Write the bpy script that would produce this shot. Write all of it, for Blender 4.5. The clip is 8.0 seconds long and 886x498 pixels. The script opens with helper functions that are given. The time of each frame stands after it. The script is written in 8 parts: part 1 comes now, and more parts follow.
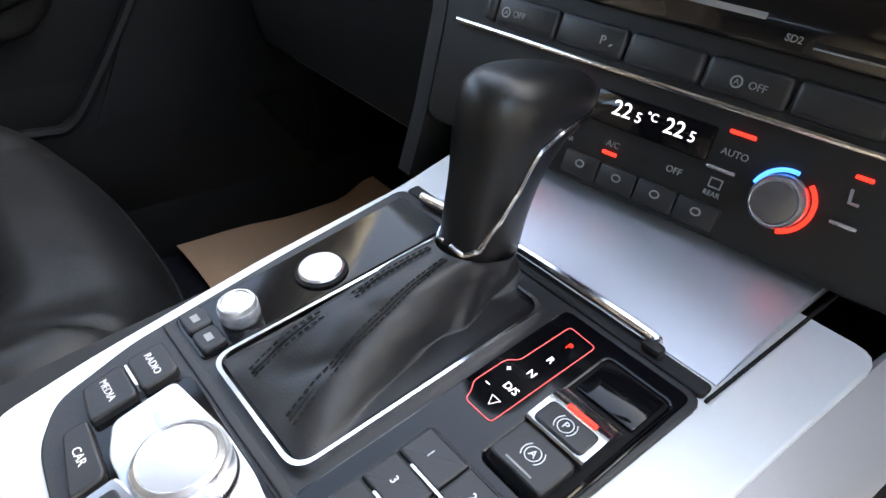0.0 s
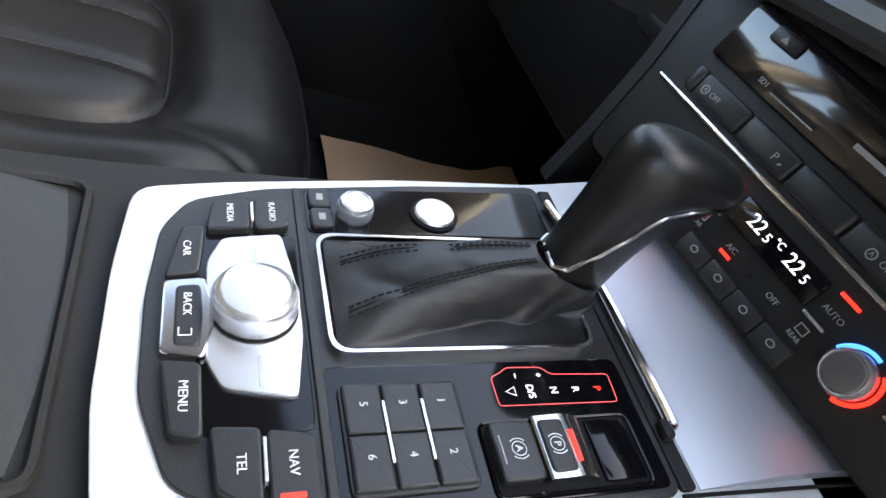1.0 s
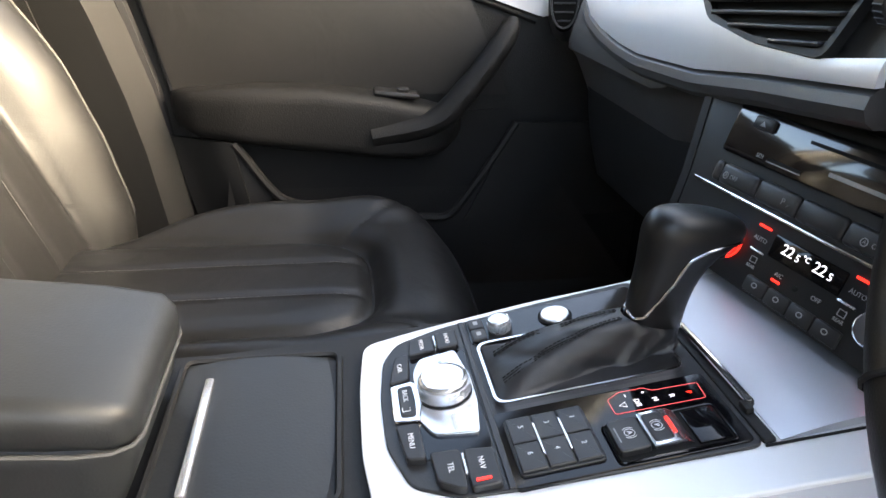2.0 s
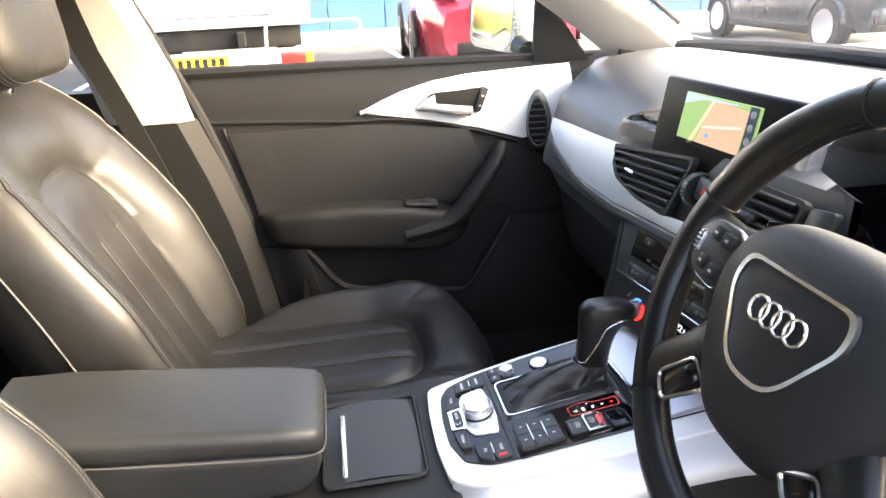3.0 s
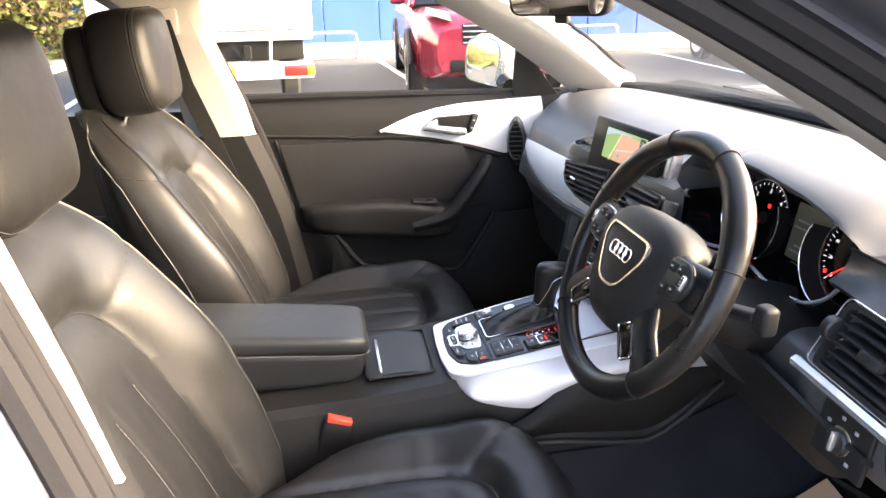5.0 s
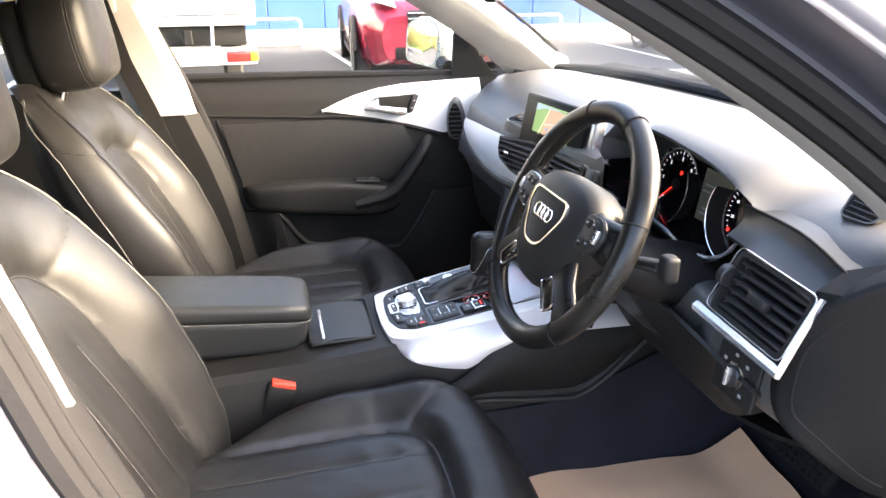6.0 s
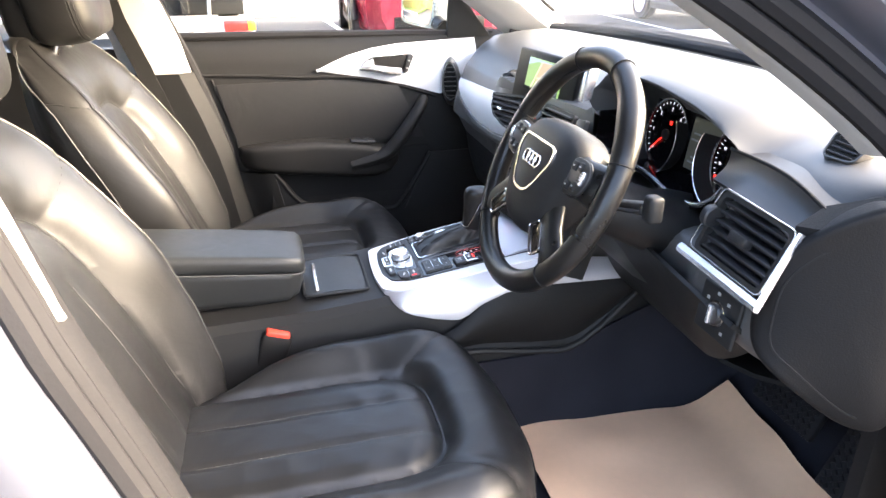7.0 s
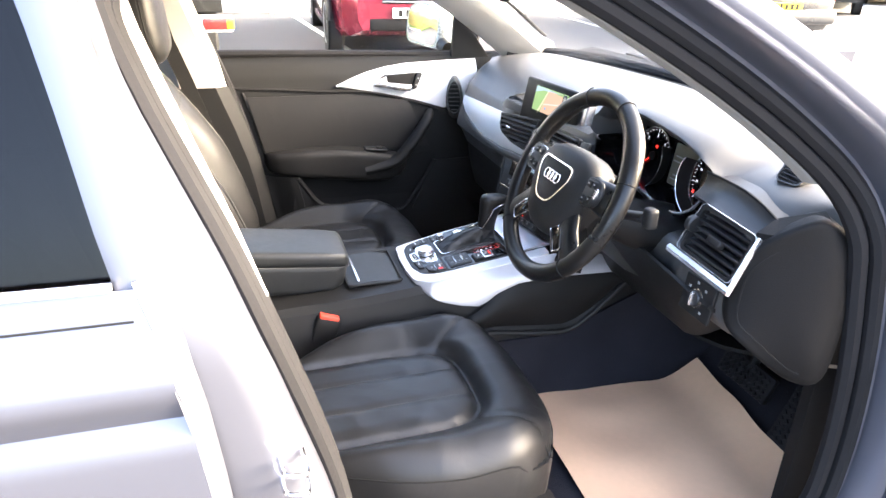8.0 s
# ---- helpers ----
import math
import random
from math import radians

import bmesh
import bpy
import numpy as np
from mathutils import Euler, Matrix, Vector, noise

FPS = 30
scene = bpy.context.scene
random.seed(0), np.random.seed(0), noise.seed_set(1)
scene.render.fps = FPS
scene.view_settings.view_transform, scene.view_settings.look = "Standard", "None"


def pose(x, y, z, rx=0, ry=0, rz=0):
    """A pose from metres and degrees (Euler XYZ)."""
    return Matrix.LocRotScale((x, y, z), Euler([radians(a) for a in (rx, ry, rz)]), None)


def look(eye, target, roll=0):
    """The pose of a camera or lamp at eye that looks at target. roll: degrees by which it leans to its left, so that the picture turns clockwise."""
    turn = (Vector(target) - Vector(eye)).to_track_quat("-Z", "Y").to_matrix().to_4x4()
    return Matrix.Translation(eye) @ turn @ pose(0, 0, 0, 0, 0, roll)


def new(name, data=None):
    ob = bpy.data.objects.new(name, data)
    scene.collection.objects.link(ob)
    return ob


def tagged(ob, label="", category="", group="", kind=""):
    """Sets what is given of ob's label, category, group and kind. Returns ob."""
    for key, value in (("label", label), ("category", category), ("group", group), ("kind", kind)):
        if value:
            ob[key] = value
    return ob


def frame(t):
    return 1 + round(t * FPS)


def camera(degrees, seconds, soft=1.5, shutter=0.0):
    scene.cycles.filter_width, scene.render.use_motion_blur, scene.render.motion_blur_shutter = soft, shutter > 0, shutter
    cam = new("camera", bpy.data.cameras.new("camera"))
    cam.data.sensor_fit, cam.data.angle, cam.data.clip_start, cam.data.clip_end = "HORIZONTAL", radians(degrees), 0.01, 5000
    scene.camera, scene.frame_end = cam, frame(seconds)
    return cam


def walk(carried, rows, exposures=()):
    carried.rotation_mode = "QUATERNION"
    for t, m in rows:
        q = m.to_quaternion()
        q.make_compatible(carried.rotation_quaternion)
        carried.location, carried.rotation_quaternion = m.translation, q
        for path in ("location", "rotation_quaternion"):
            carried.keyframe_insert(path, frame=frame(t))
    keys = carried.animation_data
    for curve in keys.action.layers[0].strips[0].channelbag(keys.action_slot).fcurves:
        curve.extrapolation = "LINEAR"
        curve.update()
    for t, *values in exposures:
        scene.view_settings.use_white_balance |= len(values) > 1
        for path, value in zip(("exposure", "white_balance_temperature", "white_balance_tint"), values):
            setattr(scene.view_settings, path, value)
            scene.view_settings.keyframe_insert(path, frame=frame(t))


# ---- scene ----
cam = camera(65.80, 8.0)
PATH = [
    (0, 0.1772, -0.1698, 0.8565, 56.58, -4.77, 50.84),
    (0.5, 0.1813, -0.1805, 0.8828, 50.54, -19.46, 66.17),
    (1, 0.2021, -0.1902, 0.8681, 49.58, -24.44, 75.75),
    (1.5, 0.2732, -0.1971, 0.8675, 61.74, -7.90, 78.09),
    (2, 0.3854, -0.1942, 0.9282, 65.16, -2.14, 81.58),
    (2.2, 0.4604, -0.1850, 0.9697, 68.31, -1.96, 81.65),
    (3.3, 0.7637, -0.3143, 1.1778, 67.95, 3.08, 80.59),
    (3.5, 0.7988, -0.3361, 1.1860, 68.57, 1.94, 82.25),
    (4, 0.9350, -0.3363, 1.2367, 70.55, 0.00, 82.85),
    (4.5, 1.0526, -0.3365, 1.2437, 71.12, 2.78, 81.47),
    (5, 1.1172, -0.3585, 1.2486, 69.10, 0.96, 79.99),
    (6.3, 1.1943, -0.3492, 1.2273, 68.23, 0.35, 75.33),
    (6.5, 1.1971, -0.3486, 1.2221, 67.80, 0.53, 75.55),
    (7, 1.2164, -0.3431, 1.2004, 66.16, 0.17, 75.85),
    (7.5, 1.3119, -0.3629, 1.2258, 65.45, -0.36, 76.06),
    (8, 1.3934, -0.5259, 1.2991, 65.89, -1.50, 73.06),
]
# places seen between the even half seconds, as eye, target and roll
BETWEEN = [
    (0.2, look((0.169, -0.175, 0.878), (-1.022, 0.894, -0.321), 15.3)),
    (0.7, look((0.181, -0.183, 0.886), (-1.061, 0.777, -0.353), 26.3)),
    (1.2, look((0.221, -0.184, 0.879), (-1.285, 0.511, -0.239), 21.4)),
    (1.7, look((0.326, -0.197, 0.883), (-1.440, 0.171, 0.020), 1.8)),
]
walk(cam, sorted([(t, pose(x, y, z, rx, ry, rz)) for t, x, y, z, rx, ry, rz in PATH] + BETWEEN, key=lambda row: row[0]), [(0.0, 4.40, 7300, 8), (1.5, 4.19, 7200, 8), (2.2, 4.14, 7100, 9), (3.3, 4.26, 7100, 12), (4.2, 4.06, 7100, 13), (5.2, 3.94, 7100, 14), (6.3, 4.20, 6700, 12), (7.5, 4.36, 6600, 12), (8.0, 4.26, 6500, 12)])

# ---- light ----
world = bpy.data.worlds.new("sky")
scene.world = world
world.use_nodes = True
SUN_EL, SUN_AZ = 25.0, 14.0
sky = world.node_tree.nodes.new("ShaderNodeTexSky")
sky.sky_type = "NISHITA"
sky.sun_disc = False
sky.sun_elevation, sky.sun_rotation = radians(SUN_EL), radians(SUN_AZ)
sky.air_density, sky.dust_density, sky.ozone_density = 0.8, 6.0, 0.4
backdrop = world.node_tree.nodes["Background"]
world.node_tree.links.new(sky.outputs[0], backdrop.inputs[0])
backdrop.inputs[1].default_value = 0.15
sun_data = bpy.data.lights.new("sun", "SUN")
sun_data.energy, sun_data.angle, sun_data.color = 0.5, radians(50), (1.0, 0.87, 0.66)
sun = new("sun", sun_data)
# a veiled sun stands ahead of the car
SUN_DIR = Vector((math.sin(radians(SUN_AZ)) * math.cos(radians(SUN_EL)), math.cos(radians(SUN_AZ)) * math.cos(radians(SUN_EL)), math.sin(radians(SUN_EL))))
sun.matrix_world = look(SUN_DIR * 30, (0, 0, 0))


# ---- materials ----
def mat(name, color, rough=0.5, metal=0.0, grain=0.0, scale=200.0, vary=0.12, vscale=6.0, coat=0.0, rvary=0.08, spec=0.5, stretch=None, aniso=0.0, fibre=False, rand=0.0):
    m = bpy.data.materials.new(name)
    m.use_nodes = True
    nt = m.node_tree
    b = nt.nodes["Principled BSDF"]
    b.inputs["Metallic"].default_value = metal
    b.inputs["Coat Weight"].default_value = coat
    b.inputs["Coat Roughness"].default_value = 0.04
    b.inputs["Specular IOR Level"].default_value = spec
    b.inputs["Anisotropic"].default_value = aniso
    tc = nt.nodes.new("ShaderNodeTexCoord")
    mp = nt.nodes.new("ShaderNodeMapping")
    nt.links.new(tc.outputs["Object"], mp.inputs[0])
    if stretch:
        mp.inputs["Scale"].default_value = stretch
    big = nt.nodes.new("ShaderNodeTexNoise")
    big.inputs["Scale"].default_value, big.inputs["Detail"].default_value = vscale, 5
    nt.links.new(tc.outputs["Object"], big.inputs["Vector"])
    fine = nt.nodes.new("ShaderNodeTexNoise")
    fine.inputs["Scale"].default_value, fine.inputs["Detail"].default_value = scale, 4
    nt.links.new(mp.outputs[0], fine.inputs["Vector"])
    mixv = nt.nodes.new("ShaderNodeMath")
    mixv.operation = "MULTIPLY_ADD"
    nt.links.new(fine.outputs["Fac"], mixv.inputs[0])
    mixv.inputs[1].default_value = 0.45
    nt.links.new(big.outputs["Fac"], mixv.inputs[2])
    ramp = nt.nodes.new("ShaderNodeMapRange")
    ramp.inputs["From Min"].default_value, ramp.inputs["From Max"].default_value = 0.4, 1.05
    nt.links.new(mixv.outputs[0], ramp.inputs["Value"])
    mix = nt.nodes.new("ShaderNodeMix")
    mix.data_type = "RGBA"
    mix.inputs["A"].default_value = (*[c * (1 - vary) for c in color], 1)
    mix.inputs["B"].default_value = (*[min(1, c * (1 + vary)) for c in color], 1)
    nt.links.new(ramp.outputs[0], mix.inputs["Factor"])
    out = mix.outputs["Result"]
    if rand:
        oi = nt.nodes.new("ShaderNodeObjectInfo")
        hs = nt.nodes.new("ShaderNodeHueSaturation")
        mr = nt.nodes.new("ShaderNodeMapRange")
        mr.inputs["To Min"].default_value, mr.inputs["To Max"].default_value = 1 - rand, 1 + rand
        nt.links.new(oi.outputs["Random"], mr.inputs["Value"])
        nt.links.new(mr.outputs[0], hs.inputs["Value"])
        nt.links.new(out, hs.inputs["Color"])
        out = hs.outputs["Color"]
    nt.links.new(out, b.inputs["Base Color"])
    rr = nt.nodes.new("ShaderNodeMapRange")
    rr.inputs["To Min"].default_value, rr.inputs["To Max"].default_value = max(0.02, rough - rvary), min(1, rough + rvary)
    nt.links.new(ramp.outputs[0], rr.inputs["Value"])
    nt.links.new(rr.outputs[0], b.inputs["Roughness"])
    if grain:
        bp = nt.nodes.new("ShaderNodeBump")
        bp.inputs["Strength"].default_value, bp.inputs["Distance"].default_value = grain, 0.002
        nt.links.new(fine.outputs["Fac"], bp.inputs["Height"])
        nt.links.new(bp.outputs[0], b.inputs["Normal"])
    return m


def leather(name, color, rough=0.42, crease=0.35, cell=320.0, spec=0.5):
    m = mat(name, color, rough, vary=0.22, vscale=9, rvary=0.09, scale=70, spec=spec)
    nt = m.node_tree
    b = nt.nodes["Principled BSDF"]
    tc = nt.nodes.new("ShaderNodeTexCoord")
    vor = nt.nodes.new("ShaderNodeTexVoronoi")
    vor.feature = "DISTANCE_TO_EDGE"
    vor.inputs["Scale"].default_value = cell
    wr = nt.nodes.new("ShaderNodeTexNoise")
    wr.inputs["Scale"].default_value, wr.inputs["Detail"].default_value, wr.inputs["Distortion"].default_value = 9, 3, 1.4
    nt.links.new(tc.outputs["Object"], vor.inputs["Vector"])
    nt.links.new(tc.outputs["Object"], wr.inputs["Vector"])
    b1 = nt.nodes.new("ShaderNodeBump")
    b1.inputs["Strength"].default_value, b1.inputs["Distance"].default_value = crease, 0.012
    nt.links.new(wr.outputs["Fac"], b1.inputs["Height"])
    b2 = nt.nodes.new("ShaderNodeBump")
    b2.inputs["Strength"].default_value, b2.inputs["Distance"].default_value = 0.12, 0.0008
    nt.links.new(vor.outputs["Distance"], b2.inputs["Height"])
    nt.links.new(b1.outputs[0], b2.inputs["Normal"])
    nt.links.new(b2.outputs[0], b.inputs["Normal"])
    return m


def glow(name, color, strength):
    m = bpy.data.materials.new(name)
    m.use_nodes = True
    b = m.node_tree.nodes["Principled BSDF"]
    b.inputs["Base Color"].default_value = (*[c * 0.3 for c in color], 1)
    b.inputs["Emission Color"].default_value = (*color, 1)
    b.inputs["Emission Strength"].default_value = strength
    return m


def clear_glass(name, tint=(0.97, 0.985, 0.98), gloss=0.05, rough=0.0):
    m = bpy.data.materials.new(name)
    m.use_nodes = True
    nt = m.node_tree
    nt.nodes.remove(nt.nodes["Principled BSDF"])
    tr = nt.nodes.new("ShaderNodeBsdfTransparent")
    tr.inputs[0].default_value = (*tint, 1)
    gl = nt.nodes.new("ShaderNodeBsdfGlossy")
    gl.inputs["Roughness"].default_value = rough
    fr = nt.nodes.new("ShaderNodeLayerWeight")
    fr.inputs["Blend"].default_value = 0.5
    pw = nt.nodes.new("ShaderNodeMath")
    pw.operation = "POWER"
    pw.inputs[1].default_value = 4.0
    nt.links.new(fr.outputs["Facing"], pw.inputs[0])
    sc = nt.nodes.new("ShaderNodeMath")
    sc.operation = "MULTIPLY_ADD"
    sc.inputs[1].default_value, sc.inputs[2].default_value = 0.35, gloss * 0.5
    nt.links.new(pw.outputs[0], sc.inputs[0])
    mx = nt.nodes.new("ShaderNodeMixShader")
    nt.links.new(sc.outputs[0], mx.inputs[0])
    nt.links.new(tr.outputs[0], mx.inputs[1])
    nt.links.new(gl.outputs[0], mx.inputs[2])
    nt.links.new(mx.outputs[0], nt.nodes["Material Output"].inputs[0])
    return m


M_LEATHER = leather("black_leather", (0.0105, 0.0104, 0.0104), 0.43, 0.14, spec=0.31)
M_LEATHER_DRV = leather("creased_black_leather", (0.0120, 0.0120, 0.0122), 0.42, 0.14, spec=0.44)
M_LEATHER_LID = leather("padded_black_leather", (0.016, 0.0175, 0.0185), 0.46, 0.08, spec=0.42)
M_RIM = leather("worn_rim_leather", (0.008, 0.008, 0.008), 0.32, 0.06, 700, spec=0.38)
M_BOOT = leather("soft_boot_leather", (0.016, 0.016, 0.017), 0.44, 0.22, 500)
M_STITCH = mat("dark_thread", (0.05, 0.05, 0.05), 0.7, vary=0.2)
M_DASH = mat("soft_dash_black", (0.052, 0.052, 0.052), 0.44, grain=0.10, scale=700, vary=0.12)
M_DOORPAD = mat("soft_door_black", (0.0090, 0.0089, 0.0088), 0.56, spec=0.23, grain=0.3, scale=380, vary=0.18)
M_PLASTIC = mat("grained_black_plastic", (0.011, 0.011, 0.011), 0.55, grain=0.12, scale=700, vary=0.15, spec=0.32)
M_MATT = mat("matt_black_moulding", (0.0075, 0.0072, 0.0072), 0.62, grain=0.2, scale=500, vary=0.2, spec=0.14)
M_KEY = mat("satin_black_button", (0.0143, 0.0143, 0.0149), 0.42, grain=0.06, scale=700, vary=0.1)
M_PIANO = mat("gloss_black_lacquer", (0.004, 0.004, 0.005), 0.08, vary=0.1, spec=0.3, rvary=0.03)
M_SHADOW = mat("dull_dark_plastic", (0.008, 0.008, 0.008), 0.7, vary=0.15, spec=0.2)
M_RUBBER = mat("black_rubber", (0.013, 0.013, 0.0142), 0.70, spec=0.14, grain=0.15, scale=200, vary=0.2)
M_CARPET = mat("dark_carpet", (0.021, 0.021, 0.026), 0.95, grain=0.9, scale=900, vary=0.35, spec=0.1)
M_PAPER = mat("brown_kraft_paper", (0.76, 0.48, 0.30), 0.8, grain=0.12, scale=60, vary=0.07, vscale=4, spec=0.25)
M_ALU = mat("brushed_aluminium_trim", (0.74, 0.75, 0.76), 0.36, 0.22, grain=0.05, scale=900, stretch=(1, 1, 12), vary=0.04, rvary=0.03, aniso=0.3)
# darker copy of the aluminium, with the console side's shade put into its colour
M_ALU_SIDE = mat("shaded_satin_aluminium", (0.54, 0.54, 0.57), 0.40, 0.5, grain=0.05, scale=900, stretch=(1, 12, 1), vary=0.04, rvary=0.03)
M_ALU_WEAVE = mat("ribbed_aluminium_trim", (0.56, 0.57, 0.61), 0.42, 0.7, grain=0.12, scale=900, stretch=(1, 4, 1), vary=0.04, rvary=0.03)
M_CHROME = mat("satin_chrome", (0.78, 0.78, 0.80), 0.16, 1.0, vary=0.02, rvary=0.02, scale=1500)
M_DARK_CHROME = mat("dark_satin_chrome", (0.34, 0.34, 0.36), 0.22, 1.0, vary=0.02, rvary=0.02, scale=1500)
M_SILVER = mat("satin_silver_plastic", (0.70, 0.71, 0.73), 0.26, 0.8, vary=0.015, rvary=0.015, scale=2500)
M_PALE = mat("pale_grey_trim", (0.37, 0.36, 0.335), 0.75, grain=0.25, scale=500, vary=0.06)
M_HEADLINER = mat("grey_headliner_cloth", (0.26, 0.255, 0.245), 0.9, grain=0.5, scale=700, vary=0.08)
M_BELT = mat("black_belt_webbing", (0.009, 0.009, 0.009), 0.8, spec=0.2, grain=0.5, scale=900, vary=0.2)
M_PAINT = mat("silver_car_paint", (0.140, 0.150, 0.184), 0.34, 0.7, vary=0.012, coat=0.5, rvary=0.012, scale=2500)
M_PRINT = mat("white_print", (0.75, 0.75, 0.75), 0.5, vary=0.03)
M_PRINT_DIM = mat("grey_print", (0.30, 0.30, 0.30), 0.5, vary=0.03)
M_LED = glow("red_led", (1.0, 0.022, 0.014), 0.20)
M_LED_SOFT = glow("dim_red_led", (1.0, 0.13, 0.15), 0.12)
M_BLUE = glow("blue_led", (0.04, 0.22, 1.0), 0.20)
M_DISPLAY = glow("white_display", (0.86, 0.86, 1.0), 0.13)
M_FIGURE = glow("dial_figure", (0.85, 0.85, 0.95), 0.09)
M_DIAL_RED = glow("dial_red", (1.0, 0.03, 0.02), 0.14)
M_MIRROR = mat("mirror_silver", (0.9, 0.9, 0.9), 0.02, 1.0, vary=0.01, rvary=0.0)
M_GLASS = clear_glass("window_glass")
M_TINT = clear_glass("tinted_rear_glass", (0.10, 0.11, 0.13))
M_RED_PAINT = mat("red_car_paint", (0.20, 0.014, 0.032), 0.25, 0.3, vary=0.06, coat=0.8)
M_GREY_PAINT = mat("dark_grey_car_paint", (0.045, 0.05, 0.055), 0.3, 0.4, vary=0.06, coat=0.8)
M_WHITE_PAINT = mat("white_van_paint", (0.80, 0.80, 0.79), 0.35, vary=0.04)
M_TYRE = mat("tyre_rubber", (0.02, 0.02, 0.02), 0.8, grain=0.4, scale=60, vary=0.2)
M_RIMALLOY = mat("alloy_wheel_silver", (0.55, 0.55, 0.56), 0.35, 0.7, vary=0.08)
M_PLATE = mat("yellow_plate", (0.80, 0.58, 0.02), 0.45, vary=0.05)
M_REDLENS = mat("red_lamp_lens", (0.55, 0.02, 0.015), 0.2, vary=0.1, coat=0.5)
M_AMBER = mat("amber_lamp_lens", (0.85, 0.32, 0.02), 0.2, vary=0.1, coat=0.5)
M_LENS = mat("clear_headlamp", (0.65, 0.67, 0.70), 0.12, 0.4, vary=0.1, coat=0.8)
M_ASPHALT = mat("asphalt", (0.060, 0.061, 0.064), 0.9, grain=0.7, scale=60, vary=0.28, vscale=0.7)
M_LINE = mat("worn_white_road_paint", (0.70, 0.70, 0.68), 0.7, grain=0.3, scale=40, vary=0.18, vscale=3)
M_KERB = mat("concrete_kerb", (0.48, 0.47, 0.45), 0.85, grain=0.5, scale=40, vary=0.14)
M_BLUEWALL = mat("blue_metal_cladding", (0.028, 0.085, 0.33), 0.45, vary=0.06, vscale=1)
M_WHITEWALL = mat("white_metal_cladding", (0.78, 0.78, 0.77), 0.5, vary=0.04, vscale=1)
M_GALV = mat("galvanised_steel", (0.55, 0.56, 0.57), 0.45, 0.7, vary=0.12, scale=30)
M_GRASS = mat("grass_verge", (0.10, 0.16, 0.035), 0.9, vary=0.35, scale=40)
M_LEAF_A = mat("yellow_green_leaf", (0.17, 0.19, 0.045), 0.7, vary=0.35, scale=30, vscale=3)
M_LEAF_B = mat("brown_autumn_leaf", (0.20, 0.125, 0.06), 0.75, vary=0.35, scale=30, vscale=3)
M_BARK = mat("grey_brown_bark", (0.13, 0.095, 0.07), 0.9, grain=0.6, scale=40, vary=0.25)


# ---- mesh helpers ----
ID = Matrix.Identity(4)


def finish(bm, name, material, smooth=True, angle=35):
    me = bpy.data.meshes.new(name)
    bmesh.ops.recalc_face_normals(bm, faces=bm.faces)
    bm.to_mesh(me)
    bm.free()
    me.materials.append(material)
    if smooth:
        me.polygons.foreach_set("use_smooth", [True] * len(me.polygons))
        me.set_sharp_from_angle(angle=radians(angle))
    return me


def part(name, bm, material, parent=None, label="", m=ID, smooth=True, angle=35):
    if m is not ID:
        bmesh.ops.transform(bm, matrix=m, verts=bm.verts)
    ob = new(name, finish(bm, name, material, smooth, angle))
    if parent:
        ob.parent = parent
    if label:
        tagged(ob, label)
    return ob


def thing(name, label, category, group="", kind=""):
    return tagged(new(name), label, category, group, kind)


def rbox(sx, sy, sz, r=0.003, seg=2, at=(0, 0, 0), bm=None, rot=None):
    """A bevelled box of full sizes sx, sy, sz, centred at a place."""
    own = bmesh.new()
    bmesh.ops.create_cube(own, size=1, matrix=Matrix.Diagonal((sx, sy, sz, 1)))
    r = min(r, 0.49 * min(sx, sy, sz))
    if r > 0:
        bmesh.ops.bevel(own, geom=own.edges[:], offset=r, segments=seg, affect="EDGES", profile=0.5)
    m = Matrix.Translation(at) @ (rot if rot else ID)
    bmesh.ops.transform(own, matrix=m, verts=own.verts)
    return merge(bm, own)


def merge(bm, own):
    if bm is None:
        return own
    me = bpy.data.meshes.new("tmp")
    own.to_mesh(me)
    own.free()
    bm.from_mesh(me)
    bpy.data.meshes.remove(me)
    return bm


def loft(rings, closed=True, cap=True, bm=None):
    """Skin through rings of equally many points; closed: each ring is a loop."""
    bm = bm or bmesh.new()
    vs = [[bm.verts.new(p) for p in ring] for ring in rings]
    n = len(rings[0])
    for a, b in zip(vs, vs[1:]):
        for i in range(n if closed else n - 1):
            j = (i + 1) % n
            bm.faces.new((a[i], a[j], b[j], b[i]))
    if cap and closed:
        bm.faces.new(vs[0][::-1])
        bm.faces.new(vs[-1])
    return bm


def sweep(points, radius, n=8, closed=False, bm=None, flat=1.0, up=(0, 0, 1)):
    """A tube along points; radius a number or one per point; flat squeezes it along its second axis."""
    pts = [Vector(p) for p in points]
    rad = radius if isinstance(radius, (list, tuple)) else [radius] * len(pts)
    rings = []
    last = Vector(up)
    for i, p in enumerate(pts):
        a = pts[i - 1] if (i or closed) else p
        b = pts[(i + 1) % len(pts)] if (i < len(pts) - 1 or closed) else p
        d = (b - a).normalized()
        side = d.cross(last)
        if side.length < 1e-4:
            side = d.cross(Vector((1, 0.3, 0)))
        side.normalize()
        last = side.cross(d).normalized()
        rings.append([p + rad[i] * (math.cos(2 * math.pi * k / n) * side + flat * math.sin(2 * math.pi * k / n) * last) for k in range(n)])
    if closed:
        rings.append(rings[0])
        bm = loft(rings, True, False, bm)
        bmesh.ops.remove_doubles(bm, verts=bm.verts, dist=1e-6)
        return bm
    return loft(rings, True, True, bm)


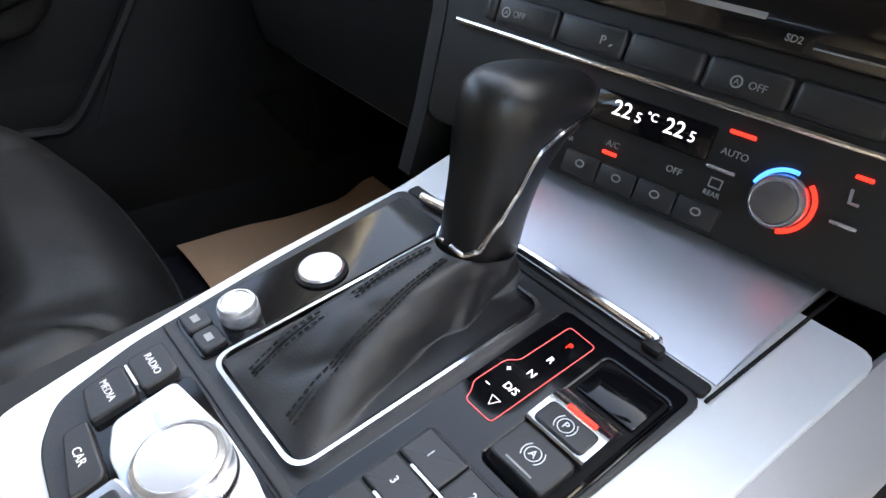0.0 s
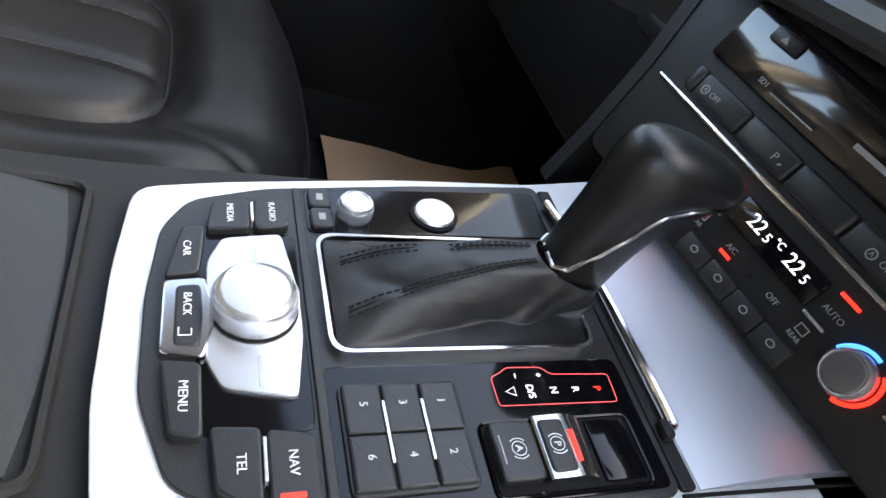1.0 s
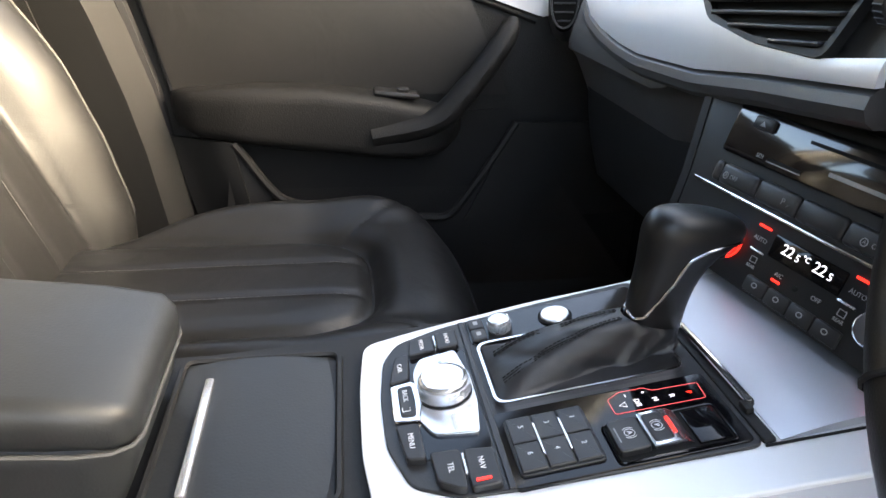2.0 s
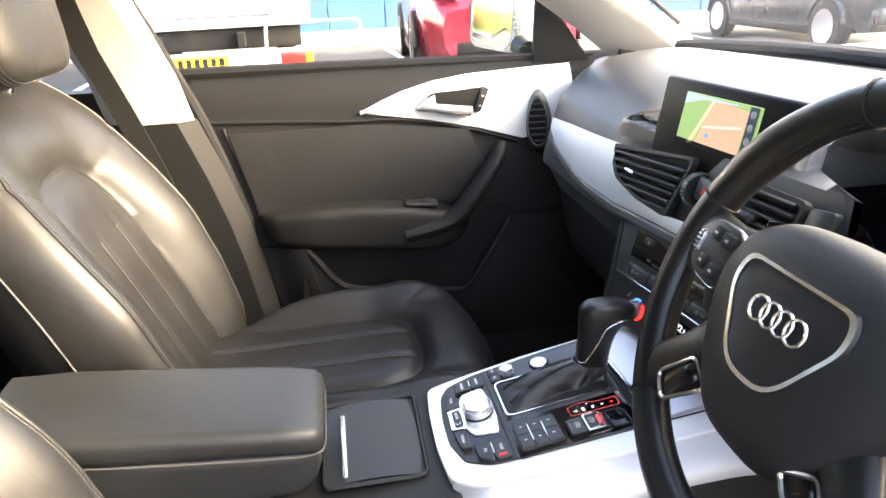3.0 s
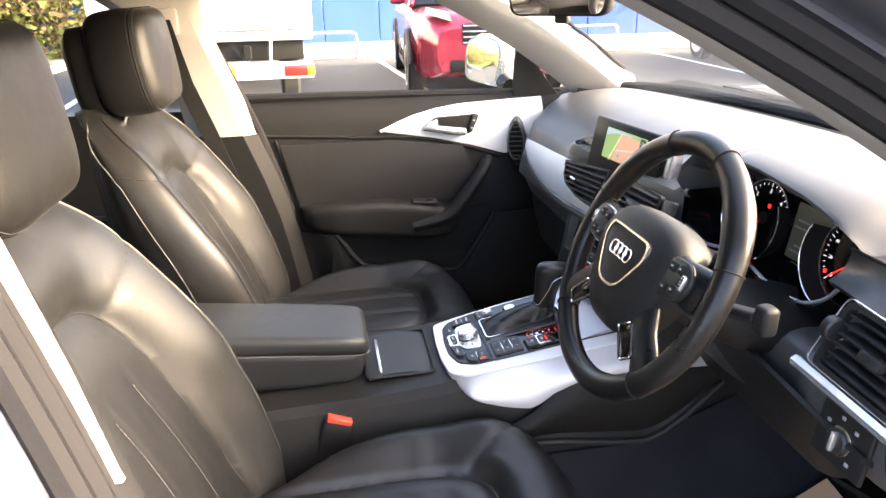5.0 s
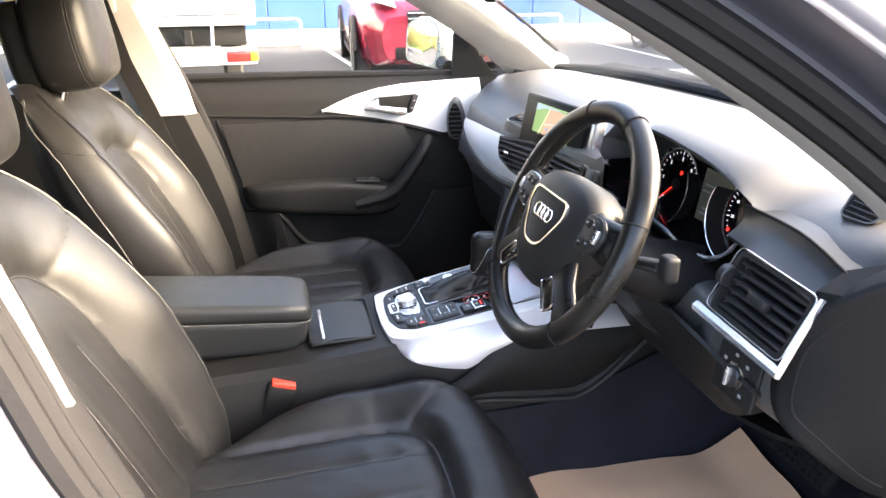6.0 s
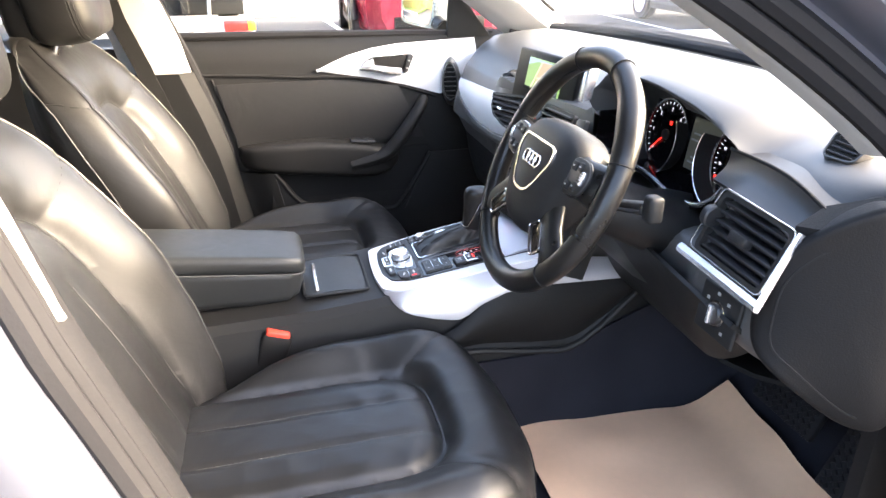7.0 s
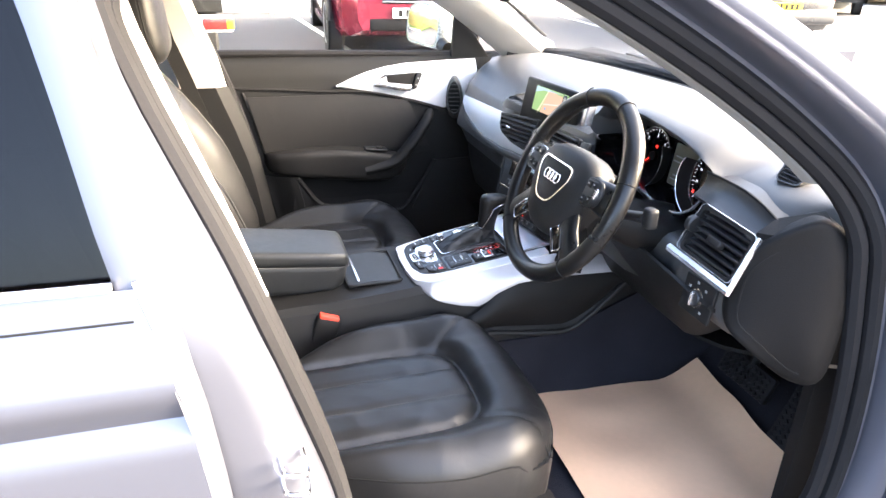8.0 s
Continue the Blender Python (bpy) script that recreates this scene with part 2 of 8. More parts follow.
def spline(points, n=8, closed=False):
    """Catmull-Rom points through the given ones."""
    p = [Vector(q) for q in points]
    out = []
    m = len(p)
    for i in range(m if closed else m - 1):
        if closed:
            a, b, c, d = p[i - 1], p[i], p[(i + 1) % m], p[(i + 2) % m]
        else:
            a, b, c, d = p[max(i - 1, 0)], p[i], p[i + 1], p[min(i + 2, m - 1)]
        for k in range(n):
            t = k / n
            out.append(0.5 * ((2 * b) + (c - a) * t + (2 * a - 5 * b + 4 * c - d) * t * t + (3 * b - a - 3 * c + d) * t ** 3))
    if not closed:
        out.append(p[-1])
    return out


def prism(poly, depth, r=0.0, bm=None, m=ID, seg=2):
    """A plate: the outline poly (x, y) pushed from z = 0 up to depth, its edges rounded by r."""
    own = bmesh.new()
    f = own.faces.new([own.verts.new((p[0], p[1], 0)) for p in poly])
    ext = bmesh.ops.extrude_face_region(own, geom=[f])
    top = [v for v in ext["geom"] if isinstance(v, bmesh.types.BMVert)]
    bmesh.ops.translate(own, vec=(0, 0, depth), verts=top)
    bmesh.ops.recalc_face_normals(own, faces=own.faces)
    if r:
        edges = [e for e in own.edges if all(abs(v.co.z - depth) < 1e-7 for v in e.verts)]
        bmesh.ops.bevel(own, geom=edges, offset=r, segments=seg, affect="EDGES", profile=0.5)
    if m is not ID:
        bmesh.ops.transform(own, matrix=m, verts=own.verts)
    return merge(bm, own)


def rounded(poly, r, n=4):
    """The outline with its corners rounded."""
    out = []
    p = [Vector((q[0], q[1])) for q in poly]
    for i, c in enumerate(p):
        a, b = p[i - 1], p[(i + 1) % len(p)]
        ra = min(r, 0.48 * (a - c).length, 0.48 * (b - c).length)
        s, e = c + (a - c).normalized() * ra, c + (b - c).normalized() * ra
        for k in range(n + 1):
            t = k / n
            q = s * (1 - t) ** 2 + c * 2 * t * (1 - t) + e * t * t
            out.append((q.x, q.y))
    return out


def rect(x0, y0, x1, y1):
    return [(x0, y0), (x1, y0), (x1, y1), (x0, y1)]


def frame_ring(outer, inner, depth, m=ID, bm=None):
    """A flat ring between two outlines of equally many points."""
    own = bmesh.new()
    n = len(outer)
    ob, ib = [own.verts.new((*p[:2], 0)) for p in outer], [own.verts.new((*p[:2], 0)) for p in inner]
    ot, it = [own.verts.new((*p[:2], depth)) for p in outer], [own.verts.new((*p[:2], depth)) for p in inner]
    for i in range(n):
        j = (i + 1) % n
        own.faces.new((ot[i], ot[j], it[j], it[i]))
        own.faces.new((ob[i], ob[j], ot[j], ot[i]))
        own.faces.new((ib[i], ib[j], it[j], it[i]))
        own.faces.new((ob[i], ob[j], ib[j], ib[i]))
    if m is not ID:
        bmesh.ops.transform(own, matrix=m, verts=own.verts)
    return merge(bm, own)


def disc(r, h, n=32, bevel=0.0, at=(0, 0, 0), m=ID, bm=None):
    ring = [(r * math.cos(2 * math.pi * k / n), r * math.sin(2 * math.pi * k / n)) for k in range(n)]
    return prism(ring, h, bevel, bm, m @ Matrix.Translation(at))


def turned(profile, n=40, m=ID, bm=None):
    """A turned body from (radius, height) pairs."""
    rings = [[(r * math.cos(2 * math.pi * k / n), r * math.sin(2 * math.pi * k / n), h) for k in range(n)] for r, h in profile]
    own = loft(rings)
    if m is not ID:
        bmesh.ops.transform(own, matrix=m, verts=own.verts)
    return merge(bm, own)


def sheet(fn, nu, nv, thick=0.0):
    """A surface fn(u, v) for u, v in 0..1, with its back thick metres behind along fn's third value."""
    bm = bmesh.new()
    g = [[bm.verts.new(fn(i / nu, j / nv)) for i in range(nu + 1)] for j in range(nv + 1)]
    for j in range(nv):
        for i in range(nu):
            bm.faces.new((g[j][i], g[j][i + 1], g[j + 1][i + 1], g[j + 1][i]))
    if thick:
        bmesh.ops.recalc_face_normals(bm, faces=bm.faces)
        bmesh.ops.solidify(bm, geom=bm.faces[:], thickness=thick)
    return bm


def words(name, text, size, material, parent, m, label="", align="CENTER", extrude=0.0002):
    cu = bpy.data.curves.new(name, "FONT")
    cu.body, cu.size, cu.align_x, cu.align_y, cu.extrude, cu.resolution_u = text, size, align, "CENTER", extrude, 3
    tmp = bpy.data.objects.new(name, cu)
    scene.collection.objects.link(tmp)
    me = bpy.data.meshes.new_from_object(tmp.evaluated_get(bpy.context.evaluated_depsgraph_get()))
    bpy.data.objects.remove(tmp)
    bpy.data.curves.remove(cu)
    me.transform(m)
    me.materials.clear()
    me.materials.append(material)
    ob = new(name, me)
    ob.parent = parent
    if label:
        tagged(ob, label)
    return ob


def smooth(a, b, x):
    t = max(0.0, min(1.0, (x - a) / (b - a)))
    return t * t * (3 - 2 * t)


def lerp(a, b, t):
    return a + (b - a) * t


def bump(x, w):
    return math.exp(-(x / w) ** 2)


# ---- ground and surroundings of the car ----
def ground():
    bm = bmesh.new()
    bmesh.ops.create_grid(bm, x_segments=60, y_segments=60, size=150)
    g = part("ground", bm, M_ASPHALT, smooth=False)
    tagged(g, "dark grey asphalt car park surface", "asphalt", kind="structure")
    return g


ground()

# ---- car shell ----
shell = thing("saloon_car", "silver saloon car body with open driver's door", "car")


def side_x(z):
    """Half width of the cabin opening at a height."""
    return 0.765 - 0.36 * max(0.0, z - 0.93) ** 1.15


OPENING = [(-0.382, 0.40), (-0.412, 0.55), (-0.436, 0.72), (-0.488, 0.90), (-0.530, 1.02), (-0.598, 1.18), (-0.614, 1.255), (-0.56, 1.305), (-0.40, 1.325), (-0.20, 1.285), (-0.01, 1.193), (0.16, 1.085), (0.262, 0.99), (0.303, 0.87), (0.334, 0.72), (0.346, 0.57), (0.330, 0.458), (0.24, 0.385), (-0.10, 0.36), (-0.32, 0.365)]


def opening(offset, dx, n=5):
    """The door opening's closed line, pushed outwards by offset, at dx from the cabin side."""
    c = Vector((-0.15, 0.82))
    pts = spline([(0, y - 0.012, z - 0.010) for y, z in OPENING], n, True)
    out = []
    for i, p in enumerate(pts):
        d = (pts[(i + 1) % len(pts)] - pts[i - 1]).normalized()
        nrm = Vector((0, -d.z, d.y))
        if nrm.dot(Vector((0, p.y - c.x, p.z - c.y))) < 0:
            nrm = -nrm
        # the seals are narrower along the centre pillar
        slim = 1.0 if offset < 0 else lerp(0.12, 1.0, smooth(27, 36, i)) if i < 90 else lerp(1.0, 0.12, smooth(92, 99, i))
        q = p + nrm * offset * slim
        out.append(Vector((side_x(q.z) + dx, q.y, q.z)))
    return out


def shell_ring(steps, material, name, label, sign=1, keep=lambda k: True):
    """Skin round the door opening from (offset, dx) steps."""
    rings = [[(sign * p.x, p.y, p.z) for p in opening(o, d)] for o, d in steps]
    bm = bmesh.new()
    vs = [[bm.verts.new(p) for p in r] for r in rings]
    n = len(rings[0])
    for a, b in zip(vs, vs[1:]):
        for i in range(n):
            if keep(i):
                j = (i + 1) % n
                bm.faces.new((a[i], a[j], b[j], b[i]))
    loose = [v for v in bm.verts if not v.link_faces]
    bmesh.ops.delete(bm, geom=loose, context="VERTS")
    return part(name, bm, material, shell, label, angle=50)


shell_ring([(-0.010, -0.060), (-0.010, -0.052), (-0.006, -0.032), (0.004, -0.028), (0.012, -0.024), (0.032, -0.009)], M_RUBBER, "opening_trim", "dark plastic trim inside the door opening", 1, lambda k: not 40 <= k < 84)
shell_ring([(0.002, -0.030), (0.012, -0.024), (0.032, -0.009)], M_RUBBER, "opening_trim", "black rubber edge along the windscreen pillar", 1, lambda k: 40 <= k < 84)
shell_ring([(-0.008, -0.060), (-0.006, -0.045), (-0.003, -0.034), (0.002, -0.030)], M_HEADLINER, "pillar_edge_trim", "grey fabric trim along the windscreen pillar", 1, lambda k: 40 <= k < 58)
for o, d, r in ((0.008, -0.024, 0.013), (0.028, -0.010, 0.012)):
    part("door_seal", sweep(opening(o, d), r, 8, True), M_RUBBER, shell, "black rubber door seal")
shell_ring([(0.030, -0.012), (0.033, -0.008), (0.046, -0.006), (0.052, 0.03), (0.060, 0.048)], M_PAINT, "door_aperture", "silver painted door aperture", 1, lambda k: 27 <= k < 98)

# right flank: rear door, pillar, wing and sill
def rd_front(z):
    return float(np.interp(z, (0.30, 0.60, 0.792, 0.912, 0.97, 1.02), (-0.545, -0.560, -0.576, -0.591, -0.604, -0.622)))


def rd_x(z):
    return side_x(z) + 0.055 + 0.045 * math.sin(math.pi * max(0, min(1, (z - 0.30) / 0.76))) + 0.007 * smooth(0.905, 0.93, z) * smooth(1.0, 0.93, z) - 0.010 * bump(z - 0.895, 0.014)


rear_door = part("rear_door", sheet(lambda u, v: (rd_x(lerp(0.30, 1.015, v)), lerp(-1.55, rd_front(lerp(0.30, 1.015, v)), u), lerp(0.30, 1.015, v)), 24, 60, 0.02), M_PAINT, shell, "silver rear door with a creased flank")
part("window_sill", sweep([(side_x(1.02) + 0.062, -1.5, 1.028), (side_x(1.02) + 0.064, -1.0, 1.022), (side_x(1.02) + 0.064, -0.64, 1.018)], 0.004, 8, flat=1.3), M_SILVER, rear_door, "slim bright window strip")
part("sill_line", sweep([(rd_x(0.992) + 0.001, -1.5, 0.992), (rd_x(0.99) + 0.001, -0.625, 0.990)], 0.0012, 5), M_SHADOW, rear_door)
part("pane", sheet(lambda u, v: (side_x(lerp(1.015, 1.29, v)) + 0.045, lerp(-1.5, lerp(-0.636, -0.700, v), u), lerp(1.015, 1.29, v)), 8, 8, 0.004), M_TINT, rear_door, "dark tinted rear door window")
part("window_frame", loft([[(side_x(z) + 0.050 + dx2, y + dy, z) for dx2, dy in ((-0.02, -0.016), (0.004, -0.016), (0.008, 0.0), (0.004, 0.030), (-0.02, 0.030))] for y, z in ((-0.622, 1.005), (-0.634, 1.06), (-0.652, 1.158), (-0.666, 1.225), (-0.690, 1.32))]), M_PAINT, rear_door, "silver window frame")
part("door_edge", loft([[(rd_x(z) + a, rd_front(min(z, 1.02)) + b, z) for a, b in ((0.0, -0.002), (-0.006, 0.007), (-0.045, 0.012), (-0.05, -0.004))] for z in (0.32, 0.6, 0.72, 0.80, 0.88, 0.93, 0.97, 1.02)]), M_PAINT, rear_door, "silver folded door edge")
part("door_handle", rbox(0.022, 0.20, 0.030, 0.010, 3, (0.885, -0.95, 0.86)), M_PAINT, rear_door, "silver door handle")
PIL = [(0.34, -0.49), (0.55, -0.497), (0.725, -0.512), (0.836, -0.536), (0.92, -0.556), (0.986, -0.580), (1.095, -0.620), (1.16, -0.640), (1.225, -0.657), (1.33, -0.675)]


def pillar_front(z):
    """Front edge of the centre pillar's painted face."""
    return float(np.interp(z, (0.34, 0.39, 0.54, 0.71, 0.89, 1.01, 1.17, 1.245, 1.33), (-0.385, -0.398, -0.428, -0.452, -0.504, -0.546, -0.614, -0.632, -0.640)))


part("pillar_panel", loft([[(side_x(z) + a, y, z) for a, y in ((-0.016, pillar_front(z)), (0.000, pillar_front(z) - 0.002), (0.013, pillar_front(z) - 0.010), (0.024, lerp(pillar_front(z), y0, 0.45)), (0.031, lerp(pillar_front(z), y0, 0.75)), (0.034, y0), (0.034, y0 - 0.045), (0.0, y0 - 0.075))] for z, y0 in [(float(zz), float(np.interp(zz, [p[0] for p in PIL], [p[1] for p in PIL]))) for zz in np.linspace(0.34, 1.33, 34)]]), M_PAINT, shell, "silver centre pillar beside the door opening")
part("gap_strip", loft([[(side_x(z) + a, rd_front(z) + b, z) for a, b in ((0.028, 0.0), (0.038, 0.004), (0.038, 0.014), (0.028, 0.018))] for z in (0.34, 0.50, 0.62, 0.72)]), M_RUBBER, shell, "black strip along the lower door gap")
part("pillar_strip", loft([[(side_x(z) - 0.045 + a, y + b, z) for a, b in ((0.0, -0.006), (0.005, -0.005), (0.005, 0.006), (0.0, 0.007))] for y, z in ((-0.513, 0.949), (-0.516, 0.956), (-0.5385, 1.024), (-0.574, 1.114), (-0.612, 1.215), (-0.625, 1.26))]), M_PALE, shell, "pale upper pillar trim edge")
for dz in (0.0, -0.026):
    striker = part("door_striker", sweep(spline([(0.780, -0.512, 0.792 + dz), (0.818, -0.510, 0.792 + dz), (0.824, -0.498, 0.790 + dz), (0.818, -0.486, 0.788 + dz), (0.780, -0.488, 0.788 + dz)], 5), 0.0028, 10), M_CHROME, shell, "steel door latch striker")

# front wing, bonnet and outer sill
part("front_wing", sheet(lambda u, v: (side_x(lerp(0.32, 0.965, v)) + 0.055 + 0.05 * math.sin(math.pi * v) - 0.06 * smooth(0.2, 1.0, u) ** 2, lerp(0.408, 1.9, u), lerp(0.32, 0.965 - 0.05 * u, v)), 20, 24, 0.012), M_PAINT, shell, "silver front wing")
part("hinge_face", sheet(lambda u, v: (lerp(0.73, 0.83, u), 0.404 + 0.006 * u, lerp(0.34, 0.95, v)), 3, 12, 0.01), M_PAINT, shell, "silver hinge face behind the front wing")
part("door_hinge", rbox(0.05, 0.035, 0.045, 0.006, 2, (0.80, 0.384, 0.735)), M_PLASTIC, shell, "dark door hinge")
part("sill_panel", loft([[(0.70, y, 0.335), (0.775, y, 0.35), (0.83, y, 0.33), (0.845, y, 0.25), (0.80, y, 0.18), (0.70, y, 0.18)] for y in (-0.60, -0.2, 0.2, 0.45)]), M_PAINT, shell, "silver door sill")
part("sill_cover", loft([[(0.64, y, 0.31), (0.68, y, 0.372), (0.745, y, 0.374), (0.765, y, 0.345), (0.70, y, 0.30)] for y in (-0.50, -0.2, 0.1, 0.39)]), M_PLASTIC, shell, "black plastic sill cover")
part("bonnet", sheet(lambda u, v: (lerp(-0.80, 0.80, u), lerp(0.70, 1.85, v), 0.985 - 0.10 * v ** 2 - 0.075 * abs(2 * u - 1) ** 3 - 0.02 * v), 30, 20, 0.02), M_PAINT, shell, "silver bonnet ahead of the windscreen")
part("wiper_cowl", loft([[(x, 0.64 - 0.10 * x * x, 0.985), (x, 0.70 - 0.10 * x * x, 0.995), (x, 0.72 - 0.10 * x * x, 0.965), (x, 0.64 - 0.10 * x * x, 0.95)] for x in (-0.72, -0.5, -0.25, 0, 0.25, 0.5, 0.72)]), M_RUBBER, shell, "black cowl below the windscreen")

# A pillars with pale inner trim, seals and outer paint
APIL = [(0.44, 0.985), (0.37, 1.02), (0.25, 1.105), (0.10, 1.20), (-0.06, 1.285), (-0.20, 1.335)]


def a_pillar(sign):
    shift = Matrix.Translation((0, 0.033, -0.008)) if sign < 0 else Matrix.Translation((0, -0.012, -0.010))
    def ring(y, z, k):
        x = side_x(z) - 0.02
        inner = [(x - 0.055, y + 0.045, z + 0.01), (x - 0.075, y + 0.015, z - 0.012), (x - 0.045, y - 0.05, z - 0.035), (x - 0.010, y - 0.072, z - 0.046), (x + 0.0, y - 0.05, z - 0.02), (x - 0.02, y + 0.03, z + 0.01)]
        if sign > 0:
            inner = [(lerp(x - 0.012, a, 0.55), lerp(y - 0.045, b, 0.55), lerp(z - 0.028, c, 0.55)) for a, b, c in inner]
        return [(sign * a, b, c) for a, b, c in inner]
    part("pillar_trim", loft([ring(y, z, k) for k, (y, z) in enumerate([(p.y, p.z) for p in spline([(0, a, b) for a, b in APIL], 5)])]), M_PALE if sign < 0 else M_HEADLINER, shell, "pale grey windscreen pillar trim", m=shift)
    pts = spline([(sign * (side_x(z) - 0.045), y + 0.06, z + 0.022) for y, z in APIL], 5)
    part("windscreen_seal", sweep(pts[5:], 0.005, 8), M_RUBBER, shell, "black windscreen edge seal", m=shift)
    pts = [(sign * (side_x(z) + 0.012), y + 0.035, z + 0.008) for y, z in APIL]
    part("pillar_skin", sweep(spline(pts, 5), 0.030, 12, flat=0.9), M_PAINT, shell, "silver outer windscreen pillar", m=shift)


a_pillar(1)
a_pillar(-1)

windscreen = part("windscreen", sheet(lambda u, v: (lerp(-1, 1, u) * lerp(0.71, 0.585, v), lerp(0.655, -0.09, v) - (0.16 - 0.06 * v) * abs(2 * u - 1) ** 2.2, lerp(0.975, 1.345, v) - 0.02 * abs(2 * u - 1) ** 2), 24, 10, 0.004), M_GLASS, shell, "clear windscreen")
windscreen.visible_shadow = False

# roof and headliner
headliner = part("ceiling", sheet(lambda u, v: (lerp(-0.62, 0.62, u), lerp(-1.75, -0.13, v) - 0.08 * abs(2 * u - 1) ** 2 * v, 1.345 - 0.045 * abs(2 * u - 1) ** 4 - 0.05 * (1 - v) ** 3), 24, 24, 0.008), M_HEADLINER)
tagged(headliner, "grey cloth headliner of the car roof", "headliner", kind="structure")
part("roof_skin", sheet(lambda u, v: (lerp(-0.68, 0.68, u), lerp(-1.9, -0.10, v) - 0.08 * abs(2 * u - 1) ** 2 * v, 1.40 - 0.055 * abs(2 * u - 1) ** 3 - 0.06 * (1 - v) ** 3), 24, 24, 0.012), M_PAINT, shell, "silver roof")
for s in (-1, 1):
    part("roof_rail_trim", sweep(spline([(s * 0.615, -0.16, 1.31), (s * 0.635, -0.40, 1.322), (s * 0.64, -0.70, 1.32), (s * 0.63, -1.2, 1.30), (s * 0.60, -1.7, 1.24)], 6), 0.028, 10), M_HEADLINER, shell, "grey roof rail trim")

LEFT = Matrix.Translation((0, 0.033, -0.008))
# left side: B pillar, rear door, belt
part("pillar_upper_trim", loft([[(-x, y0, z), (-x - 0.02, y0 - 0.03, z), (-x - 0.03, y1, z), (-x - 0.005, y1 + 0.01, z), (-x + 0.015, y1 - 0.02, z), (-x + 0.014, y0 + 0.01, z)] for z, x, y0, y1 in ((0.915, 0.675, -0.70, -0.575), (1.0, 0.665, -0.715, -0.592), (1.12, 0.640, -0.765, -0.632), (1.21, 0.613, -0.803, -0.660), (1.245, 0.602, -0.850, -0.655), (1.28, 0.588, -0.90, -0.625), (1.31, 0.575, -0.97, -0.56))]), M_PALE, shell, "pale grey upper trim of the centre pillar", m=LEFT)
part("pillar_lower_trim", loft([[(-x, y0, z), (-x - 0.04, y0, z), (-x - 0.05, y1, z), (-x - 0.01, y1 + 0.014, z), (-x + 0.020, y1 - 0.02, z), (-x + 0.016, y0 + 0.01, z)] for z, x, y0, y1 in ((0.30, 0.66, -0.66, -0.42), (0.45, 0.672, -0.62, -0.462), (0.62, 0.672, -0.62, -0.488), (0.70, 0.672, -0.64, -0.505), (0.80, 0.678, -0.66, -0.535), (0.914, 0.680, -0.705, -0.575))]), M_SHADOW, shell, "dark lower trim of the centre pillar", m=LEFT)
part("seat_belt", loft([[(x, y - 0.018, z), (x, y + 0.022, z), (x - 0.003, y + 0.022, z), (x - 0.003, y - 0.018, z)] for x, y, z in ((-0.572, -0.735, 1.20), (-0.590, -0.708, 1.06), (-0.600, -0.672, 0.95), (-0.612, -0.640, 0.84), (-0.625, -0.61, 0.70), (-0.635, -0.60, 0.55))]), M_BELT, shell, "black seat belt webbing", m=LEFT)
part("belt_anchor", rbox(0.02, 0.07, 0.06, 0.008, 2, (-0.595, -0.735, 1.195)), M_PALE, shell, "pale belt height adjuster", m=LEFT)
part("left_door_seal", sweep(spline([(-0.715, -0.44, 0.42), (-0.715, -0.475, 0.56), (-0.715, -0.505, 0.72), (-0.715, -0.55, 0.88), (-0.70, -0.585, 0.985), (-0.67, -0.645, 1.14), (-0.635, -0.69, 1.26), (-0.615, -0.655, 1.32)], 6), 0.012, 8), M_RUBBER, shell, "black rubber door seal", m=LEFT)
rl_door = part("rear_left_door", sheet(lambda u, v: (-0.70 - 0.05 * v + 0.02 * math.sin(6 * v), lerp(-1.6, -0.68, u), lerp(0.32, 0.975, v)), 16, 16, 0.03), M_PLASTIC, shell, "black rear door panel", m=LEFT)
part("armrest", rbox(0.05, 0.55, 0.05, 0.02, 3, (-0.675, -1.15, 0.70)), M_DOORPAD, rl_door, m=LEFT)
rl_pane = part("pane", sheet(lambda u, v: (-0.755 + 0.14 * v, lerp(-1.5, -0.73, u), lerp(0.98, 1.30, v)), 4, 4, 0.004), M_GLASS, rl_door, m=LEFT)
rl_pane.visible_shadow = False
part("left_sill", loft([[(-0.66, y, 0.27), (-0.66, y, 0.30), (-0.685, y, 0.375), (-0.745, y, 0.385), (-0.83, y, 0.36), (-0.845, y, 0.25), (-0.80, y, 0.18)] for y in (-1.7, -0.6, 0.2, 0.62)]), M_PLASTIC, shell, "black plastic sill below the passenger door")
part("left_flank", sheet(lambda u, v: (-0.80 - 0.035 * math.sin(math.pi * v), lerp(-1.7, 1.85, u), lerp(0.28, 0.955, v)), 12, 12, 0.012), M_PAINT, shell, "silver outer skin of the passenger side")
part("rear_quarter", sheet(lambda u, v: (-0.62 + 0.05 * v, lerp(-2.0, -1.48, u), lerp(0.80, 1.30, v)), 4, 6, 0.03), M_PALE, shell, "rear quarter trim", m=LEFT)
part("rear_wall", sheet(lambda u, v: (lerp(-0.7, 0.7, u), -1.85 - 0.1 * v, lerp(0.3, 1.32, v)), 4, 6, 0.03), M_SHADOW, shell, "dark wall behind the rear seat", m=LEFT)

